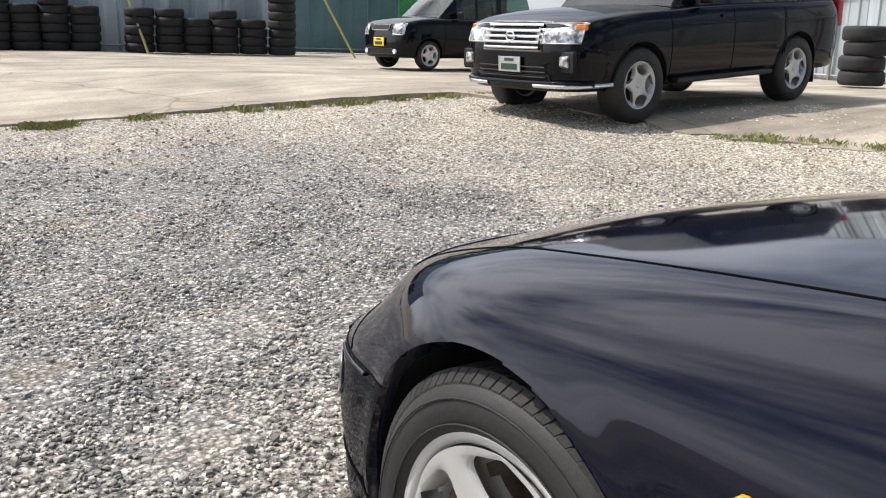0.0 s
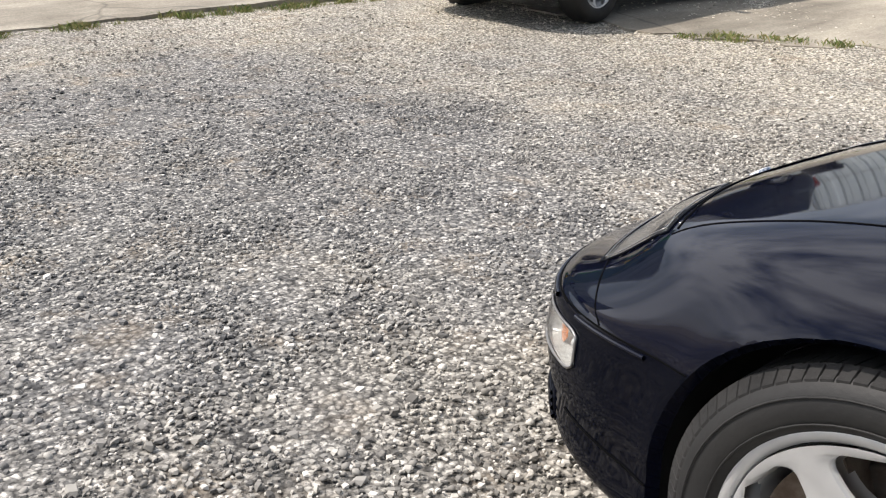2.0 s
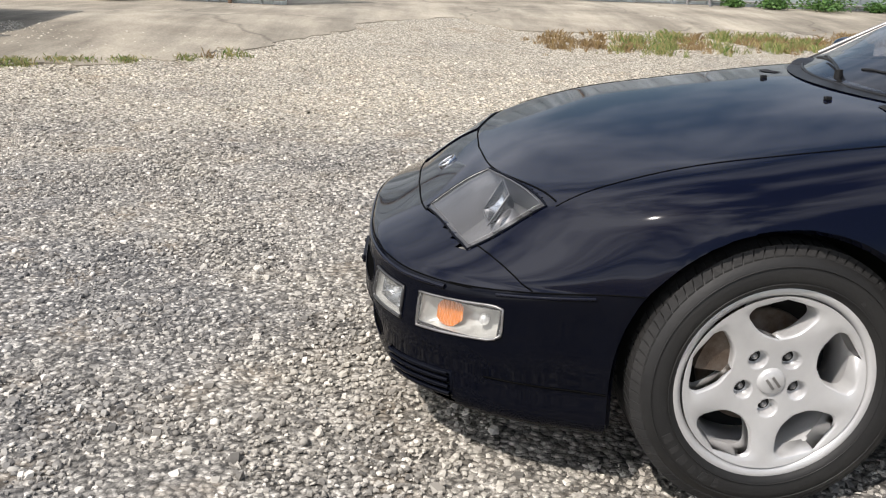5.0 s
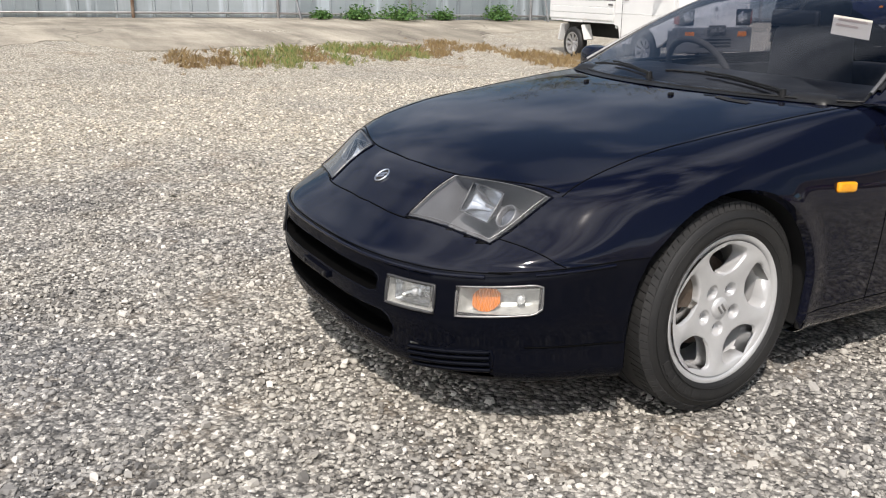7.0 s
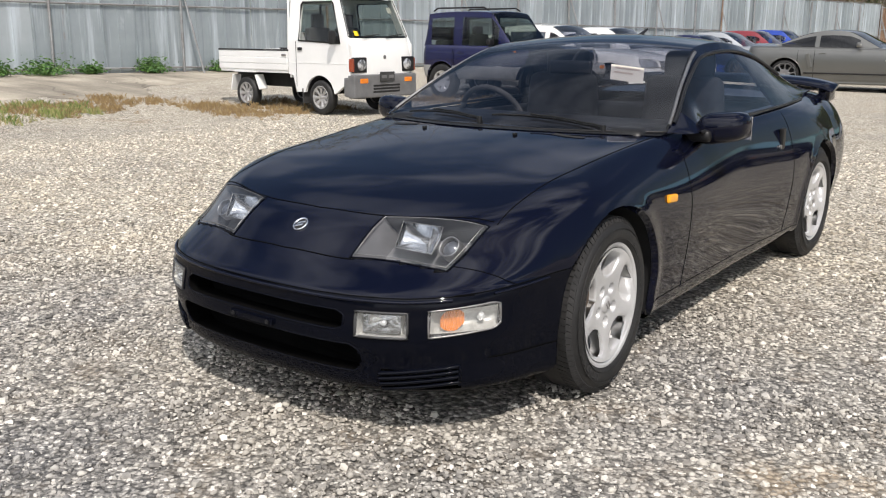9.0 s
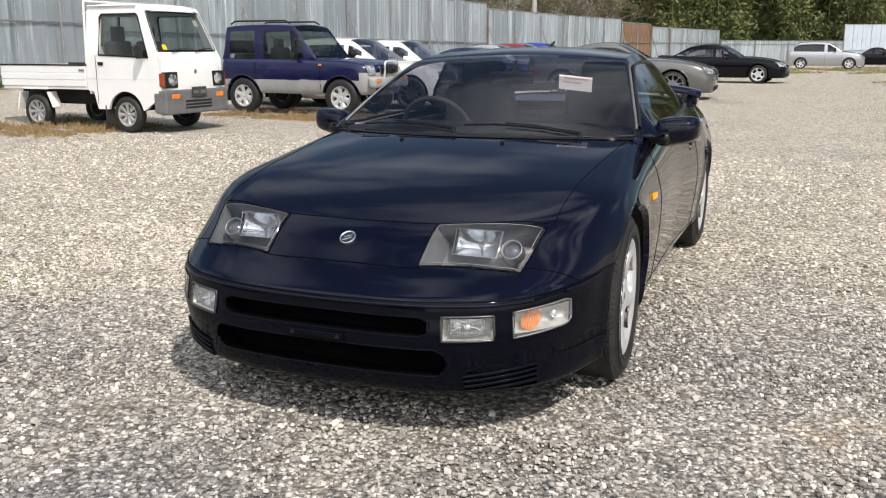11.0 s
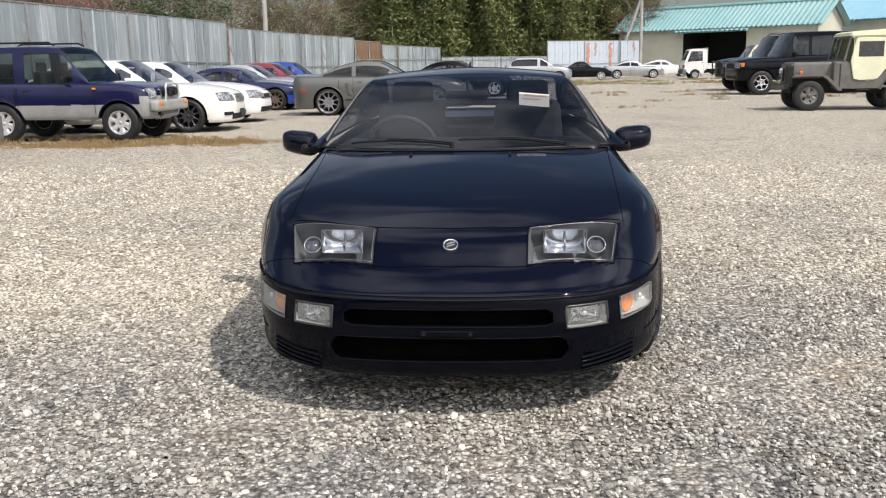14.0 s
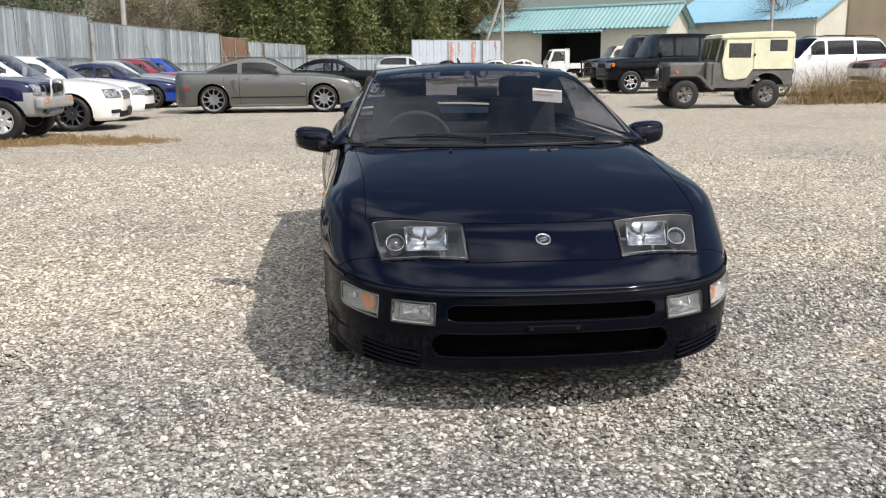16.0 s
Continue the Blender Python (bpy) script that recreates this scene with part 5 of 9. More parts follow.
def settle(car):
    """The tail stands a hand's width nearer the fence than the nose: ease the long lines over."""
    ease = lambda v: -0.028 * (math.sqrt(v * v + 0.04) - 0.2) if v > 0 else 0.0
    for o in car.children_recursive:
        if o.parent is car and o.type == "EMPTY" and o.location.length > 0.1:
            o.location.x += ease(o.location.y)
        elif o.type == "MESH" and (o.parent is car or o.parent.location.length < 0.1):
            co = np.empty(len(o.data.vertices) * 3)
            o.data.vertices.foreach_get("co", co)
            p = co.reshape(-1, 3)
            v = np.maximum(p[:, 1], 0)
            p[:, 0] -= 0.028 * (np.sqrt(v * v + 0.04) - 0.2)
            o.data.vertices.foreach_set("co", p.ravel())
            o.data.update()


settle(build_coupe())

# ---- other vehicles ----
def body_grid(rows, deck, nose_p, tail0, step, per, tail_p=(0.35, 0.6), fr=(0.88, 0.6, 0.3, 0.0, -0.3)):
    """Columns of a car body from its long lines (as in coupe_rows) and the height of its middle."""
    th = np.linspace(0, math.pi / 2, 36)
    ys = np.arange(step, tail0, step)
    ph = np.linspace(0, math.pi / 2, 16)
    e = 2 / nose_p
    ctrl = []
    for nose, tail, w, z in rows:
        x = np.concatenate([w(0) * np.sin(th)**e, w(ys), w(tail0) * np.cos(ph)**tail_p[0]])
        y = np.concatenate([nose * np.cos(th)**e, ys, tail0 + (tail - tail0) * np.sin(ph)**tail_p[1]])
        ctrl.append(np.stack([x, y, z(y)], -1))
    crest = ctrl[-1]
    hz = deck(crest[:, 1])
    for f in fr:
        c = crest.copy()
        c[:, 0] *= f
        c[:, 2] = hz + (crest[:, 2] - hz) * abs(f)**2.4
        ctrl.append(c)
    return bspline(np.stack([ctrl[0], ctrl[0]] + ctrl, 1), per)


def road_wheels(car, wb, track, radius, width, rim, mat, style, wide=1.0, seg=40):
    for hy in (0, wb):
        for s in (1, -1):
            wheel_alloy("wheel", car, (s * track / 2, hy, radius), s, radius, width, rim, mat, 20.0, wide, style, False, seg)


def vehicle(name, m, label, category, paint_mat, L=4.6, W=1.75, H=1.45, fo=0.85, wb=2.65, sill=0.19, radius=0.32, rim=0.22, tyre=0.21, spokes=5, wheel_mat=None,
            nose_z=0.62, hood_z=0.92, cowl=0.75, belt=0.93, screen_top=1.35, roof_end=2.5, glass_end=3.1, deck_z=0.98, nose_p=3.2, tumble=0.80, lower=None, lower_z=0.0,
            pillars=(1.55,), lamps=(0.55, 0.16), lamp_z=0.66, grille=(0.5, 0.10, 0.6), grille_mat=None, glass=None, plate=None, lamp_kind=True, rails=False, side_glass=(0.12, 0.0), wide=1.0, hood_bulge=0.03, wagon=False, bumper_mat=None, group="", fine=False, far=False, pw=0.045):
    """A parked road vehicle: body shell, glazed cabin, wheels, lamps, grille, mirrors. The front axle stands over its origin, nose to -y."""
    car = thing(name, m, label, category, group)
    tail = L - fo
    hw = W / 2
    gl = glass or GLASS
    knot = steady if wagon else knots
    crest_z = knot((-fo, nose_z), (-fo * 0.5, nose_z + (hood_z - nose_z) * 0.55), (0.0, nose_z + (hood_z - nose_z) * 0.82), (cowl, hood_z - 0.015), (cowl + 0.5, belt), (glass_end, belt + 0.02), (tail, min(deck_z, belt + 0.03)))
    mid = knot((-fo, nose_z), (-fo * 0.5, nose_z + (hood_z - nose_z) * 0.6 + hood_bulge * 0.6), (0.0, nose_z + (hood_z - nose_z) * 0.86 + hood_bulge), (cowl, hood_z + hood_bulge), (cowl + 0.5, belt), (glass_end, max(belt, deck_z - 0.02)), (tail, deck_z))
    rows = []
    for t, kw, kn in ((0.0, 0.90, 0.93), (0.06, 0.955, 0.975), (0.30, 0.985, 1.0), (0.55, 1.0, 1.0), (0.78, 0.99, 0.985), (0.94, 0.955, 0.955), (1.0, 0.90, 0.90)):
        zs = (lambda t: (lambda y: sill + t * (crest_z(y) - sill)))(t)
        w = knots((-0.5, hw * kw), (0, hw * kw), (wb * 0.5, hw * kw * 0.985), (wb, hw * kw), (tail, hw * kw * 0.97))
        rows.append((-fo * kn, tail - (1 - kn) * 0.5, w, zs))
    S = body_grid(rows, mid, nose_p, min(wb + 0.42, tail - 0.3), 0.022 if fine else 0.06 if far else 0.035, 8 if fine else 3 if far else 5)
    N = grid_normals(S, (0, 0, 0.5), -fo * 0.4, wb)
    nc, nr = S.shape[:2]
    V, Nn = S.reshape(-1, 3).copy(), N.reshape(-1, 3)
    arch = radius + 0.055
    for hy in (0, wb):
        dy, dz = V[:, 1] - hy, V[:, 2] - radius
        low = dz < 0
        rad = np.where(low, np.abs(dy), np.hypot(dy, dz))
        near = (np.abs(rad - arch) < (0.0125 if fine else 0.032 if far else 0.019)) & (V[:, 0] > hw * 0.6)
        k = arch / np.maximum(rad, 1e-6)
        V[near, 1] = (hy + dy * k)[near]
        V[near & ~low, 2] = (radius + dz * k)[near & ~low]
    for edge in (lower_z if lower else -1.0, nose_z - 0.12):
        near = np.abs(V[:, 2] - edge) < (0.007 if fine else 0.014)
        V[near, 2] = edge
    i, j = np.meshgrid(np.arange(nc - 1), np.arange(nr - 1), indexing="ij")
    a = (i * nr + j).ravel()
    F = wind(V, np.stack([a, a + 1, a + nr + 1, a + nr], 1), Nn)
    C = V[F].mean(1)
    x, y, z = C.T
    keep = np.linalg.norm(np.cross(V[F[:, 2]] - V[F[:, 0]], V[F[:, 3]] - V[F[:, 1]]), axis=1) > 1e-9
    for hy in (0, wb):
        rad = np.where(z < radius, np.abs(y - hy), np.hypot(y - hy, z - radius))
        keep &= ~((rad < arch - 0.002) & (x > hw * 0.6) & (z < belt - 0.06))
    keep &= ~((y > cowl + 0.12) & (y < glass_end - 0.1) & (x < hw * 0.80) & (z > belt - 0.15))
    tree = BVHTree.FromPolygons([tuple(p) for p in V.tolist()], F.tolist())
    Vb, Fb, Nb = both_sides(V, F, Nn)
    two = lambda q: np.concatenate([q & keep, q & keep])
    hood = (z > nose_z + 0.02) & (x < hw * 0.78) & (y < cowl + 0.2) & (y > -fo * 0.93)
    skirt = (z < lower_z) if lower else np.zeros(len(z), bool)
    bump = (y < -arch - 0.004) & (z < nose_z - 0.12) & ~hood
    doors = (y > arch + 0.02) & (y < wb - arch * 0.75) & ~hood & ~skirt
    rest = ~(hood | skirt | bump | doors)
    ahead = rest & (y < wb * 0.5)
    body = split_mesh("body", Vb, Fb, Nb, two(rest & ~ahead), paint_mat, car)
    split_mesh("hood", Vb, Fb, Nb, two(hood & ~skirt), paint_mat, car)
    bumper = split_mesh("front_bumper", Vb, Fb, Nb, two(bump & ~skirt), bumper_mat or paint_mat, car)
    if lower:
        split_mesh("lower_body", Vb, Fb, Nb, two(skirt & ~hood), lower, car)
    for s in (1, -1):
        Vs, Ns, Fs = (V, Nn, F) if s > 0 else (V * (-1, 1, 1), Nn * (-1, 1, 1), F[:, ::-1])
        split_mesh("door", Vs, Fs, Ns, doors & keep, paint_mat, car)
        if (ahead & keep).any():
            split_mesh("front_wing", Vs, Fs, Ns, ahead & keep, paint_mat, car)

    def side(py, pz):
        h = tree.ray_cast(Vector((3, py, pz)), Vector((-1, 0, 0)))
        return h[0] or tree.find_nearest(Vector((hw, py, pz)))[0]

    def front(px, pz):
        h = tree.ray_cast(Vector((abs(px), -4, pz)), Vector((0, 1, 0)))
        p = h[0] or tree.find_nearest(Vector((abs(px), -fo, pz)))[0]
        return Vector((math.copysign(p.x, px) if px else 0.0, p.y, p.z))

    def face_patch(pname, x0, x1, z0, z1, mat, parent, lift=0.012, nu=8, rim_mat=None):
        P, Q = [], []
        for u in range(nu + 1):
            for v in range(4):
                p = front(x0 + (x1 - x0) * u / nu, z0 + (z1 - z0) * v / 3)
                P.append(p + Vector((math.copysign(0.3, p.x) if p.x else 0, -1, 0)).normalized() * lift)
        for u in range(nu):
            for v in range(3):
                k = u * 4 + v
                Q.append((k, k + 4, k + 5, k + 1) if x1 > x0 else (k, k + 1, k + 5, k + 4))
        ob = mesh_ob(pname, P, Q, mat, parent)
        L = [P[u * 4] for u in range(nu + 1)] + [P[nu * 4 + v] for v in (1, 2)] + [P[u * 4 + 3] for u in range(nu, -1, -1)] + [P[v] for v in (2, 1)]
        tube(pname + "_edge", L, 0.009, rim_mat or BLACK_PLASTIC, ob, True)
        return ob
    for s in (1, -1):
        # door cuts
        for py in (arch + 0.03,) + tuple(p + 0.02 for p in pillars) + (wb - arch * 0.7,):
            pts = [Vector((s * p.x, p.y, p.z)) for p in (side(py, zz) for zz in np.linspace(sill + 0.08, belt - 0.06, 10))]
            tube("door_gap", pts, 0.005, SEAM, body)
        # arches
        for hy in (0, wb):
            ring = [side(hy + arch * math.cos(t), max(radius + arch * math.sin(t), sill)) for t in np.linspace(-0.2, math.pi + 0.2, 26)]
            tube("arch_lip", [Vector((s * (p.x - 0.004), p.y, p.z)) for p in ring], 0.013, (lower if lower and lower_z > radius * 2 else paint_mat), body)
            n = len(ring)
            Vv = [(s * (p.x - 0.004), p.y, p.z) for p in ring] + [(s * hw * 0.55, hy + (p.y - hy), p.z) for p in ring] + [(s * hw * 0.55, hy, sill)]
            mesh_ob("wheel_well", Vv, [(k, k + 1, n + k + 1, n + k) for k in range(n - 1)] + [(n + k, n + k + 1, 2 * n) for k in range(n - 1)], DARK, body)
        if lamp_kind:
            lw, lh = lamps[0] * hw, lamps[1]
            face_patch("headlamp", s * (hw * 0.86 - lw), s * hw * 0.86, lamp_z - lh / 2, lamp_z + lh / 2, LAMP_FACE, car, 0.010, rim_mat=STEEL)
        part("door_handle", box_bm((0.03, 0.14, 0.03), (s * (side(pillars[0] - 0.15, belt - 0.12).x + 0.008), pillars[0] - 0.15, belt - 0.12), 0.01), paint_mat, car)
        mr = part("door_mirror", box_bm((0.16, 0.09, 0.11), (s * (hw * 0.88 + 0.10), cowl + 0.42, belt + 0.07), 0.035, 3), paint_mat if not wagon else BLACK_PLASTIC, car, smooth=True)
    gm = face_patch("grille", -grille[0] * hw, grille[0] * hw, grille[2] - grille[1] / 2, grille[2] + grille[1] / 2, grille_mat or DARK, car, 0.008, 10, STEEL)
    face_patch("air_intake", -0.55 * hw, 0.55 * hw, sill + 0.06, sill + 0.16, DARK, bumper, 0.006, 10)
    if plate:
        p = front(0, plate[1])
        pl = part("number_plate", box_bm((0.33, 0.012, 0.155), (0, p.y - 0.03, plate[1]), 0.006), plate[0], car)
        for dz, w in ((0.045, 0.14), (-0.025, 0.24)):
            part("plate_bar", box_bm((w, 0.004, 0.03 if dz > 0 else 0.06), (0, p.y - 0.038, plate[1] + dz), 0.001), worn("plate_ink", (0.02, 0.05, 0.03), None, 9, 0.6), pl)
    part("floor_pan", box_bm((W * 0.78, L * 0.86, 0.06), (0, (tail - fo) / 2, sill + 0.04), 0.02), DARK, car)
    # cabin
    xe = hw * 0.86
    base_y, end_y = cowl, glass_end
    xb = steady((base_y, xe * 0.97), (base_y + 0.4, xe), (end_y, xe * 0.97))
    ztop = H
    xr = steady((base_y, xe * 0.96), (screen_top, xe * tumble), (roof_end, xe * tumble), (end_y, xe * (0.96 if not wagon else 0.88)))
    zr = steady((base_y, hood_z), (base_y + (screen_top - base_y) * 0.5, hood_z + (ztop - 0.05 - hood_z) * 0.53), (screen_top, ztop - 0.055), ((screen_top + roof_end) / 2, ztop - 0.03), (roof_end, ztop - 0.065), (end_y, belt + (0.06 if not wagon else 0.10)))
    zc = steady((base_y, hood_z + 0.03), (base_y + (screen_top - base_y) * 0.5, hood_z + 0.03 + (ztop - 0.03 - hood_z) * 0.54), (screen_top, ztop - 0.025), ((screen_top + roof_end) / 2, ztop), (roof_end, ztop - 0.035), (end_y, deck_z + 0.02))
    ys = np.unique(np.round(np.concatenate([np.linspace(base_y, screen_top, 10 if far else 22), np.linspace(screen_top, roof_end, 10 if far else 22), np.linspace(roof_end, end_y, 8 if far else 18)]), 4))
    B = np.stack([xb(ys), ys, np.minimum(np.interp(ys, (base_y, base_y + 0.4), (hood_z - 0.02, belt - 0.01)), 9)], -1)
    R = np.stack([xr(ys), ys, np.maximum(zr(ys), B[:, 2] + 0.004)], -1)
    M = (B + R) / 2
    M[:, 0] += 0.02
    Z = np.maximum(zc(ys), R[:, 2])
    ctrl = [B, B, B, M, R, R]
    for f in (0.94, 0.7, 0.35, 0.0, -0.35):
        t = R.copy()
        t[:, 0] *= f
        t[:, 2] = Z + (R[:, 2] - Z) * abs(f)**2
        ctrl.append(t)
    per = 3 if far else 4
    S = bspline(np.stack(ctrl, 1), per)
    N = grid_normals(S, (0, 0, belt - 0.1), screen_top, roof_end)
    nc, nr = S.shape[:2]
    V, Nn = S.reshape(-1, 3), N.reshape(-1, 3)
    i, j = np.meshgrid(np.arange(nc - 1), np.arange(nr - 1), indexing="ij")
    a = (i * nr + j).ravel()
    F = wind(V, np.stack([a, a + 1, a + nr + 1, a + nr], 1), Nn)
    C = V[F].mean(1)
    y, jj = C[:, 1], (j.ravel() + 0.5) / per
    screen = (jj > 3.2) & (y < screen_top - 0.02)
    back = (jj > 3.2) & (y > roof_end + 0.03) & (y < end_y - 0.05)
    sg = (jj > 0.45) & (jj < (2.75 if wagon else 2.4)) & (y > base_y + 0.30 + side_glass[0]) & (y < end_y - 0.10 - side_glass[1])
    for p in pillars:
        sg &= np.abs(y - p - 0.02) > pw
    roof = ~(screen | back | sg)
    Vb, Fb, Nb = both_sides(V, F, Nn)
    two = lambda q: np.concatenate([q, q])
    split_mesh("roof", Vb, Fb, Nb, two(roof), paint_mat, car)
    split_mesh("windscreen", Vb, Fb, Nb, two(screen), gl, car)
    split_mesh("rear_glass", Vb, Fb, Nb, two(back), gl, car)
    for s in (1, -1):
        Vs, Ns, Fs = (V, Nn, F) if s > 0 else (V * (-1, 1, 1), Nn * (-1, 1, 1), F[:, ::-1])
        split_mesh("side_glass", Vs, Fs, Ns, sg, gl, car)
        if rails:
            r = tube("roof_rail", [(s * xe * tumble * 0.9, yy, ztop + (0.045 if 0.06 < t < 0.94 else -0.01)) for t, yy in zip(np.linspace(0, 1, 14), np.linspace(screen_top + 0.1, roof_end - 0.05, 14))], 0.017, BLACK_PLASTIC, car)
        part("wiper", rod_bm((s * 0.1 - 0.2, base_y + 0.10, hood_z + 0.09), (s * 0.1 + 0.3, base_y + 0.13, hood_z + 0.10), 0.008), BLACK_PLASTIC, car)
        st = new("seat")
        st.parent = car
        part("seat_back", box_bm((0.48, 0.16, 0.6), (s * 0.36, screen_top + 0.45, belt - 0.08), 0.06, 2), CLOTH, st)
        part("headrest", box_bm((0.25, 0.1, 0.16), (s * 0.36, screen_top + 0.48, belt + 0.29), 0.04, 2), CLOTH, st)
    part("dashboard", box_bm((W * 0.74, 0.35, 0.2), (0, base_y + 0.32, hood_z - 0.08), 0.05), BLACK_PLASTIC, car)
    part("rear_seat", box_bm((W * 0.68, 0.2, 0.5), (0, roof_end - 0.15, belt - 0.15), 0.06), CLOTH, car)
    road_wheels(car, wb, W - tyre - 0.02, radius, tyre, rim, wheel_mat or ALLOY, spokes, wide, 24 if far else 48 if fine else 32)
    return car, front, side, body, bumper


def place(px, py, rz, dz=0.0, pitch=0.0):
    return pose(px, py, float(ground_z(px, py)) + dz, pitch, 0, rz)


ALLOY_GREY = worn("grey_alloy", (0.34, 0.34, 0.35), (0.22, 0.22, 0.23), 5, 0.32, 0.08, metal=0.7)
TRUCK_RIM = worn("truck_rim", (0.46, 0.46, 0.45), (0.33, 0.32, 0.31), 8, 0.4, 0.1, metal=0.4)
PALE_GLASS = tinted_glass("pale_glass", (0.72, 0.76, 0.74))
WHITE_PAINT = paint("white_paint", (0.78, 0.78, 0.76), 0.3, dust=0.1)
PEARL_PAINT = paint("pearl_paint", (0.80, 0.79, 0.74), 0.28, dust=0.1)
NAVY_PAINT = paint("navy_paint", (0.0045, 0.0058, 0.0480), 0.25, 0.1, dust=0.01)
SILVER_PAINT = paint("silver_paint", (0.45, 0.46, 0.47), 0.32, 0.7)
GREY_PAINT = paint("grey_paint", (0.145, 0.145, 0.135), 0.32, 0.6)
BLUE_PAINT = paint("blue_paint", (0.01, 0.05, 0.35), 0.25, 0.1)
DEEP_PAINT = paint("deep_paint", (0.008, 0.014, 0.06), 0.25, 0.2, dust=0.01)
RED_PAINT = paint("red_paint", (0.22, 0.02, 0.03), 0.3, 0.1)
SOOT_PAINT = paint("soot_paint", (0.003, 0.0036, 0.006), 0.3, 0.0, dust=0.006, coat=0.75)
LOWER_GREY = worn("lower_grey", (0.34, 0.34, 0.33), (0.28, 0.28, 0.27), 4, 0.45, 0.1)
BUMPER_GREY = worn("bumper_grey", (0.15, 0.15, 0.15), (0.11, 0.11, 0.11), 6, 0.6, 0.1)
YELLOW_PLATE = worn("yellow_plate", (0.85, 0.62, 0.02), (0.75, 0.52, 0.02), 20, 0.4)
WHITE_PLATE = worn("white_plate", (0.42, 0.43, 0.42), (0.3, 0.31, 0.3), 20, 0.4)
DARK_PLATE = worn("dark_plate", (0.05, 0.05, 0.05), (0.03, 0.03, 0.03), 20, 0.5)
CREAM_CANVAS = worn("cream_canvas", (0.76, 0.76, 0.56), (0.66, 0.65, 0.46), 3.5, 0.85, 0.06, bump=0.25, bump_scale=7)
RED_BROWN = ribbed("red_brown_lens", (0.32, 0.05, 0.015), 0.2, 60.0, 0)
MARKER_RED = worn("orange_lens", (0.75, 0.16, 0.03), (0.6, 0.1, 0.02), 20, 0.3)
PRIVACY_SHEET = worn("clouded_sheet", (0.07, 0.07, 0.065), (0.035, 0.035, 0.035), 5, 0.25, 0.1)
DULL_RIM = worn("dull_rim", (0.22, 0.21, 0.20), (0.13, 0.12, 0.11), 8, 0.5, 0.1, metal=0.5)


def thing_part(name, parent):
    o = new(name)
    o.parent = parent
    return o


DULL_GREY = worn("dull_grey_paint", (0.15, 0.14, 0.125), (0.10, 0.095, 0.085), 4, 0.55, 0.12)


def big_suv():
    car, front, side, body, bumper = vehicle(
        "off_roader", place(-5.33, -6.66, 93.9, -0.05, 3.3), "large black off-roader with chrome grille, standing half on the slab", "car", SOOT_PAINT,
        fine=True, L=4.95, W=1.97, H=1.87, fo=0.90, wb=2.85, sill=0.36, radius=0.39, rim=0.235, tyre=0.28, spokes=5, wide=1.22, nose_z=0.99, hood_z=1.16, cowl=0.62, belt=1.17,
        screen_top=1.32, roof_end=3.55, glass_end=3.93, deck_z=1.20, nose_p=4.4, tumble=0.84, pillars=(1.55, 2.55), lamps=(0.50, 0.19), lamp_z=0.93, grille=(0.44, 0.28, 0.90),
        grille_mat=DARK, glass=PRIVACY, plate=(WHITE_PLATE, 0.62), wagon=True)
    for k in range(5):
        pts = [front(u, 0.79 + 0.055 * k) + Vector((0, -0.02, 0)) for u in np.linspace(-0.41, 0.41, 12)]
        tube("grille_bar", pts, 0.017, CHROME, car)
    p = front(0, 0.90)
    v, f = lathe([(0.05, 0), (0.062, 0.008), (0.075, 0.0)], 24)
    mesh_ob("badge", [(a[1], p.y - 0.045 - a[0], a[2] * 0.75 + 0.90) for a in v], f, CHROME, car)
    for s in (1, -1):
        part("fog_lamp", box_bm((0.13, 0.05, 0.12), front(s * 0.72, 0.66) + Vector((0, -0.012, 0)), 0.03, 3), LAMP_FACE, car)
        part("turn_lamp", box_bm((0.13, 0.08, 0.07), front(s * 0.80, 0.985) + Vector((s * 0.0, 0.03, 0)), 0.025, 2, rot=(0, 0, s * 35)), AMBER, car)
        tube("bumper_trim", [front(s * u, 0.42) + Vector((0, -0.035, 0)) for u in np.linspace(0.35, 0.93, 12)], 0.028, CHROME, bumper)
        part("side_step", box_bm((0.16, 1.75, 0.06), (s * 0.93, 1.42, 0.40), 0.02, 2), BLACK_PLASTIC, car)
        part("tail_lamp", box_bm((0.10, 0.12, 0.34), (s * 0.845, 3.90, 1.02), 0.03, 2), RED_LENS, car)
        tube("body_crease", [Vector((s * (side(yy, 0.98).x + 0.002), yy, 0.98)) for yy in np.linspace(0.5, 3.7, 24)], 0.010, SOOT_PAINT, body)
        part("lamp_pod", box_bm((0.26, 0.05, 0.22), front(s * 0.72, 0.655) + Vector((0, 0.012, 0)), 0.04, 3), DARK, bumper)
        part("mud_flap", box_bm((0.24, 0.02, 0.25), (s * 0.82, 3.30, 0.32), 0.005), BLACK_PLASTIC, car)
    for k in range(3):
        tube("intake_bar", [front(u, 0.50 + 0.05 * k) + Vector((0, -0.016, 0)) for u in np.linspace(-0.5, 0.5, 12)], 0.010, BLACK_PLASTIC, bumper)
    tube("bumper_lip", [front(u, 0.44) + Vector((0, -0.02, 0)) for u in np.linspace(-0.9, 0.9, 24)], 0.035, SOOT_PAINT, bumper)


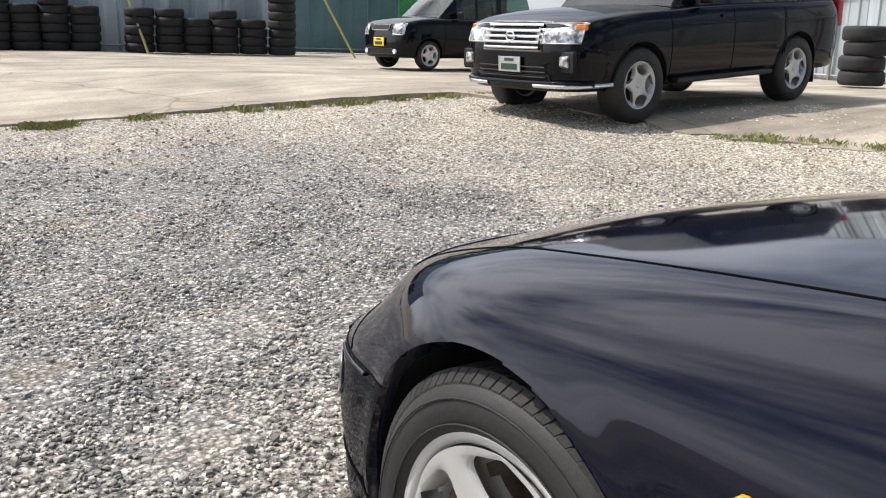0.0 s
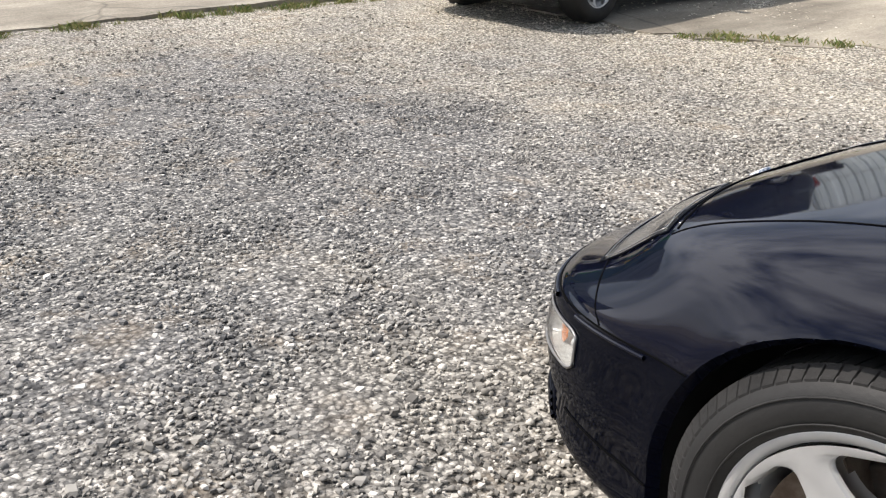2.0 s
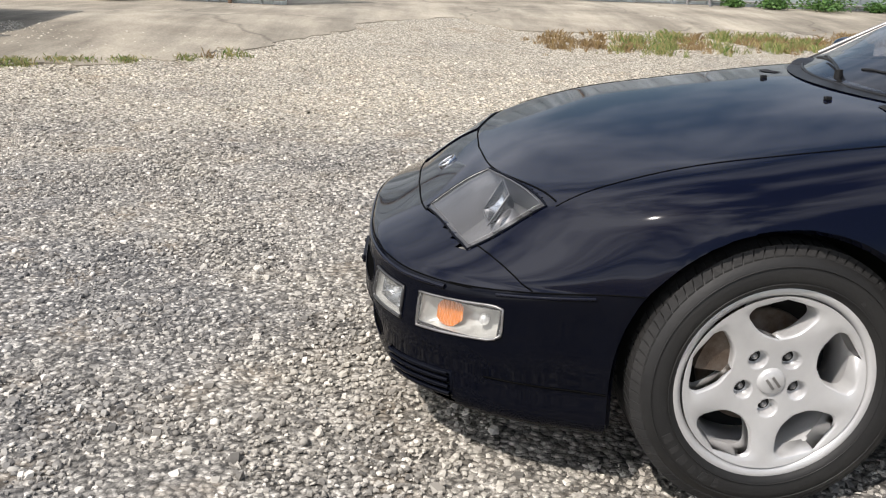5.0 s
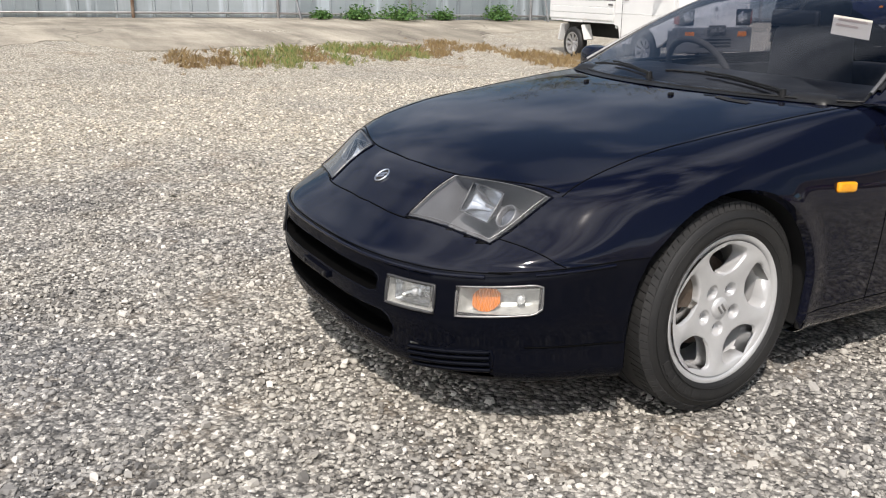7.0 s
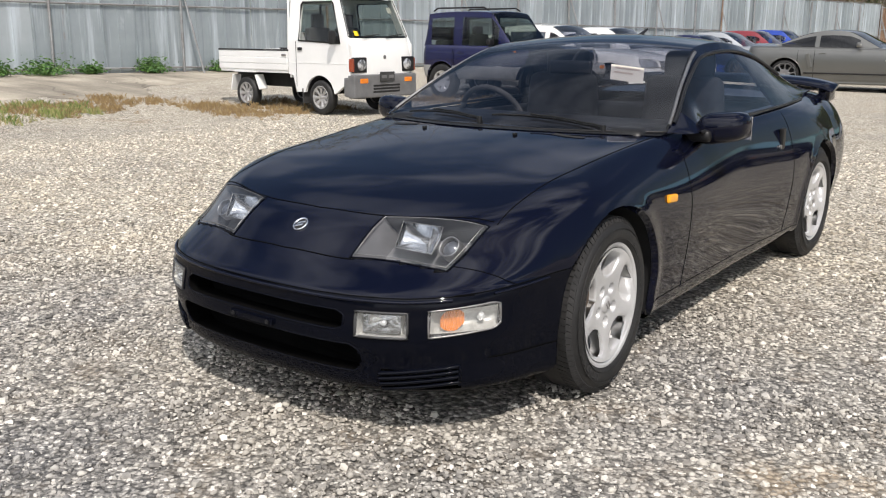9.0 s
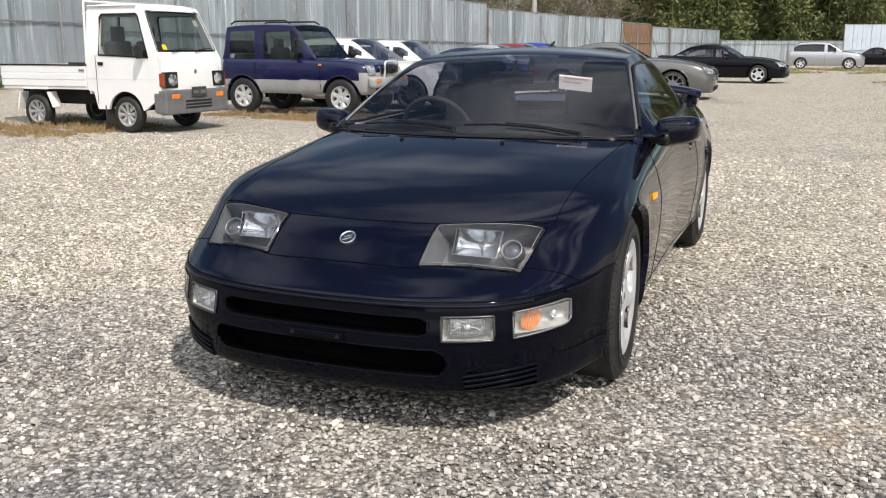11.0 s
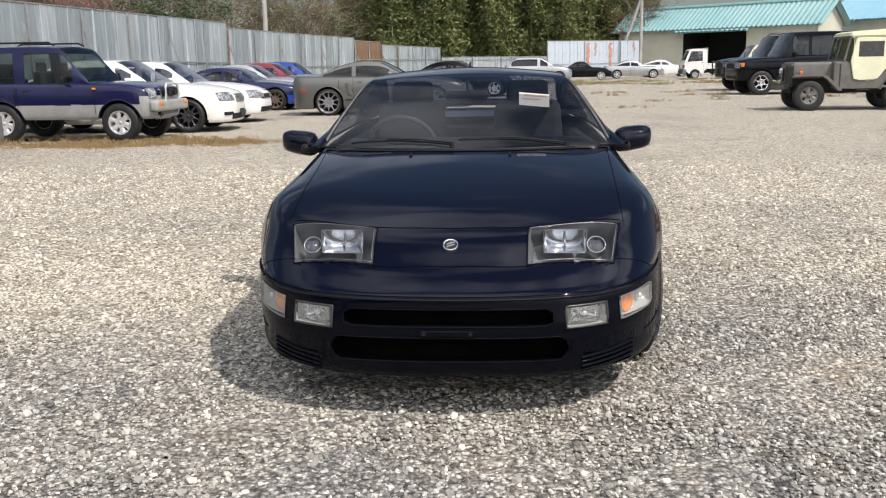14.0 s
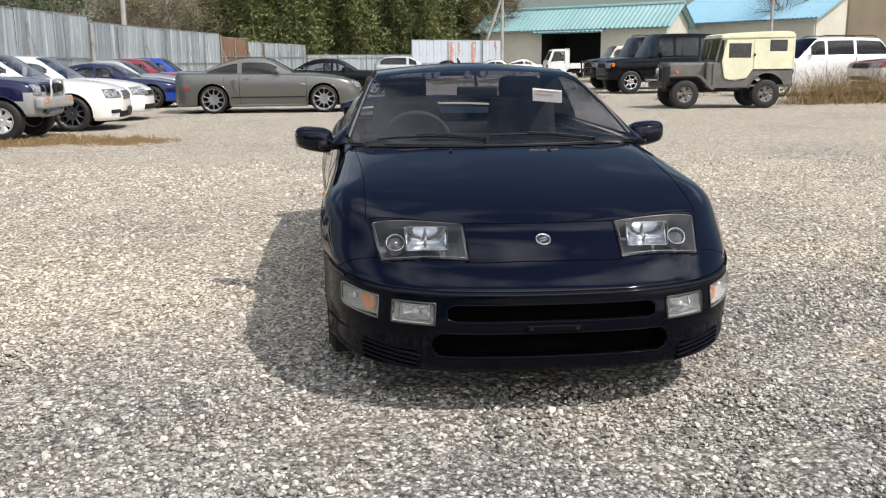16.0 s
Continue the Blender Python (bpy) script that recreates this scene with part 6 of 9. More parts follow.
def kei_van():
    car, front, side, body, bumper = vehicle(
        "kei_van", place(-7.74, -14.05, 94.5, 0.03), "small black van with yellow number plate, parked on the slab", "car", SOOT_PAINT,
        fine=True, L=3.39, W=1.47, H=1.62, fo=0.62, wb=2.34, sill=0.22, radius=0.27, rim=0.185, tyre=0.16, spokes=5, nose_z=0.80, hood_z=0.96, cowl=0.28, belt=0.95,
        screen_top=1.02, roof_end=2.45, glass_end=2.72, deck_z=0.99, nose_p=4.5, tumble=0.86, pillars=(1.15, 1.75), lamps=(0.34, 0.20), lamp_z=0.73, grille=(0.36, 0.10, 0.76),
        glass=tinted_glass("green_glass", (0.30, 0.42, 0.38)), plate=(YELLOW_PLATE, 0.50), wagon=True)
    for s in (1, -1):
        part("fog_lamp", rod_bm(front(s * 0.45, 0.33), front(s * 0.45, 0.33) + Vector((0, -0.03, 0)), 0.045, segs=14), REFLECTOR, car)


def navy_4x4():
    car, front, side, body, bumper = vehicle(
        "small_off_roader", place(-6.67, 12.25, 87.3), "small navy and grey off-roader with roof rails and bull bar", "car", NAVY_PAINT,
        fine=True, L=3.40, W=1.48, H=1.71, fo=0.60, wb=2.20, sill=0.40, radius=0.345, rim=0.20, tyre=0.20, spokes=6, nose_z=0.92, hood_z=1.04, cowl=0.55, belt=1.04,
        screen_top=1.10, roof_end=2.62, glass_end=2.74, deck_z=1.08, nose_p=6.0, tumble=0.90, pillars=(1.86,), lamps=(0.26, 0.17), lamp_z=0.85, grille=(0.34, 0.19, 0.86),
        glass=CAB_GLASS, lower=LOWER_GREY, lower_z=0.66, rails=True, wagon=True, wide=0.42, pw=0.11, side_glass=(0.02, 0.06), bumper_mat=LOWER_GREY)
    part("bumper_bar", box_bm((1.36, 0.16, 0.20), (0, -0.63, 0.62), 0.06, 3), LOWER_GREY, car, smooth=True)
    bar = [(-0.26, -0.66, 0.62), (-0.27, -0.70, 0.80), (-0.26, -0.69, 0.97), (-0.18, -0.68, 1.0), (0.18, -0.68, 1.0), (0.26, -0.69, 0.97), (0.27, -0.70, 0.80), (0.26, -0.66, 0.62)]
    tube("bull_bar", bar, 0.022, ALLOY, car)
    for s in (1, -1):
        part("driving_lamp", rod_bm((s * 0.13, -0.63, 0.86), (s * 0.13, -0.72, 0.86), 0.075, 0.07, 20), BLACK_PLASTIC, car)
        part("turn_lamp", box_bm((0.16, 0.04, 0.07), (s * 0.52, -0.70, 0.66), 0.01), AMBER, car)
        part("side_repeater", box_bm((0.02, 0.07, 0.035), (s * 0.735, 0.42, 0.94), 0.008), AMBER, car)
        part("mud_flap", box_bm((0.2, 0.02, 0.2), (s * 0.62, 2.58, 0.34), 0.004), BLACK_PLASTIC, car)
    part("skid_guard", box_bm((0.62, 0.2, 0.10), (0, -0.55, 0.45), 0.02, 2, rot=(-25, 0, 0)), STEEL, car)


def cab_x(z):
    """Half width of the truck's cab, drawn in above the door sill."""
    return 0.70 - 0.135 * max(0.0, z - 1.12)


def cab_side(name, pts, s, mat, car, thick=0.045):
    """A pressed panel of the cab's side from its outline (y, z)."""
    n = len(pts)
    V2 = [(s * cab_x(z), y, z) for y, z in pts] + [(s * (cab_x(z) - thick), y, z) for y, z in pts]
    F2 = [tuple(range(n)), tuple(range(2 * n - 1, n - 1, -1))] + [(k, n + k, n + (k + 1) % n, (k + 1) % n) for k in range(n)]
    if s < 0:
        F2 = [f[::-1] for f in F2]
    return mesh_ob(name, V2, F2, mat, car, smooth=False)


def cab_front(name, rows, mat, car, n=20, pull=0.97, drop=0.0):
    """A sheet across the cab's front through rows of (y, z), bent back at the corners."""
    V2, F2 = [], []
    for y, z in rows:
        for k in range(n + 1):
            u = math.sin((k / n - 0.5) * math.pi)
            V2.append((u * cab_x(z) * pull, y + 0.030 * u * u + 0.06 * abs(u)**12, z - drop * u**6))
    for r in range(len(rows) - 1):
        for k in range(n):
            a = r * (n + 1) + k
            F2.append((a, a + 1, a + n + 2, a + n + 1))
    return mesh_ob(name, V2, F2, mat, car)


def kei_truck(m, label):
    """Small cab-over pickup with drop sides. The front axle stands over its origin, nose to -y."""
    car = thing("kei_truck", m, label, "truck")
    road_wheels(car, 1.885, 1.24, 0.27, 0.15, 0.170, TRUCK_RIM, 8, 0.38, 40)
    arch = [(0.345 * math.cos(a), 0.27 + 0.345 * math.sin(a)) for a in np.linspace(0.32, 2.95, 14)]
    ws = [(-0.690, 1.19), (-0.600, 1.39), (-0.505, 1.60), (-0.415, 1.80)]
    cab_front("front_panel", [(-0.765, 0.52), (-0.768, 0.70), (-0.755, 0.92), (-0.725, 1.08), (-0.692, 1.165), (-0.690, 1.19)], WHITE_PAINT, car, pull=1.0)
    glass = cab_front("windscreen", ws, CAB_GLASS, car)
    glass.visible_shadow = False
    cab_front("screen_header", [(-0.425, 1.785), (-0.375, 1.85), (-0.30, 1.885)], WHITE_PAINT, car, pull=1.0, drop=0.04)
    cab_front("roof", [(-0.30, 1.885), (-0.05, 1.915), (0.30, 1.925), (0.60, 1.915), (0.70, 1.88), (0.73, 1.80)], WHITE_PAINT, car, pull=1.03, drop=0.062)
    seal = [Vector((x * (cab_x(z) - 0.03), y + 0.03 * x * x + 0.022, z)) for y, z, x in [(-0.680, 1.205, u / 8) for u in range(-8, 9)] + [(-0.430, 1.775, u / 8) for u in range(8, -9, -1)]]
    tube("screen_seal", seal, 0.014, BLACK_PLASTIC, glass, True)
    for k, (a, b) in enumerate(((-0.42, -0.05), (0.10, 0.47))):
        tube("wiper", [(a, -0.705, 1.185), (a + 0.05, -0.712, 1.22), (b, -0.690, 1.245)], 0.009, BLACK_PLASTIC, glass)
    for s in (1, -1):
        door = cab_side("door", [(-0.70, 0.56), (-0.40, 0.36)] + arch[::-1] + [(0.345, 0.34), (0.55, 0.34), (0.62, 0.60), (0.73, 0.62), (0.73, 1.16), (-0.50, 1.10), (-0.655, 1.16), (-0.70, 1.08)], s, WHITE_PAINT, car)
        cab_side("front_pillar", [(-0.655, 1.16), (-0.50, 1.10), (-0.285, 1.70), (-0.24, 1.74), (-0.24, 1.86), (-0.33, 1.85), (-0.375, 1.80)], s, WHITE_PAINT, car)
        cab_side("rear_pillar", [(0.48, 1.148), (0.73, 1.16), (0.73, 1.86), (0.44, 1.86), (0.44, 1.74), (0.47, 1.70)], s, WHITE_PAINT, car)
        cab_side("roof_rail", [(-0.24, 1.74), (0.44, 1.74), (0.44, 1.87), (-0.24, 1.87)], s, WHITE_PAINT, car)
        pane = [(-0.49, 1.11), (0.475, 1.15), (0.465, 1.70), (0.43, 1.74), (-0.24, 1.74), (-0.275, 1.70)]
        win = mesh_ob("door_window", [(s * (cab_x(z) - 0.022), y, z) for y, z in pane], [tuple(range(6))], PALE_GLASS, car, smooth=False)
        win.visible_shadow = False
        tube("window_seal", [(s * (cab_x(z) + 0.001), y, z) for y, z in pane], 0.015, BLACK_PLASTIC, win, True)
        part("window_quarter", box_bm((0.03, 0.13, 0.12), (s * 0.69, -0.40, 1.16), 0.01), BLACK_PLASTIC, win)
        tube("door_gap", [(s * 0.7015, 0.54, z) for z in np.linspace(0.42, 1.14, 8)], 0.004, SEAM, door)
        tube("press_line", [(s * 0.7015, y, 0.80) for y in np.linspace(-0.68, 0.72, 8)], 0.0035, WHITE_PAINT, door)
        well = [(s * x, y, z) for x in (0.665, 0.45) for y, z in arch]
        k = len(arch)
        mesh_ob("wheel_well", well, [(i, i + 1, k + i + 1, k + i) for i in range(k - 1)] + [tuple(range(k, 2 * k))], DARK, car)
        part("headrest", box_bm((0.24, 0.09, 0.24), (s * 0.33, 0.42, 1.45), 0.04, 3), CLOTH, car, smooth=True)
        part("seat_back", box_bm((0.46, 0.14, 0.55), (s * 0.33, 0.42, 1.08), 0.05, 3), CLOTH, car, smooth=True)
        part("mud_flap", box_bm((0.17, 0.02, 0.24), (s * 0.62, 0.40, 0.28), 0.004), DARK_PLATE, car)
    part("rear_wall", box_bm((1.36, 0.04, 0.72), (0, 0.71, 0.92), 0.015), WHITE_PAINT, car)
    part("rear_header", box_bm((1.22, 0.04, 0.16), (0, 0.71, 1.80), 0.015), WHITE_PAINT, car)
    rear = part("rear_window", box_bm((1.18, 0.008, 0.46), (0, 0.715, 1.50), 0.0), PALE_GLASS, car)
    rear.visible_shadow = False
    part("rear_window_bar", box_bm((0.03, 0.03, 0.46), (0, 0.70, 1.50), 0.004), BLACK_PLASTIC, rear)
    part("dashboard", box_bm((1.26, 0.34, 0.20), (0, -0.46, 1.06), 0.05, 3), DARK, car, smooth=True)
    ring = [Vector((-0.33 + 0.18 * math.cos(t), -0.22 + 0.10 * math.sin(t), 1.18 + 0.15 * math.sin(t))) for t in np.linspace(0, 2 * math.pi, 24, endpoint=False)]
    tube("steering_wheel", ring, 0.013, BLACK_PLASTIC, car, True)
    part("cab_floor", box_bm((0.86, 1.40, 0.20), (0, 0.0, 0.46), 0.03), DARK, car)
    tube("roof_gutter", [(0.62, -0.24, 1.865), (0.62, 0.70, 1.865)], 0.012, WHITE_PAINT, car)
    tube("roof_gutter", [(-0.62, -0.24, 1.865), (-0.62, 0.70, 1.865)], 0.012, WHITE_PAINT, car)
    bp = part("bumper_cover", box_bm((1.42, 0.16, 0.36), (0, -0.720, 0.46), 0.035, 3), BUMPER_GREY, car)
    part("bumper_end", box_bm((1.425, 0.14, 0.30), (0, -0.630, 0.45), 0.03, 2), BUMPER_GREY, bp)
    for k in range(3):
        part("bumper_slot", box_bm((0.60, 0.02, 0.030), (0, -0.794, 0.37 + 0.048 * k), 0.004), DARK, bp)
    pl = part("number_plate", box_bm((0.33, 0.014, 0.15), (0, -0.815, 0.60), 0.008), DARK_PLATE, car)
    for s in (1, -1):
        part("plate_slot", box_bm((0.11, 0.006, 0.05), (s * 0.08, -0.823, 0.60), 0.004), BUMPER_GREY, pl)
        lp = part("headlamp", box_bm((0.29, 0.06, 0.235), (s * 0.545, -0.738, 0.785), 0.018, 2), BLACK_PLASTIC, car)
        v, f = lathe([(0.0, 0.012), (0.05, 0.016), (0.078, 0.008), (0.085, 0.0), (0.090, 0.004), (0.092, -0.01)], 28)
        mesh_ob("lamp_glass", [(b + s * 0.515, -0.770 - a, c * 0.95 + 0.785) for a, b, c in v], f, LAMP_FACE, lp)
        part("corner_lamp", box_bm((0.105, 0.09, 0.20), (s * 0.655, -0.722, 0.785), 0.012, 2), RED_BROWN, lp)
        part("bumper_lamp", box_bm((0.17, 0.02, 0.075), (s * 0.50, -0.798, 0.545), 0.010, 2), AMBER, bp)
        mr = part("wing_mirror", box_bm((0.13, 0.06, 0.21), (s * 0.80, -0.42, 1.20), 0.03, 3), BLACK_PLASTIC, car, smooth=True)
        part("mirror_arm", rod_bm((s * 0.68, -0.40, 1.15), (s * 0.79, -0.41, 1.19), 0.012, segs=8), BLACK_PLASTIC, mr)
        part("door_pull", box_bm((0.02, 0.10, 0.05), (s * 0.708, 0.44, 1.02), 0.01), BLACK_PLASTIC, car)
        # drop side
        ds = new("drop_side")
        ds.parent = car
        for k in range(3):
            part("side_board", box_bm((0.03 + 0.012 * (k == 1), 1.82, 0.100), (s * 0.685, 1.675, 0.72 + 0.103 * k), 0.010, 2), WHITE_PAINT, ds)
        part("top_rail", box_bm((0.045, 1.83, 0.028), (s * 0.685, 1.675, 0.995), 0.006), BLACK_PLASTIC, ds)
        part("latch", box_bm((0.02, 0.10, 0.03), (s * 0.71, 0.84, 0.92), 0.006), STEEL, ds)
        part("hinge_bar", box_bm((0.03, 1.80, 0.04), (s * 0.67, 1.675, 0.645), 0.008), WHITE_PAINT, ds)
        part("mud_guard", box_bm((0.17, 0.03, 0.28), (s * 0.62, 1.885 + 0.36, 0.44), 0.006, rot=(14, 0, 0)), WHITE_PAINT, car)
        part("rear_wing", box_bm((0.17, 0.03, 0.26), (s * 0.62, 1.885 - 0.33, 0.46), 0.006, rot=(-24, 0, 0)), WHITE_PAINT, car)
        part("wing_top", box_bm((0.17, 0.56, 0.025), (s * 0.62, 1.885, 0.63), 0.006), WHITE_PAINT, car)
    part("bed_floor", box_bm((1.37, 1.82, 0.05), (0, 1.675, 0.68), 0.01), WHITE_PAINT, car)
    part("tail_gate", box_bm((1.38, 0.04, 0.32), (0, 2.59, 0.83), 0.01), WHITE_PAINT, car)
    part("chassis", box_bm((0.7, 1.9, 0.24), (0, 1.60, 0.50), 0.02), DARK, car)
    part("fuel_tank", box_bm((0.30, 0.42, 0.20), (0.42, 1.24, 0.40), 0.04, 2), DARK, car)
    part("guard_frame", tube_bm([(-0.66, 0.77, 0.95), (-0.62, 0.77, 1.94), (0.62, 0.77, 1.94), (0.66, 0.77, 0.95)], 0.018), WHITE_PAINT, car)
    v, f = lathe([(0.0, 0.006), (0.028, 0.004), (0.032, 0.0)], 20)
    mesh_ob("badge", [(b, -0.762 - a, c + 0.90) for a, b, c in v], f, STEEL, car)
    part("inspection_sticker", box_bm((0.09, 0.004, 0.10), (0.40, -0.475, 1.62), 0.002, rot=(-26, 0, 0)), PAPER, car)
    part("yellow_sticker", box_bm((0.09, 0.004, 0.08), (-0.50, -0.640, 1.26), 0.002, rot=(-26, 0, 0)), YELLOW_PLATE, car)


def tube_bm(pts, r):
    return join_bm([rod_bm(Vector(a), Vector(b), r, segs=8) for a, b in zip(pts, pts[1:])])


def jeep():
    car = thing("jeep", place(7.32, 19.21, -93) @ Matrix.Scale(0.935, 4), "old grey jeep with cream canvas top, parked on gravel", "car")

    def profile(name, pts, x0, x1, mat, parent, bevel=0.012):
        """A side outline (y, z) drawn out from x0 to x1."""
        bm = bmesh.new()
        a = [bm.verts.new((x0, y, z)) for y, z in pts]
        b = [bm.verts.new((x1, y, z)) for y, z in pts]
        n = len(pts)
        bm.faces.new(a)
        bm.faces.new(b[::-1])
        for k in range(n):
            bm.faces.new((a[k], b[k], b[(k + 1) % n], a[(k + 1) % n]))
        bmesh.ops.recalc_face_normals(bm, faces=bm.faces)
        bmesh.ops.bevel(bm, geom=bm.edges[:], offset=bevel, segments=2, affect="EDGES")
        return part(name, bm, mat, parent)
    arc = lambda c, r, h, a0, a1, n=10: [(c + r * math.cos(t), h + r * math.sin(t)) for t in np.linspace(a0, a1, n)]
    # rear tub with cut-away wheel arch; the door opening dips
    tub = [(0.72, 0.55), (0.72, 1.20), (0.95, 1.20), (1.02, 0.86), (1.30, 0.74), (1.62, 0.78), (1.80, 1.02), (2.88, 1.02), (2.88, 0.62), (2.72, 0.62)] + arc(2.2, 0.50, 0.45, 0.2, math.pi - 0.15) + [(1.66, 0.55)]
    for s in (1, -1):
        profile("tub_side", tub, s * 0.75, s * 0.70, DULL_GREY, car)
    part("tub_floor", box_bm((1.42, 2.1, 0.06), (0, 1.80, 0.60), 0.02), DULL_GREY, car)
    part("tub_back", box_bm((1.48, 0.05, 0.42), (0, 2.87, 0.82), 0.02, 2), DULL_GREY, car)
    part("cowl_panel", box_bm((1.44, 0.36, 0.68), (0, 0.74, 0.90), 0.05, 2), DULL_GREY, car)
    hd = part("hood", box_bm((1.12, 1.10, 0.42), (0, 0.14, 1.02), 0.07, 3, taper=(0.93, 1.0)), DULL_GREY, car, smooth=True)
    g = part("grille", box_bm((1.10, 0.06, 0.58), (0, -0.42, 0.90), 0.05, 2), DULL_GREY, car)
    for k in range(7):
        part("grille_slot", box_bm((0.05, 0.02, 0.34), (-0.27 + 0.09 * k, -0.452, 0.90), 0.015), DARK, g)
    part("front_bumper", box_bm((1.54, 0.10, 0.14), (0, -0.58, 0.62), 0.02, 2), BLACK_PLASTIC, car)
    part("jerry_can", box_bm((0.16, 0.20, 0.52), (0.60, -0.50, 0.90), 0.05, 2), BLACK_PLASTIC, car)
    part("chassis", box_bm((0.75, 3.1, 0.16), (0, 1.15, 0.52), 0.02), DARK, car)
    for s in (1, -1):
        part("head_lamp", rod_bm((s * 0.40, -0.43, 1.0), (s * 0.40, -0.50, 1.0), 0.085, 0.08, 20), REFLECTOR, car)
        wing = [(-0.46, 0.84), (-0.40, 0.92), (0.30, 0.92), (0.42, 0.88), (0.78, 0.56), (0.78, 0.50), (0.70, 0.50), (0.37, 0.82), (0.28, 0.865), (-0.38, 0.865)]
        profile("front_wing", wing, s * 0.50, s * 0.775, DULL_GREY, car, 0.01)
        profile("wing_inner", [(-0.40, 0.86), (0.30, 0.86), (0.66, 0.55), (-0.40, 0.62)], s * 0.46, s * 0.50, DARK, car, 0.004)
        part("turn_lamp", box_bm((0.08, 0.08, 0.08), (s * 0.66, -0.22, 0.965), 0.02, 2), MARKER_RED, car)
        tube("rear_arch", [Vector((s * 0.755, y, z)) for y, z in arc(2.2, 0.50, 0.45, 0.15, math.pi - 0.15, 16)], 0.022, DULL_GREY, car)
        part("rear_lamp", box_bm((0.06, 0.05, 0.09), (s * 0.6, 2.92, 0.76), 0.01), RED_LENS, car)
        # canvas door, side and their clear panes
        door = [(0.94, 1.24), (1.03, 0.80), (1.20, 0.76), (1.62, 0.80), (1.80, 1.05), (1.80, 1.82), (1.05, 1.82)]
        cd = profile("canvas_door", door, s * 0.785, s * 0.752, CREAM_CANVAS, car, 0.012)
        cs = profile("canvas_side", [(1.805, 1.04), (2.88, 1.04), (2.91, 1.85), (1.805, 1.83)], s * 0.778, s * 0.745, CREAM_CANVAS, car, 0.012)
        part("door_window", box_bm((0.012, 0.60, 0.38), (s * 0.782, 1.42, 1.535), 0.004), PRIVACY_SHEET, cd)
        part("side_window", box_bm((0.012, 0.47, 0.30), (s * 0.776, 2.46, 1.66), 0.004), PRIVACY_SHEET, cs)
        part("door_latch", box_bm((0.03, 0.05, 0.06), (s * 0.795, 1.82, 1.42), 0.01), BLACK_PLASTIC, cd)
        for yy in (1.0, 1.8, 2.88):
            part("canvas_seam", rod_bm((s * 0.786, yy, 1.10), (s * 0.775, yy, 1.82), 0.009, segs=6), CREAM_CANVAS, cs)
        part("step_plate", box_bm((0.10, 0.34, 0.03), (s * 0.78, 1.30, 0.52), 0.01), BLACK_PLASTIC, car)
    # the screen leans back a little; frame bars round a pane
    ws = thing_part("windscreen", car)
    for a, b in (((-0.70, 0.80, 1.24), (-0.68, 0.95, 1.86)), ((0.70, 0.80, 1.24), (0.68, 0.95, 1.86)), ((-0.70, 0.80, 1.25), (0.70, 0.80, 1.25)), ((-0.68, 0.95, 1.86), (0.68, 0.95, 1.86)), ((0, 0.80, 1.25), (0, 0.95, 1.86))):
        part("frame_bar", rod_bm(Vector(a), Vector(b), 0.032, segs=8), DULL_GREY, ws)
    mesh_ob("screen_pane", [(-0.68, 0.81, 1.27), (0.68, 0.81, 1.27), (0.66, 0.945, 1.84), (-0.66, 0.945, 1.84)], [(0, 1, 2, 3)], CAB_GLASS, ws)
    roof = [(0.90, 1.82), (0.90, 1.93), (1.05, 1.98), (1.8, 2.02), (2.7, 2.04), (2.92, 2.00), (2.94, 1.84), (2.3, 1.83)]
    profile("canvas_roof", roof, -0.77, 0.77, CREAM_CANVAS, car, 0.045)
    part("canvas_back", box_bm((1.50, 0.04, 0.85), (0, 2.90, 1.44), 0.015), CREAM_CANVAS, car)
    v, f = lathe([(0.10, -0.08), (0.20, -0.09), (0.34, -0.08), (0.38, -0.03), (0.38, 0.03), (0.34, 0.08), (0.2, 0.09), (0.1, 0.08)], 32)
    mesh_ob("spare_wheel", [(y, 3.02 + x, 1.10 + z) for x, y, z in v], f, RUBBER, car)
    for k, hy in enumerate((0, 2.2)):
        for s in (1, -1):
            w = wheel_alloy("wheel", car, (s * 0.63, hy, 0.385), s, 0.385, 0.20, 0.205, DULL_RIM, 20.0, 0.28, 5, False, 40)
            v, f = lathe([(0.0, 0.105), (0.045, 0.102), (0.055, 0.09), (0.06, 0.05)], 20)
            mesh_ob("hub", v, f, BRAKE, w)


kei_truck(place(-8.11, 8.19, 87.3), "white kei truck with drop-side bed and grey bumper")
navy_4x4()
big_suv()
kei_van()
jeep()
ROW = "cars parked along the fence"
sedan, s_front, s_side, s_body, s_bumper = vehicle("sedan", place(-6.27, 14.5, 93), "white saloon with dark multi-spoke wheels, parked by the fence", "car", PEARL_PAINT, fine=True, L=4.88, W=1.85, H=1.47, fo=0.85, wb=2.87, radius=0.335, rim=0.25, spokes=10, wheel_mat=ALLOY_DARK,
        nose_z=0.72, hood_z=0.95, cowl=0.72, belt=0.97, screen_top=1.45, roof_end=2.55, glass_end=3.25, deck_z=1.05, pillars=(1.5, 2.4), lamps=(0.42, 0.15), lamp_z=0.70, grille=(0.30, 0.15, 0.66), grille_mat=STEEL, plate=(DARK_PLATE, 0.36), wide=1.1, group=ROW)
for k in range(4):
    tube("grille_bar", [s_front(u, 0.605 + 0.037 * k) + Vector((0, -0.012, 0)) for u in np.linspace(-0.27, 0.27, 8)], 0.008, CHROME, sedan)
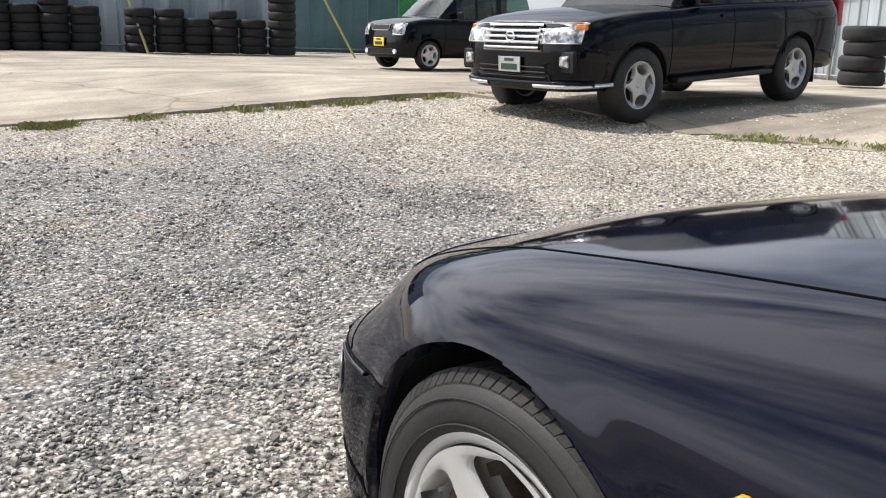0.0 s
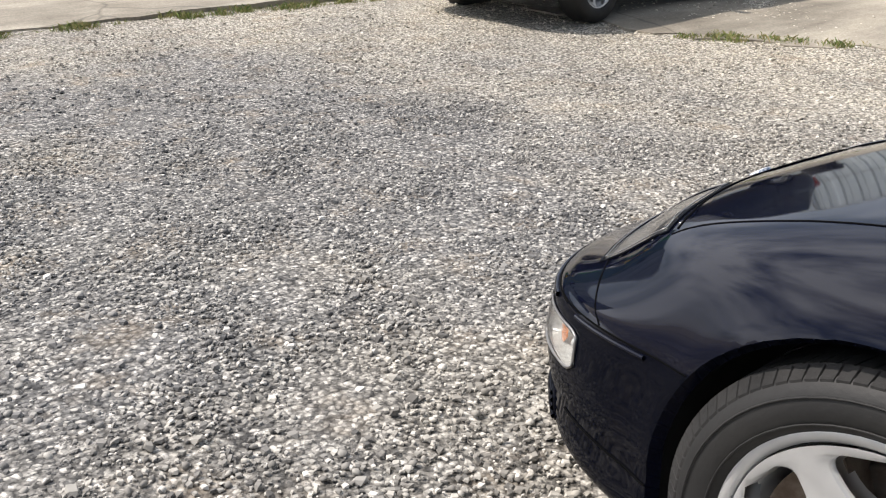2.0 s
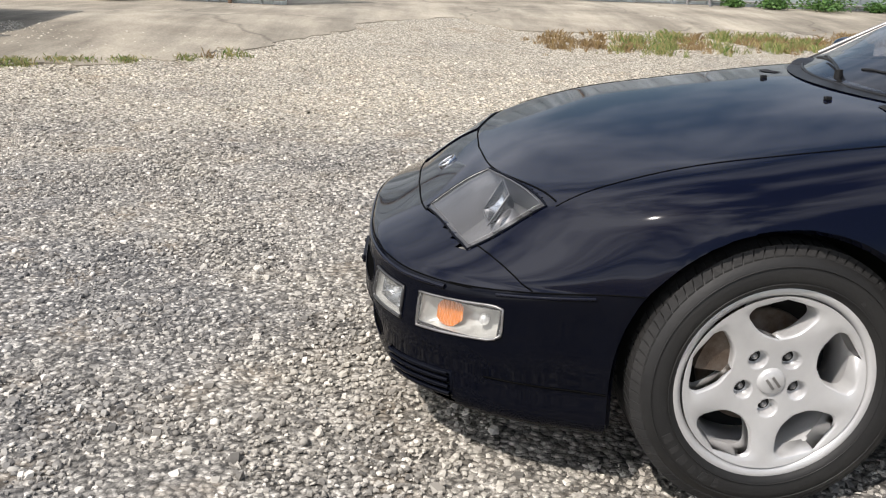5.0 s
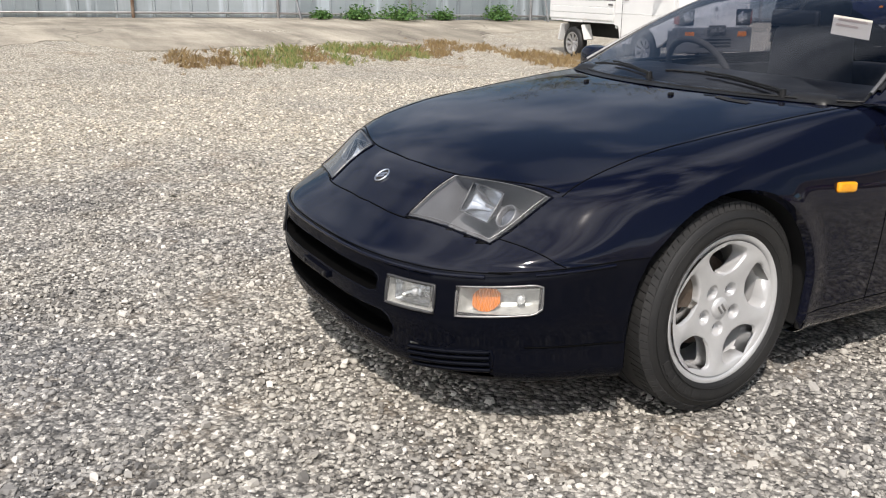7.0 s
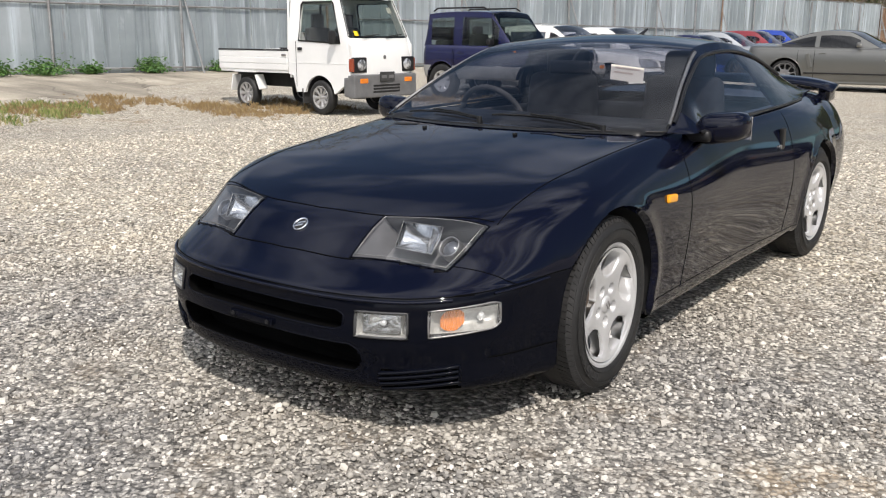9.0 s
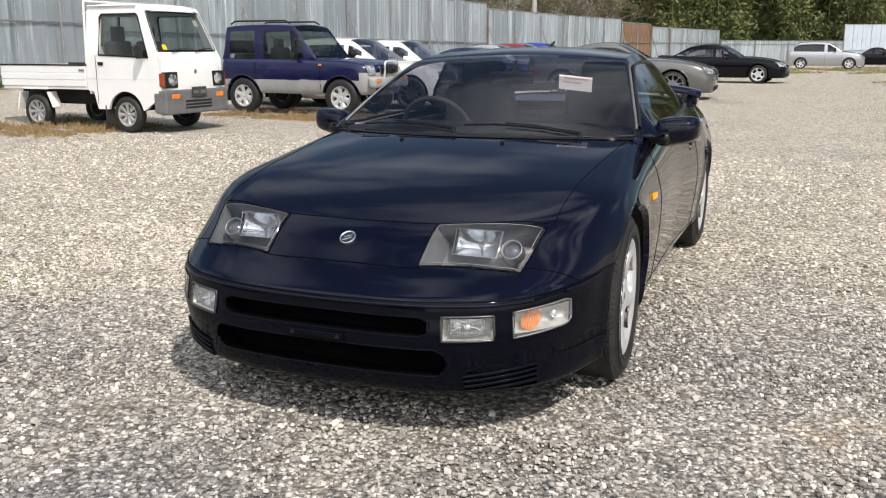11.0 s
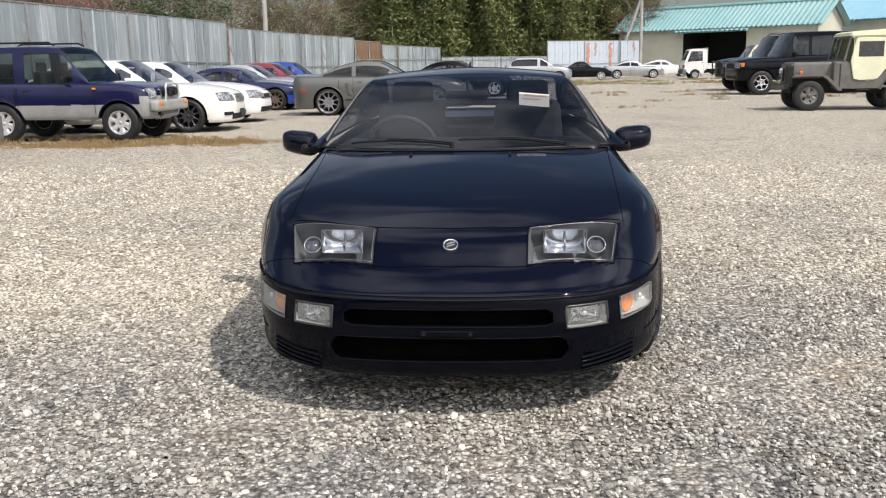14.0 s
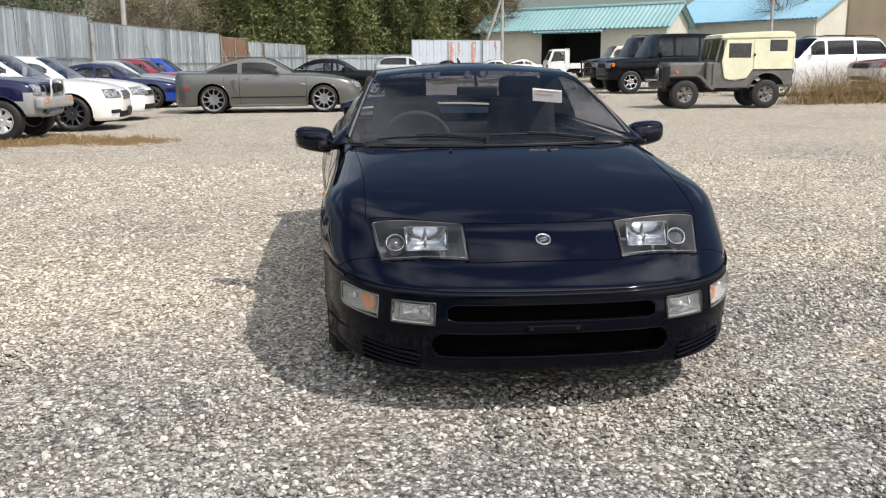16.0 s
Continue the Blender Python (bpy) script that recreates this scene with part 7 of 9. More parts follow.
for s in (1, -1):
    part("side_intake", box_bm((0.26, 0.05, 0.07), s_front(s * 0.62, 0.36) + Vector((0, 0.006, 0)), 0.02, 2, rot=(0, 0, s * 24)), DARK, s_bumper)
    tube("window_trim", [Vector((s * (0.86 * 0.925 + 0.004), yy, 0.97)) for yy in np.linspace(1.2, 3.0, 8)], 0.008, CHROME, sedan)
vehicle("sedan", place(-6.5, 17.3, 91), "white saloon beside another white saloon", "car", WHITE_PAINT, L=4.5, W=1.74, H=1.44, fo=0.9, wb=2.6, radius=0.31, rim=0.21, nose_z=0.66, hood_z=0.92, cowl=0.7, belt=0.93, screen_top=1.4, roof_end=2.4, glass_end=3.0, deck_z=1.0, group=ROW)
vehicle("sports_car", place(-6.73, 23.07, 89), "deep blue sports car with bronze wheels and bright front bumper", "car", DEEP_PAINT, L=4.5, W=1.75, H=1.28, fo=0.92, wb=2.52, radius=0.315, rim=0.235, spokes=9, wheel_mat=BRAKE, nose_z=0.56, hood_z=0.84, cowl=0.62, belt=0.86,
        screen_top=1.35, roof_end=2.1, glass_end=2.9, deck_z=0.92, nose_p=2.6, lamp_kind=False, bumper_mat=BLUE_PAINT, lower=BLUE_PAINT, lower_z=0.45, group=ROW)
vehicle("coupe_car", place(-7.2, 26.4, 90), "silver coupe with dark glass beside the fence", "car", SILVER_PAINT, L=4.4, W=1.75, H=1.36, fo=0.9, wb=2.55, nose_z=0.6, hood_z=0.9, cowl=0.65, belt=0.9, screen_top=1.35, roof_end=2.2, glass_end=2.9, deck_z=0.96, group=ROW, far=True)
vehicle("hatchback", place(-7.3, 29.2, 90), "dark red hatchback beside the fence", "car", RED_PAINT, L=4.0, W=1.7, H=1.42, fo=0.85, wb=2.5, nose_z=0.62, hood_z=0.92, cowl=0.6, belt=0.93, screen_top=1.25, roof_end=2.4, glass_end=2.9, deck_z=1.0, group=ROW, far=True)
vehicle("hatchback", place(-7.3, 32.0, 90), "bright blue hatchback beside the fence", "car", BLUE_PAINT, L=4.0, W=1.7, H=1.46, fo=0.85, wb=2.5, nose_z=0.62, hood_z=0.92, cowl=0.6, belt=0.93, screen_top=1.25, roof_end=2.4, glass_end=2.9, deck_z=1.0, group=ROW, far=True)
muscle, m_front, m_side, m_body, m_bumper = vehicle("muscle_car", place(-1.81, 20.01, 91), "gunmetal grey muscle coupe with large alloy wheels", "car", GREY_PAINT, fine=True, L=4.67, W=1.88, H=1.38, fo=0.97, wb=2.72, sill=0.17, radius=0.345, rim=0.27, tyre=0.24, spokes=10, wheel_mat=ALLOY_GREY, nose_z=0.70, hood_z=0.97, cowl=0.72, belt=0.97,
        screen_top=1.42, roof_end=2.15, glass_end=2.95, deck_z=1.06, nose_p=4.0, pillars=(2.05,), lamps=(0.2, 0.16), lamp_z=0.70, grille=(0.5, 0.17, 0.66), wide=1.1, glass=PRIVACY)
for s in (1, -1):
    q = lambda yy, zz, o=0.004: Vector((s * (m_side(yy, zz).x + o), yy, zz))
    tube("sill_stripe", [q(yy, 0.40) for yy in np.linspace(0.45, 2.28, 14)], 0.018, BLACK_PLASTIC, m_body)
    tube("sill_skirt", [q(yy, 0.20, -0.02) for yy in np.linspace(0.45, 2.28, 14)], 0.04, GREY_PAINT, m_body)
    part("side_marker", box_bm((0.02, 0.15, 0.05), q(3.35, 0.62), 0.008), RED_LENS, m_body)
    part("door_scoop", box_bm((0.04, 0.10, 0.34), q(2.18, 0.68), 0.018, 2, rot=(-14, 0, 0)), GREY_PAINT, m_body)
    part("front_badge", box_bm((0.012, 0.14, 0.035), q(0.50, 0.70), 0.004), CHROME, m_body)
vehicle("saloon", place(-0.43, 31.4, 84), "black low saloon with pale wheels", "car", SOOT_PAINT, L=4.6, W=1.75, H=1.36, fo=0.9, wb=2.65, nose_z=0.62, hood_z=0.9, cowl=0.7, belt=0.9, screen_top=1.4, roof_end=2.3, glass_end=3.0, deck_z=0.97, nose_p=3.6, far=True)
vehicle("hatchback", place(3.05, 55.0, 90), "silver tall hatchback far across the yard", "car", SILVER_PAINT, L=4.3, W=1.75, H=1.55, fo=0.85, wb=2.6, nose_z=0.7, hood_z=1.0, cowl=0.35, belt=1.0, screen_top=1.2, roof_end=2.7, glass_end=3.15, deck_z=1.05, pillars=(1.3, 2.2), glass=PRIVACY, wagon=True, far=True)
vehicle("roadster", place(6.1, 59.0, 86), "small black roadster by the far fence", "car", SOOT_PAINT, L=3.95, W=1.68, H=1.24, fo=0.75, wb=2.27, radius=0.29, nose_z=0.58, hood_z=0.82, cowl=0.6, belt=0.84, screen_top=1.15, roof_end=1.7, glass_end=2.2, deck_z=0.88, glass=PRIVACY, far=True)
vehicle("roadster", place(9.9, 61.5, 88), "silver convertible with black hood by the far fence", "car", SILVER_PAINT, L=4.2, W=1.75, H=1.27, fo=0.8, wb=2.5, radius=0.3, nose_z=0.58, hood_z=0.84, cowl=0.6, belt=0.86, screen_top=1.25, roof_end=1.9, glass_end=2.6, deck_z=0.9, glass=PRIVACY, far=True)
vehicle("sports_car", place(12.7, 66.0, 88), "white sports coupe by the far fence", "car", WHITE_PAINT, L=4.4, W=1.75, H=1.27, fo=0.85, wb=2.55, radius=0.31, nose_z=0.58, hood_z=0.85, cowl=0.6, belt=0.87, screen_top=1.3, roof_end=2.0, glass_end=2.8, deck_z=0.92, far=True)
kei_truck(place(11.9, 57.3, -88), "white kei truck far across the yard")
bo = dict(L=4.85, W=1.92, H=2.16, fo=0.82, wb=2.80, sill=0.50, radius=0.42, rim=0.25, tyre=0.27, spokes=6, nose_z=1.16, hood_z=1.29, cowl=0.72, belt=1.34, screen_top=1.20, roof_end=3.45, glass_end=3.80, deck_z=1.37, nose_p=5.5, tumble=0.88, pillars=(1.62, 2.6), lamps=(0.3, 0.18), lamp_z=1.02, grille=(0.45, 0.20, 1.0), wagon=True, side_glass=(0.06, 0.0))


def black_4x4(m, label, rack):
    car, front, side, body, bumper = vehicle("off_roader", m, label, "car", SOOT_PAINT, **{**bo, "glass": CAB_GLASS if not rack else PRIVACY, "wide": 1.12, "rails": rack}, wheel_mat=CHROME)
    for s in (1, -1):
        part("turn_lamp", box_bm((0.10, 0.22, 0.15), front(s * 0.80, 1.04) + Vector((s * 0.05, 0.10, 0)), 0.03, 2, rot=(0, 0, s * 55)), AMBER, car)
        part("side_step", box_bm((0.16, 1.75, 0.05), (s * 0.95, 1.40, 0.48), 0.02, 2), STEEL, car)
    if rack:
        part("grille_guard", tube_bm([(-0.5, -0.92, 0.6), (-0.5, -0.95, 1.15), (0.5, -0.95, 1.15), (0.5, -0.92, 0.6)], 0.03), BLACK_PLASTIC, car)
        for k in range(4):
            part("rack_bar", rod_bm((-0.75, 1.35 + 0.6 * k, 2.23), (0.75, 1.35 + 0.6 * k, 2.23), 0.02, segs=8), STEEL, car)
    return car


black_4x4(place(8.75, 29.6, -86), "tall black off-roader with chrome-spoked wheels", False)
black_4x4(place(9.35, 34.2, -86), "black off-roader with roof rack and grille guard", True)
vehicle("van", place(12.1, 45.0, -86), "cream one-box van behind the off-roaders", "van", worn("cream_paint", (0.62, 0.6, 0.5), None, 3, 0.4), L=4.4, W=1.69, H=1.95, fo=0.55, wb=2.5, sill=0.3, radius=0.31, nose_z=0.95, hood_z=1.05, cowl=-0.15, belt=1.05, screen_top=0.45, roof_end=3.5, glass_end=3.78, deck_z=1.1, nose_p=6, pillars=(0.9, 2.2), lamp_z=0.75, wagon=True, far=True)
vehicle("estate_car", place(12.6, 25.6, -88), "white estate car beyond dry scrub", "car", WHITE_PAINT, L=4.8, W=1.85, H=1.90, fo=0.9, wb=2.8, sill=0.3, radius=0.36, nose_z=0.9, hood_z=1.22, cowl=0.6, belt=1.32, screen_top=1.3, roof_end=3.4, glass_end=3.75, deck_z=1.34, pw=0.035, pillars=(1.5, 2.5), rails=True, wagon=True, glass=PRIVACY)
vehicle("pickup", place(15.1, 23.0, -88), "dark red and white four-wheel drive behind dry scrub", "car", paint("maroon_paint", (0.16, 0.012, 0.02), 0.3, 0.1), **{**bo, "lower": WHITE_PAINT, "lower_z": 0.92, "H": 1.75, "belt": 1.22, "hood_z": 1.18, "nose_z": 1.05, "far": True})

# ---- slab, fences, walls ----
from mathutils import geometry

def concrete_material():
    """Old concrete: pale cement skin, damp brown dirt, fine cracks, grit."""
    m, t, b = nodes_of("concrete")
    ramp = wear(t, b, (0.50, 0.45, 0.36), (0.26, 0.228, 0.178), 0.8, 0.9, 0.05, 0.6, 14, low=0.3, high=0.68)
    geo = add(t, "ShaderNodeNewGeometry")
    wp = add(t, "ShaderNodeTexNoise", Scale=0.5, Detail=3.0)
    t.links.new(geo.outputs["Position"], wp.inputs["Vector"])
    vm = add(t, "ShaderNodeVectorMath")
    vm.operation = "MULTIPLY_ADD"
    t.links.new(wp.outputs["Color"], vm.inputs[0])
    vm.inputs[1].default_value = (1.6, 1.6, 1.6)
    t.links.new(geo.outputs["Position"], vm.inputs[2])
    vo = add(t, "ShaderNodeTexVoronoi", Scale=0.33)
    vo.feature = "DISTANCE_TO_EDGE"
    t.links.new(vm.outputs[0], vo.inputs["Vector"])
    cr = add(t, "ShaderNodeMapRange", From_Min=0.0, From_Max=0.012, To_Min=0.6, To_Max=1.0)
    t.links.new(vo.outputs["Distance"], cr.inputs[0])
    grit = add(t, "ShaderNodeTexNoise", Scale=38.0, Detail=5.0, Roughness=0.7)
    t.links.new(geo.outputs["Position"], grit.inputs["Vector"])
    gr = add(t, "ShaderNodeMapRange", From_Min=0.35, From_Max=0.65, To_Min=0.78, To_Max=1.12)
    t.links.new(grit.outputs["Fac"], gr.inputs[0])
    mp = add(t, "ShaderNodeMapping")
    mp.inputs["Scale"].default_value = (0.35, 1.8, 1.0)
    t.links.new(geo.outputs["Position"], mp.inputs["Vector"])
    st = add(t, "ShaderNodeTexNoise", Scale=1.0, Detail=5.0, Roughness=0.65)
    t.links.new(mp.outputs[0], st.inputs["Vector"])
    sr = add(t, "ShaderNodeMapRange", From_Min=0.35, From_Max=0.62, To_Min=0.62, To_Max=1.05)
    t.links.new(st.outputs["Fac"], sr.inputs[0])
    k = cr.outputs[0]
    for q in (gr, sr):
        mu = add(t, "ShaderNodeMath")
        mu.operation = "MULTIPLY"
        t.links.new(k, mu.inputs[0])
        t.links.new(q.outputs[0], mu.inputs[1])
        k = mu.outputs[0]
    mx = add(t, "ShaderNodeMix")
    mx.data_type, mx.blend_type = "RGBA", "MULTIPLY"
    mx.inputs[0].default_value = 1.0
    t.links.new(ramp.outputs[0], mx.inputs[6])
    t.links.new(k, mx.inputs[7])
    t.links.new(mx.outputs[2], b.inputs["Base Color"])
    return m


CONCRETE = concrete_material()


def build_slab():
    """Broken-edged concrete apron, a hand's width above the gravel."""
    corners = [(14, -11.2), (6, -10.0), (0.16, -9.0), (-2.1, -8.75), (-5.1, -8.25), (-5.5, -6.9), (-5.45, -5.1), (-6.3, -3.55), (-8.6, -2.2), (-10.8, -1.3), (-11.8, -0.2), (-10.8, 0.6), (-11.2, 1.6), (-11.7, 2.8), (-12.2, 4.3), (-12.6, 5.4), (-11.1, 5.9), (-11.5, 6.6), (-13.3, 7.9), (-14.0, 9.8),
               (-16.1, 13.5), (-22, 13.5), (-34, 0), (-34, -34), (14, -34)]
    rng = random.Random(7)
    rim = []
    for k, (x0, y0) in enumerate(corners):
        x1, y1 = corners[(k + 1) % len(corners)]
        n = max(1, int(math.hypot(x1 - x0, y1 - y0) / (0.22 if k < 20 else 1.5)))
        for i in range(n):
            t = i / n
            j = 0.04 if k < 4 else 0.13 if k < 20 else 0.0
            rim.append(Vector((x0 + (x1 - x0) * t + rng.uniform(-j, j), y0 + (y1 - y0) * t + rng.uniform(-j, j))))
    n = len(rim)
    inner = []
    for a in np.arange(-33, 14, 0.8):
        for b in np.arange(-33, 14, 0.8):
            p = Vector((a + rng.uniform(-0.1, 0.1), b + rng.uniform(-0.1, 0.1)))
            inside = False
            for k in range(n):
                q, r = rim[k], rim[k - 1]
                if (q.y > p.y) != (r.y > p.y) and p.x < (r.x - q.x) * (p.y - q.y) / (r.y - q.y) + q.x:
                    inside = not inside
            if inside:
                inner.append(p)
    vs, es, fs, *_ = geometry.delaunay_2d_cdt(rim + inner, [(k, (k + 1) % n) for k in range(n)], [], 1, 1e-4)
    top = [(v.x, v.y, float(ground_z(v.x, v.y)) + 0.055 - 0.045 * float(smooth01(4.6, 5.6, -v.x)) - 0.028 * float(smooth01(-3.2, -1.2, v.x)) + 0.012 * noise.noise((v.x * 0.6, v.y * 0.6, 0))) for v in vs]
    m = len(top)
    low = [(x, y, z - 0.14) for x, y, z in top]
    faces = [tuple(f) for f in fs]
    count = {}
    for f in faces:
        for a, b in zip(f, f[1:] + f[:1]):
            count[(a, b)] = 1
    skirt = [(b, a, m + a, m + b) for (a, b) in count if (b, a) not in count]
    s = mesh_ob("slab", top + low, faces + skirt, CONCRETE, smooth=False)
    tagged(s, "pale worn concrete apron with a broken edge", "pavement", kind="structure")


build_slab()

def streaked_zinc(name, base, dark, seed):
    """Galvanised sheet: dull grey bloom, rain streaks, white residue and a little rust."""
    m, t, b = nodes_of(name)
    ramp = wear(t, b, base, dark, 0.9, 0.45, 0.1, low=0.25, high=0.75)
    b.inputs["Metallic"].default_value = 0.45
    geo = add(t, "ShaderNodeNewGeometry")
    col = ramp.outputs[0]
    for sc, lo, hi, top, c in (((3.2, 3.2, 0.22), 0.52, 0.66, 0.85, (0.60, 0.66, 0.70)), ((5.5, 5.5, 0.16), 0.58, 0.74, 0.7, (0.13, 0.155, 0.165)), ((0.8, 0.8, 0.5), 0.66, 0.76, 0.65, (0.66, 0.70, 0.74)), ((2.2, 2.2, 0.5), 0.70, 0.80, 0.8, (0.24, 0.13, 0.07))):
        mp = add(t, "ShaderNodeMapping")
        mp.inputs["Scale"].default_value = sc
        mp.inputs["Location"].default_value = (seed, seed * 2.0 + sc[0], 0)
        t.links.new(geo.outputs["Position"], mp.inputs["Vector"])
        no = add(t, "ShaderNodeTexNoise", Scale=1.0, Detail=5.0, Roughness=0.62)
        t.links.new(mp.outputs[0], no.inputs["Vector"])
        mr = add(t, "ShaderNodeMapRange", From_Min=lo, From_Max=hi, To_Max=top)
        t.links.new(no.outputs["Fac"], mr.inputs[0])
        mx = add(t, "ShaderNodeMix")
        mx.data_type = "RGBA"
        t.links.new(mr.outputs[0], mx.inputs[0])
        t.links.new(col, mx.inputs[6])
        mx.inputs[7].default_value = rgba(c)
        col = mx.outputs[2]
    t.links.new(col, b.inputs["Base Color"])
    return m


ZINC = streaked_zinc("weathered_zinc", (0.38, 0.425, 0.445), (0.26, 0.298, 0.316), 3.0)
ZINC_PALE = streaked_zinc("pale_zinc", (0.49, 0.53, 0.55), (0.33, 0.375, 0.395), 11.0)
WHITE_STEEL = worn("stained_white_steel", (0.48, 0.54, 0.60), (0.36, 0.36, 0.37), 0.8, 0.5, 0.1, metal=0.2, low=0.28, high=0.45)
RUST = worn("rusty_steel", (0.30, 0.24, 0.18), (0.18, 0.11, 0.07), 4, 0.7, 0.1, metal=0.3)
RUST_SHEET = worn("rusted_sheet", (0.30, 0.20, 0.13), (0.17, 0.10, 0.06), 0.8, 0.8, 0.1, metal=0.2)
PIPE = worn("galvanised_pipe", (0.42, 0.43, 0.43), (0.28, 0.27, 0.26), 3, 0.45, 0.1, metal=0.7)


def sheet_mesh(w, h):
    """A folded steel hoarding sheet: flat pan, two standing ribs, lapped edge."""
    prof = [(0, 0), (0.02, -0.035), (0.05, -0.035), (0.07, 0), (w * 0.48, 0.0), (w * 0.49, -0.012), (w * 0.51, -0.012), (w * 0.52, 0), (w, 0)]
    V, F = [], []
    for z in (0, h * 0.5, h):
        V += [(x, y, z) for x, y in prof]
    n = len(prof)
    for r in range(2):
        for k in range(n - 1):
            F.append((r * n + k, r * n + k + 1, (r + 1) * n + k + 1, (r + 1) * n + k))
    b = len(V)
    V += [(x, y + 0.004, z) for x, y, z in V]
    F += [tuple(b + i for i in f[::-1]) for f in F]
    me = bpy.data.meshes.new("sheet")
    me.from_pydata(V, [], F)
    return me


def fence(name, a, b, h, label, mat, pitch=0.60, rails=(0.12, 1.55), post_every=4, braces=True, side=1, seed=1, base=None, first=0.0):
    """Steel sheets on posts and rails from a to b; side: which way its posts stand."""
    rng = random.Random(seed)
    a, b = Vector(a), Vector(b)
    d = (b - a).normalized()
    n = max(1, round((b - a).length / pitch))
    w = (b - a).length / n
    ob = thing(name, Matrix(), label, "fence", kind="structure")
    me = sheet_mesh(w, h)
    mats = mat if isinstance(mat, (list, tuple)) else [mat]
    meshes = []
    for mt in mats:
        c = me.copy()
        c.materials.append(mt)
        meshes.append(c)
    ang = math.atan2(d.y, d.x) + (math.pi if side < 0 else 0)
    out = Vector((d.y, -d.x)) * (1 if side > 0 else -1)
    gz = lambda p: base if base is not None else float(ground_z(p.x, p.y))
    for k in range(n):
        p = a + d * w * (k if side > 0 else k + 1)
        o = new("sheet", rng.choice(meshes))
        o.parent = ob
        o.matrix_world = Matrix.Translation((p.x, p.y, gz(p) + 0.02 + rng.uniform(-0.012, 0.012))) @ Matrix.Rotation(ang + rng.uniform(-0.01, 0.01), 4, "Z") @ Matrix.Rotation(rng.uniform(-0.006, 0.006), 4, "X")
    m = n // post_every
    for k in range(1 if first < 0 else 0, m + 1):
        p = a + d * (w * post_every * k + first) + out * 0.09
        z = gz(p)
        tilt = rng.uniform(-0.03, 0.03)
        part("post", rod_bm((p.x, p.y, z - 0.1), (p.x + d.x * tilt, p.y + d.y * tilt, z + h - 0.05), 0.035, segs=8), rng.choice([PIPE, PIPE, PIPE, PIPE, RUST]), ob)
        if braces and k % 2 == 0:
            q = p + out * 0.6 + d * rng.uniform(0.2, 0.5)
            part("brace", rod_bm((q.x, q.y, float(ground_z(q.x, q.y)) - 0.05), (p.x, p.y, z + h * 0.78), 0.024, segs=8), PIPE, ob)
    for r in rails:
        pts = [(a + d * (b - a).length * t + out * 0.06) for t in np.linspace(0, 1, 10)]
        tube("rail", [(p.x, p.y, gz(p) + r) for p in pts], 0.026, PIPE, ob)
    pts = [(a + d * (b - a).length * t) for t in np.linspace(0, 1, 10)]
    tube("top_cap", [(p.x, p.y, gz(p) + h + 0.02) for p in pts], 0.03, PIPE, ob)
    return ob


fence("fence_west", (-19.6, -6.0), (-15.7, 15.3), 2.85, "grey galvanised sheet-steel fence on pipe posts", [ZINC, ZINC, ZINC, ZINC_PALE], 0.76, side=1, seed=2, first=-1.18)
fence("fence_row", (-15.7, 15.3), (-11.7, 33.6), 2.95, "tall weathered steel hoarding behind the parked cars", [ZINC, ZINC_PALE, ZINC], 0.6, rails=(0.1, 1.35), side=1, seed=3)
fence("fence_row_2", (-11.7, 33.6), (-8.9, 48.0), 2.75, "weathered steel hoarding, rust-stained, behind parked cars", [ZINC, ZINC_PALE, ZINC_PALE], 0.6, rails=(0.1, 1.2), side=1, seed=4)
fence("fence_rusty", (-8.9, 48.0), (-8.1, 53.0), 2.60, "short stretch of brown rusted steel hoarding", [RUST_SHEET], 0.6, side=1, seed=15)
fence("fence_row_3", (-8.1, 53.0), (-5.6, 68.6), 2.45, "far stretch of pale steel hoarding", [ZINC_PALE, ZINC], 0.6, side=1, seed=5, post_every=6)
fence("fence_low", (-5.6, 69.6), (3.2, 80.0), 1.72, "low far steel fence below the bamboo", [ZINC, ZINC_PALE], 0.7, rails=(0.2, 1.5), side=1, seed=6, braces=False, post_every=5)
fence("fence_white", (3.2, 80.0), (12.3, 85.4), 3.05, "white steel fence with red-brown stains", [WHITE_STEEL], 0.8, rails=(0.3, 1.0), side=1, seed=7, braces=False, post_every=5)

# rust-red streaks run down the white fence
for k, (u, w, h) in enumerate(((0.42, 0.5, 1.9), (0.50, 0.25, 1.2), (0.66, 0.5, 2.6), (0.92, 0.3, 0.8))):
    p = Vector((3.2, 80.0)).lerp(Vector((12.3, 85.4)), u)
    V = []
    rng = random.Random(k)
    for i in range(9):
        z = 2.9 - h * i / 8
        o = rng.uniform(-0.12, 0.12)
        ww = w * (1 - 0.6 * abs(i / 8 - 0.4)) * rng.uniform(0.5, 1.0)
        for s in (-1, 1):
            q = p + Vector((0.86, 0.51)) * (o + s * ww / 2)
            V.append((q.x + 0.025, q.y - 0.05, z))
    st = mesh_ob("rust_stain", V, [(2 * i, 2 * i + 1, 2 * i + 3, 2 * i + 2) for i in range(8)], worn("stain_red", (0.42, 0.14, 0.08), (0.5, 0.3, 0.25), 3, 0.8), smooth=False)
    tagged(st, "red-brown stain on a white steel fence", "stain", kind="structure")

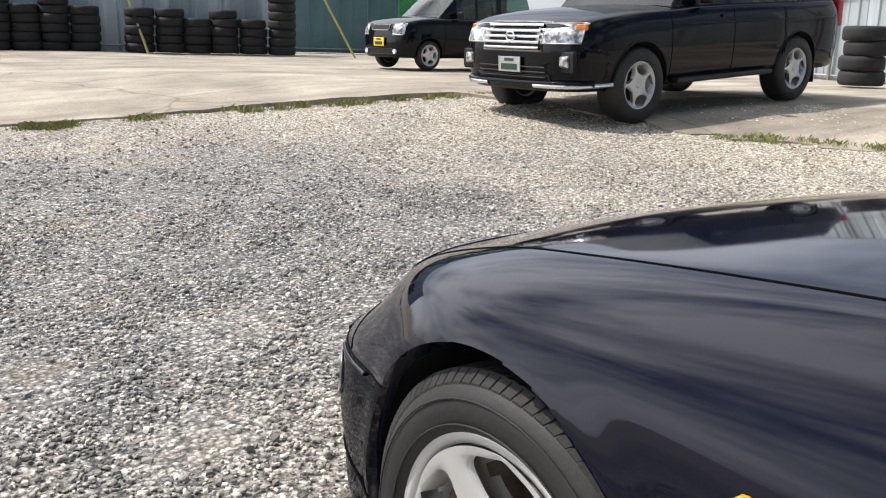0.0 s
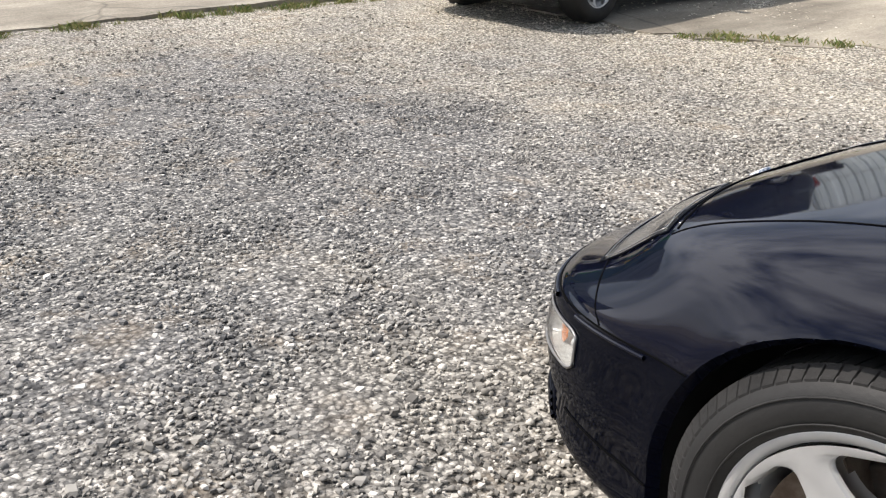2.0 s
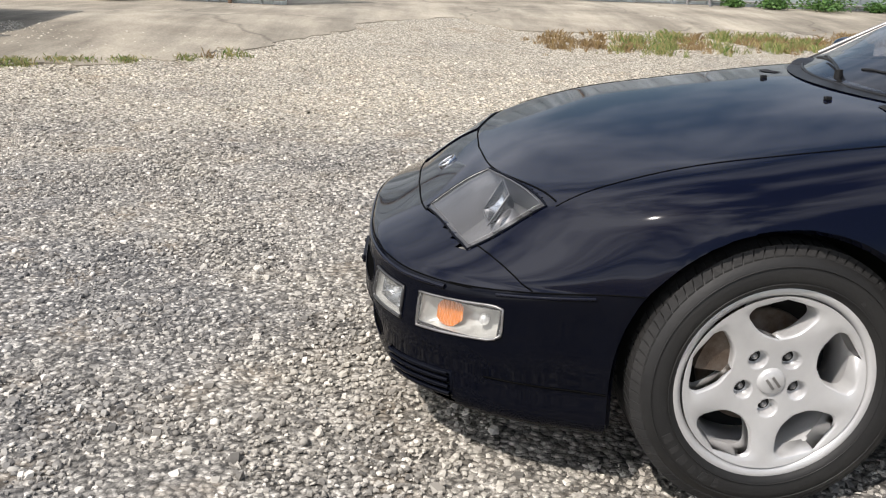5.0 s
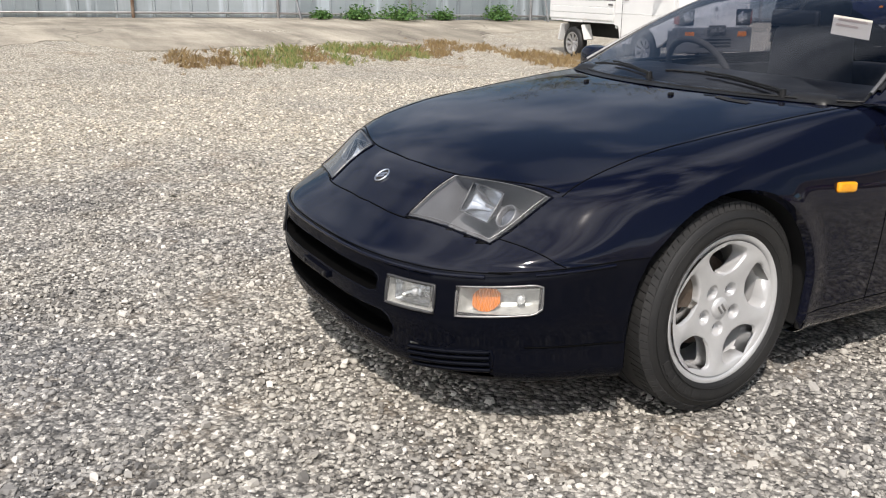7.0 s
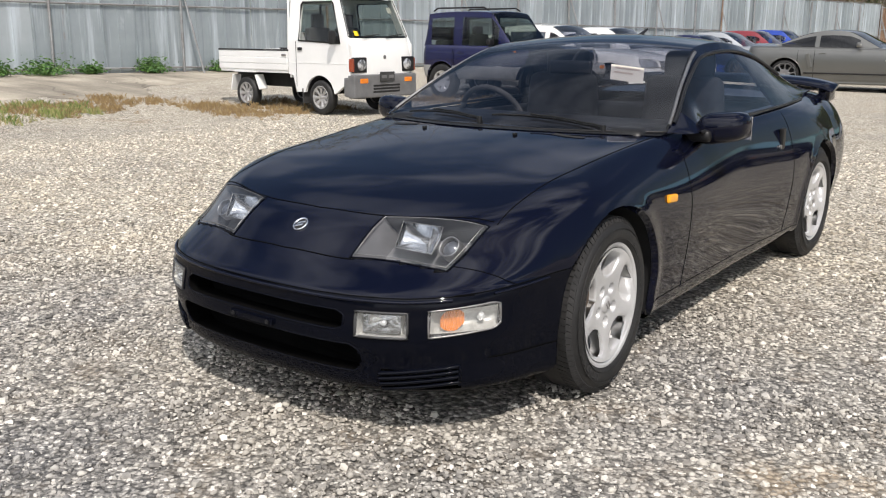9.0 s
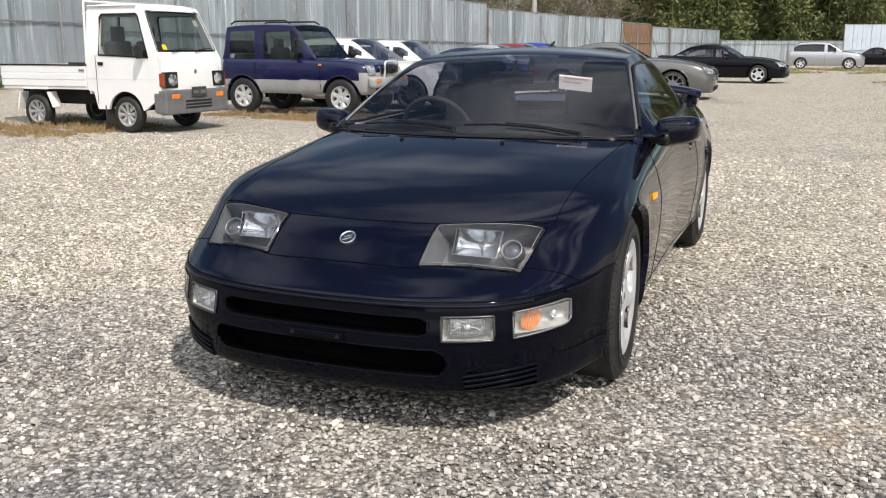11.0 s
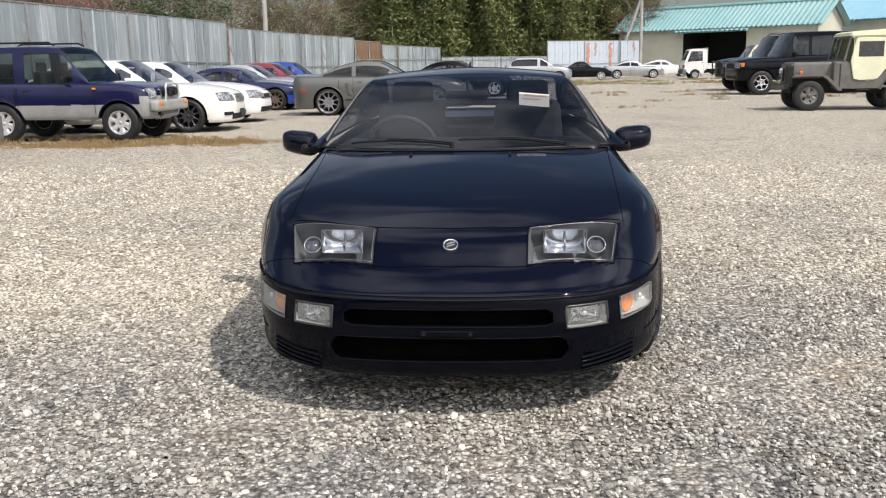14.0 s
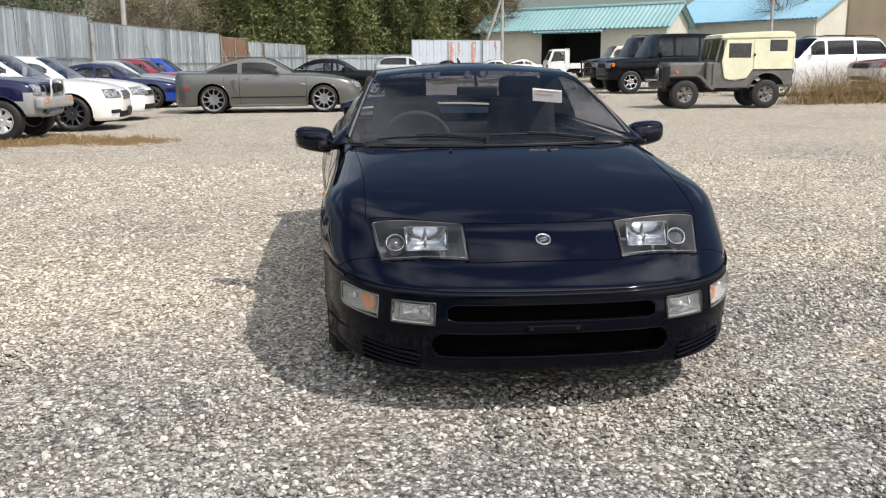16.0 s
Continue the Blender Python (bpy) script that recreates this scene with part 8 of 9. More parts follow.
# walls behind the tyres and beyond the off-roader
TEAL_SHEET = worn("teal_sheet", (0.10, 0.19, 0.20), (0.07, 0.13, 0.14), 0.8, 0.6, 0.1)
fence("wall_tyres", (-9.6, -23.2), (1.5, -25.6), 3.4, "grey corrugated steel wall behind stacked tyres", [ZINC, ZINC_PALE], 0.66, rails=(0.2,), side=-1, seed=8, braces=False, post_every=6)
fence("wall_teal", (-17.5, -23.6), (-9.6, -26.4), 3.4, "blue-green sheet wall in shade", [TEAL_SHEET], 0.9, rails=(0.15,), side=-1, seed=9, braces=False, post_every=9)
fence("wall_side", (-15.6, -12.5), (-12.9, -3.0), 3.0, "pale steel sheet wall behind a stack of tyres", [ZINC_PALE], 0.5, rails=(0.10, 1.6), side=1, seed=10, braces=False, post_every=6)
gc = thing("green_sheet", Matrix(), "bright green hanging sheet between the walls", "sheet")
V = []
for k in range(25):
    t = k / 24
    for z in (0.33, 3.6):
        V.append((-12.9 - 1.3 * t, -22.9 + 0.6 * t + 0.06 * math.sin(k * 2.1), z))
mesh_ob("folds", V, [(2 * k, 2 * k + 2, 2 * k + 3, 2 * k + 1) for k in range(24)], worn("green_tarp", (0.03, 0.30, 0.10), (0.02, 0.2, 0.07), 4, 0.5), gc)


# darker copy of the rubber: the stacks' shade is put into its colour
SHADED_RUBBER = worn("shaded_rubber", (0.014, 0.014, 0.015), (0.008, 0.008, 0.008), 7, 0.75, 0.1)


def tyre_stack(px, py, n, seed, r=0.31, h=0.205):
    rng = random.Random(seed)
    z = float(ground_z(px, py)) + 0.05
    v, f = lathe([(r * 0.58, -h * 0.40), (r * 0.66, -h * 0.5), (r * 0.9, -h * 0.5), (r * 0.985, -h * 0.36), (r, -h * 0.15), (r, h * 0.15), (r * 0.985, h * 0.36), (r * 0.9, h * 0.5), (r * 0.66, h * 0.5), (r * 0.58, h * 0.40), (r * 0.62, 0), (r * 0.58, -h * 0.40)], 36)
    flat = [(b, c, a) for a, b, c in v]
    first = None
    for k in range(n):
        m = pose(px + rng.uniform(-0.025, 0.025), py + rng.uniform(-0.025, 0.025), z + h * (k + 0.5), rng.uniform(-1, 1), rng.uniform(-1, 1), rng.uniform(0, 360))
        if first is None:
            first = mesh_ob("tyre", flat, f, SHADED_RUBBER)
            tagged(first, "worn black car tyre lying in a stack", "tyre", "stacked tyres")
            first.matrix_world = m
        else:
            copy_thing(first, m)


for k, (px, py, n) in enumerate(((-2.03, -23.83, 6), (-2.7, -23.74, 5), (-3.36, -23.63, 6), (-4.05, -23.47, 5), (-5.3, -23.14, 5), (-6.02, -22.92, 5), (-6.68, -22.70, 4), (-7.32, -22.47, 5), (-8.0, -22.2, 4), (-8.7, -21.92, 7))):
    tyre_stack(px, py, n, 20 + k, 0.365, 0.222)
tyre_stack(-12.55, -7.66, 4, 50, 0.36, 0.235)
SACK = worn("white_sack", (0.74, 0.74, 0.72), (0.55, 0.55, 0.54), 5, 0.6, 0.1, bump=0.3, bump_scale=9)
for k, (px, py, pz, r) in enumerate(((-12.95, -5.95, 0.0, 0.30), (-12.9, -6.0, 0.34, 0.26), (-12.95, -5.95, 0.66, 0.18))):
    bm = bmesh.new()
    bmesh.ops.create_icosphere(bm, subdivisions=3, radius=1)
    for v in bm.verts:
        q = 1 + 0.16 * noise.noise(v.co * 2.3 + Vector((k, 0, 0)))
        v.co = Vector((v.co.x * r * q, v.co.y * r * 1.3 * q, max(v.co.z * 0.22 * q, -0.17)))
    bmesh.ops.translate(bm, verts=bm.verts, vec=(px, py, float(ground_z(px, py)) + 0.06 + 0.17 + pz))
    sk = part("sack", bm, SACK, None, smooth=True)
    tagged(sk, "lumpy white plastic sack piled by the wall", "sack", "sacks by the wall")
for (x0, y0, x1, y1, zz) in ((-5.35, -22.6, -4.75, -23.4, 2.9), (-10.2, -20.6, -9.2, -21.6, 2.9)):
    z0 = float(ground_z(x0, y0))
    p = part("leaning_pole", rod_bm((x0, y0, z0), (x1, y1, zz), 0.03, segs=8), worn("yellow_pole", (0.5, 0.45, 0.12), (0.38, 0.34, 0.15), 3, 0.6), None)
    tagged(p, "thin yellowed pole leaning on the wall", "pole")


# ---- buildings ----
def roof_sheet(name, x0, x1, y0, y1, z0, z1, mat, parent, pitch=0.5):
    """Corrugated slope from the eaves (y0, z0) to the ridge (y1, z1)."""
    n = int((x1 - x0) / pitch) * 2
    V, F = [], []
    for k in range(n + 1):
        x = x0 + (x1 - x0) * k / n
        o = 0.09 if k % 2 else 0.0
        V += [(x, y0, z0 + o), (x, y1, z1 + o)]
        if k:
            F.append((2 * k - 2, 2 * k, 2 * k + 1, 2 * k - 1))
    b = len(V)
    V += [(x, y, z - 0.12) for x, y, z in V]
    F += [tuple(b + i for i in f[::-1]) for f in F]
    F.append((0, b, b + 1, 1))
    return mesh_ob(name, V, F, mat, parent, smooth=False)


TURQ = worn("turquoise_roof", (0.30, 0.47, 0.47), (0.22, 0.39, 0.40), 0.25, 0.55, 0.08)
SKY_ROOF = worn("sky_blue_roof", (0.30, 0.52, 0.64), (0.25, 0.46, 0.58), 0.3, 0.5, 0.08)
RENDER_WALL = worn("rendered_wall", (0.58, 0.57, 0.48), (0.46, 0.45, 0.38), 0.35, 0.85, 0.05, bump=0.1)
TAN_WALL = worn("tan_sheet_wall", (0.42, 0.34, 0.23), (0.32, 0.26, 0.18), 0.5, 0.7, 0.08)
MAROON = worn("maroon_roof", (0.20, 0.07, 0.08), (0.14, 0.05, 0.06), 0.4, 0.6, 0.08)


def shed(m, L, D, eave, ridge, wall_mat, roof_mat, label, door=None, gable=True):
    """A long gabled shed: walls with thickness, an open bay, corrugated roof."""
    b = thing("warehouse", m, label, "building")
    t = 0.25
    if door:
        x0, x1, h = door
        part("wall", box_bm((x0, t, eave), (x0 / 2, 0, eave / 2), 0.02), wall_mat, b)
        part("wall", box_bm((L - x1, t, eave), ((L + x1) / 2, 0, eave / 2), 0.02), wall_mat, b)
        part("lintel", box_bm((x1 - x0, t, eave - h), ((x0 + x1) / 2, 0, (eave + h) / 2), 0.02), wall_mat, b)
        part("bay_floor", box_bm((x1 - x0, D, 0.05), ((x0 + x1) / 2, D / 2, 0.02), 0.01), CONCRETE, b)
        # near-black linings: the deep bay's shade is put into their colour
        part("bay_back", box_bm((x1 - x0, 0.1, eave), ((x0 + x1) / 2, D - 0.2, eave / 2), 0.01), DARK, b)
        for s in (x0, x1):
            part("bay_wall", box_bm((0.1, D, eave), (s, D / 2, eave / 2), 0.01), DARK, b)
        roof_sheet("awning", x0 - 0.7, x1 + 0.5, -1.0, 0.0, h + 0.05, h + 0.45, TURQ, b, 0.5)
    else:
        part("wall", box_bm((L, t, eave), (L / 2, 0, eave / 2), 0.02), wall_mat, b)
    part("wall", box_bm((L, t, eave), (L / 2, D, eave / 2), 0.02), wall_mat, b)
    for x in (0, L):
        V = [(x - t / 2, 0, 0), (x - t / 2, D, 0), (x - t / 2, D, eave), (x - t / 2, D / 2, ridge), (x - t / 2, 0, eave)]
        V += [(x + t / 2, y, z) for _, y, z in V]
        mesh_ob("gable", V, [(0, 1, 2, 3, 4), (9, 8, 7, 6, 5)] + [(k, (k + 1) % 5, 5 + (k + 1) % 5, 5 + k) for k in range(5)], wall_mat, b, smooth=False)
    slope = (ridge - eave) / (D / 2)
    roof_sheet("roof", -0.8, L + 0.8, -0.7, D / 2, eave - 0.7 * slope + 0.2, ridge + 0.2, roof_mat, b)
    roof_sheet("roof", -0.8, L + 0.8, D + 0.7, D / 2, eave - 0.7 * slope + 0.2, ridge + 0.2, roof_mat, b)
    part("ridge_cap", rod_bm((-0.8, D / 2, ridge + 0.3), (L + 0.8, D / 2, ridge + 0.3), 0.18, segs=8), roof_mat, b)
    return b


shed(pose(11.7, 97.4, 0, 0, 0, -42), 21.6, 5.2, 4.45, 6.25, RENDER_WALL, TURQ, "long rendered warehouse with turquoise corrugated roof and dark open bay", (7.8, 14.8, 3.85))
shed(pose(31.8, 94.0, 0, 0, 0, -62), 18.0, 18.0, 4.9, 9.6, RENDER_WALL, SKY_ROOF, "far warehouse with sky-blue roof")
shed(pose(28.3, 50.0, 0, 0, 0, -30), 10.0, 7.0, 6.5, 7.2, TAN_WALL, TAN_WALL, "tall tan sheet-clad building at the yard's edge")
lt = shed(pose(-62, 74, 0, 0, 0, 40), 26.0, 12.0, 7.0, 9.8, worn("far_grey_wall", (0.34, 0.33, 0.32), None, 0.4, 0.8), MAROON, "distant building with dull maroon roof behind the fence")

WOODPOLE = worn("pole_concrete", (0.40, 0.39, 0.37), (0.30, 0.29, 0.28), 1.5, 0.85)
for (px, py, h, lean) in ((11.9, 82.6, 13.0, 0.0), (10.2, 90.0, 14.0, 5.0), (-14.5, 50.0, 9.0, 0.0), (36.5, 79, 14.0, 0.0), (45, 88, 11.0, 0.0)):
    p = part("utility_pole", rod_bm((px, py, -0.2), (px + lean, py, h), 0.17, 0.11, 12), WOODPOLE, None)
    tagged(p, "grey concrete utility pole", "pole")


# ---- plants ----
def leaf_material(name, a, b, dry=None):
    m, t, bs = nodes_of(name)
    geo = add(t, "ShaderNodeNewGeometry")
    ramp = add(t, "ShaderNodeValToRGB")
    ramp.color_ramp.elements[0].color, ramp.color_ramp.elements[1].color = rgba(a), rgba(b)
    if dry:
        e = ramp.color_ramp.elements.new(0.8)
        e.color = rgba(dry)
    t.links.new(geo.outputs["Random Per Island"], ramp.inputs[0])
    t.links.new(ramp.outputs[0], bs.inputs["Base Color"])
    bs.inputs["Roughness"].default_value = 0.6
    bs.inputs["Specular IOR Level"].default_value = 0.3
    return m


BAMBOO_LEAF = leaf_material("bamboo_leaf", (0.035, 0.065, 0.022), (0.13, 0.18, 0.055), (0.19, 0.19, 0.07))
DARK_LEAF = leaf_material("dark_leaf", (0.018, 0.038, 0.014), (0.06, 0.10, 0.03))
GRASS_LEAF = leaf_material("grass_blade", (0.09, 0.17, 0.035), (0.22, 0.31, 0.08), (0.36, 0.30, 0.14))
DRY_LEAF = leaf_material("dry_blade", (0.30, 0.21, 0.09), (0.45, 0.36, 0.2), (0.22, 0.15, 0.08))
WEED_LEAF = leaf_material("weed_leaf", (0.03, 0.085, 0.02), (0.11, 0.21, 0.05))
BARK = worn("bark", (0.20, 0.16, 0.12), (0.11, 0.09, 0.07), 5, 0.9, 0.05, bump=0.3)
CULM = worn("bamboo_culm", (0.22, 0.28, 0.10), (0.14, 0.19, 0.07), 3, 0.5)


def leaves(points, size, rng, stretch=3.0, droop=0.5):
    """One folded two-triangle leaf at every point."""
    n = len(points)
    P = np.asarray(points, float)
    a = rng.uniform(0, 2 * math.pi, n)
    d = np.stack([np.cos(a), np.sin(a), rng.uniform(-droop - 0.5, 0.35, n)], -1)
    d /= np.linalg.norm(d, axis=1, keepdims=True)
    up = rng.normal(0, 1, (n, 3))
    w = np.cross(d, up)
    w /= np.maximum(np.linalg.norm(w, axis=1, keepdims=True), 1e-6)
    L = (size * rng.uniform(0.6, 1.3, n))[:, None]
    tip, mid = P + d * L, P + d * L * 0.45
    V = np.stack([P, mid + w * L / stretch / 2, tip, mid - w * L / stretch / 2], 1).reshape(-1, 3)
    i = np.arange(n)[:, None] * 4
    return V, np.concatenate([i, i + 1, i + 2, i + 3], 1)


def bamboo(seed, h):
    rng = np.random.default_rng(seed)
    t = thing("bamboo", Matrix(), "tall dense green bamboo clump with drooping leaf sprays", "bamboo", "bamboo grove")
    pts = []
    stems = []
    for k in range(5):
        bx, by = rng.normal(0, 0.7, 2)
        lean = rng.normal(0, 0.10, 2)
        hh = h * rng.uniform(0.75, 1.05)
        line = [Vector((bx + lean[0] * hh * u + lean[0] * 6 * u**3, by + lean[1] * hh * u + lean[1] * 6 * u**3, hh * u - 0.5 * u**6)) for u in np.linspace(0, 1, 9)]
        stems.append(line)
        for i in range(46):
            u = rng.uniform(0.12, 1.0)
            c = line[min(8, int(u * 8))].lerp(line[min(8, int(u * 8) + 1)], u * 8 % 1)
            r = 1.25 * (1.08 - u) + 0.25
            o = rng.normal(0, 0.5, 3) * (r, r, 0.5)
            pts.append(np.array(c) + o + rng.normal(0, 0.26, (22, 3)) * (0.8, 0.8, 1.2))
    for line in stems:
        tube("culm", line, 0.045, CULM, t, segs=5)
    V, F = leaves(np.concatenate(pts), 0.44, rng, 3.2, 0.9)
    c = mesh_ob("crown", V, F, BAMBOO_LEAF, t, smooth=False)
    return t


def broadleaf(seed, h, leaf, label, bare=False, spread=1.0):
    rng = np.random.default_rng(seed)
    t = thing("tree", Matrix(), label, "tree")
    trunk = [Vector((rng.normal(0, 0.05) * k, rng.normal(0, 0.05) * k, h * 0.6 * k / 5)) for k in range(6)]
    bits = [rod_bm(trunk[k], trunk[k + 1], 0.16 * (1 - k / 8) * h / 7, 0.16 * (1 - (k + 1) / 8) * h / 7, 8) for k in range(5)]
    part("trunk", join_bm(bits), BARK, t, smooth=True)
    tips, limbs = [], []
    for k in range(16 if bare else 11):
        s = trunk[2 + k % 4]
        a = rng.uniform(0, 2 * math.pi)
        ln = h * rng.uniform(0.22, 0.42) * spread
        e = s + Vector((math.cos(a) * ln * 0.8, math.sin(a) * ln * 0.8, ln * rng.uniform(0.5, 1.1)))
        m = s.lerp(e, 0.5) + Vector(rng.normal(0, 0.12 * ln, 3))
        limbs.append([s, m, e])
        tips.append(e)
        for q in range(16 if bare else 2):
            e2 = m.lerp(e, rng.uniform(0.1, 1)) + Vector(rng.normal(0, 0.42 * ln, 3)) + Vector((0, 0, 0.2 * ln))
            limbs.append([m.lerp(e, rng.uniform(0, 0.8)), e2])
            tips.append(e2)
    lv, lf = [], []
    for line in limbs:
        for a, b in zip(line, line[1:]):
            k = len(lv)
            r = 0.018 * h / 7 if len(line) == 2 else 0.045 * h / 7
            d = (b - a).normalized()
            u = d.cross(Vector((0.3, 0.2, 1))).normalized()
            w = d.cross(u)
            for p, rr in ((a, r), (b, r * 0.4)):
                lv += [p + u * rr, p - u * rr * 0.5 + w * rr * 0.87, p - u * rr * 0.5 - w * rr * 0.87]
            lf += [(k, k + 1, k + 4, k + 3), (k + 1, k + 2, k + 5, k + 4), (k + 2, k, k + 3, k + 5)]
    mesh_ob("branching", lv, lf, BARK, t, smooth=False)
    n = 9 if bare else 110
    pts = np.concatenate([np.array(p) + rng.normal(0, 0.12 * h * spread * (0.6 if bare else 0.55), (n, 3)) * (1, 1, 0.7) for p in tips])
    V, F = leaves(pts, 0.20 if not bare else 0.13, rng, 2.0, 0.2)
    mesh_ob("crown", V, F, leaf, t, smooth=False)
    return t


GROVE = [bamboo(30 + k, 11.5 + k) for k in range(4)]
rng0 = random.Random(5)
spots = []
for k in range(44):
    u = k / 43
    spots.append((-16.0 + 31.0 * u + rng0.uniform(-0.6, 0.6), 88.0 + 13.0 * u + rng0.uniform(-2.0, 3.0)))
for k, (px, py) in enumerate(spots):
    m = pose(px, py, -0.1, 0, 0, rng0.uniform(0, 360)) @ Matrix.Scale(rng0.uniform(0.85, 1.15), 4)
    if k < 4:
        GROVE[k].matrix_world = pose(px, py, -0.1, 0, 0, 40 * k)
    else:
        c = copy_thing(GROVE[k % 4], pose(px, py, -0.1, 0, 0, rng0.uniform(0, 360)))
BARE = leaf_material("bud_leaf", (0.12, 0.09, 0.05), (0.2, 0.16, 0.07))
SCRUB = leaf_material("scrub_leaf", (0.06, 0.08, 0.025), (0.14, 0.15, 0.05), (0.2, 0.16, 0.08))
TREES = [broadleaf(60, 9.0, BARE, "bare grey-brown tree in early bud behind the fence", True), broadleaf(61, 8.0, SCRUB, "olive-green mixed tree behind the fence"), broadleaf(62, 7.0, DARK_LEAF, "dark evergreen tree behind the fence", False, 0.8), broadleaf(63, 8.5, BARE, "bare brown tree behind the fence", True, 1.2)]
order = [1, 0, 3, 0, 2, 0, 3, 0, 3, 2, 3, 0, 3, 0, 1, 0, 3, 3, 1, 2, 0, 1]
for k, kind in enumerate(order):
    u = k / (len(order) - 1)
    px, py = -38 + 24 * u + rng0.uniform(-1, 1), 40 + 50 * u + rng0.uniform(-2, 2)
    m = pose(px, py, -0.1, 0, 0, rng0.uniform(0, 360))
    if k in (1, 0, 4, 2):
        TREES[kind].matrix_world = m
    else:
        copy_thing(TREES[kind], m)
for px, py, kind in ((-30.0, 38.0, 2), (-20.5, 52.0, 2), (13.5, 97, 0), (12.5, 99, 1), (44, 92, 0), (47, 95, 3), (40, 84, 0), (50, 90, 0), (-22, 17, 1), (-19.5, 22.0, 0)):
    copy_thing(TREES[kind], pose(px, py, -0.1, 0, 0, rng0.uniform(0, 360)))


def tuft_field(name, label, spots, mat, h, seed, per=60, lean=0.45, width=0.010):
    """Grass and weeds growing in patches: (x, y, radius) each."""
    rng = np.random.default_rng(seed)
    V, F = [], []
    for px, py, r, amount in spots:
        m = max(3, int(per * amount / 11))
        a, q = rng.uniform(0, 2 * math.pi, m), np.abs(rng.normal(0, 0.55, m)) * r
        tx, ty = px + q * np.cos(a), py + 0.6 * q * np.sin(a)
        big = rng.uniform(0.35, 1.2, m) * np.clip(1.15 - 0.45 * q / r, 0.3, 1)
        own = np.repeat(np.arange(m), 11)
        n = len(own)
        x, y = tx[own] + rng.normal(0, 0.028, n) * big[own] * 1.4, ty[own] + rng.normal(0, 0.028, n) * big[own] * 1.4
        z = ground_z(x, y)
        hh = h * rng.uniform(0.4, 1.1, n) * big[own]
        b = rng.uniform(0, 2 * math.pi, n)
        lx, ly = np.cos(b) * lean * hh * rng.uniform(0, 1, n), np.sin(b) * lean * hh * rng.uniform(0, 1, n)
        wx, wy = -np.sin(b) * width, np.cos(b) * width
        for k in range(n):
            i = len(V)
            V += [(x[k] - wx[k], y[k] - wy[k], z[k]), (x[k] + wx[k], y[k] + wy[k], z[k]), (x[k] + lx[k] * 0.5, y[k] + ly[k] * 0.5, z[k] + hh[k] * 0.7), (x[k] + lx[k] * 1.3, y[k] + ly[k] * 1.3, z[k] + hh[k])]
            F += [(i, i + 1, i + 2), (i + 1, i + 3, i + 2)]
    ob = mesh_ob(name, V, F, mat, smooth=False)
    return tagged(ob, label, "grass", kind="stuff")


rg = random.Random(9)
green, dry = [], []
for k in range(75):
    t = rg.uniform(0, 1)
    px, py = -9.7 - 1.7 * t + rg.uniform(-0.8, 0.5), 1.0 + 5.4 * t + rg.uniform(-0.5, 0.5)
    (green if 0.15 < t < 0.75 and rg.random() < 0.65 else dry).append((px, py, rg.uniform(0.3, 0.8), rg.uniform(0.8, 2.2)))
for k in range(26):
    dry.append((-8.6 - 1.8 * rg.random(), 6.3 + 2.2 * rg.random(), rg.uniform(0.3, 0.7), 1.3))
for k in range(30):
    dry.append((rg.uniform(-9, -4.5), rg.uniform(10.8, 12.2), rg.uniform(0.3, 0.8), 1.6))
for k in range(12):
    t = rg.random()
    px, py = 2.5 - 7.8 * t, -9.25 + 0.9 * t + rg.uniform(-0.05, 0.30)
    (green if rg.random() < 0.6 else dry).append((px, py, rg.uniform(0.15, 0.45), 0.6))
green += [(-0.35, -8.72, 0.24, 4), (-0.1, -8.78, 0.22, 3)]
for k in range(22):
    t = rg.random()
    green.append((-2.2 - 2.8 * t, -8.62 + 0.42 * t + rg.uniform(0.0, 0.12), rg.uniform(0.12, 0.28), 0.3))
for k in range(14):
    t = rg.random()
    (green if rg.random() < 0.5 else dry).append((-5.5 - 1.6 * t, -5.0 + 2.2 * t + rg.uniform(-0.05, 0.2), 0.25, 0.5))
for k in range(60):
    (green if rg.random() < 0.5 else dry).append((rg.uniform(-1, 14), rg.uniform(44, 56), rg.uniform(0.8, 2.0), 3))
for k in range(40):
    dry.append((rg.uniform(3, 18), rg.uniform(20, 34), rg.uniform(0.3, 1.0), 1.2))
turf = [(rg.uniform(-9.2, -4.3), rg.uniform(10.5, 11.7), 0.8, 3.0) for k in range(46)] + [(rg.uniform(-10.4, -8.4), rg.uniform(6.6, 7.6), 0.6, 2.0) for k in range(14)]
tuft_field("dry_turf", "flat trodden straw-brown grass before the parked cars", turf, DRY_LEAF, 0.045, 6, 150, 0.9, 0.006)
low = [s for s in green + dry if s[1] < -3]
green, dry = [s for s in green if s[1] >= -3], [s for s in dry if s[1] >= -3]
tuft_field("edge_grass", "low mossy grass along the slab edge", low, GRASS_LEAF, 0.065, 3, 260, 0.9, 0.004)
tuft_field("green_grass", "short green grass in patches along the concrete edge", green, GRASS_LEAF, 0.12, 1, 150, 0.6, 0.006)
tuft_field("dry_grass", "dry straw-brown grass in patches on the gravel", dry, DRY_LEAF, 0.10, 2, 110, 0.7, 0.006)


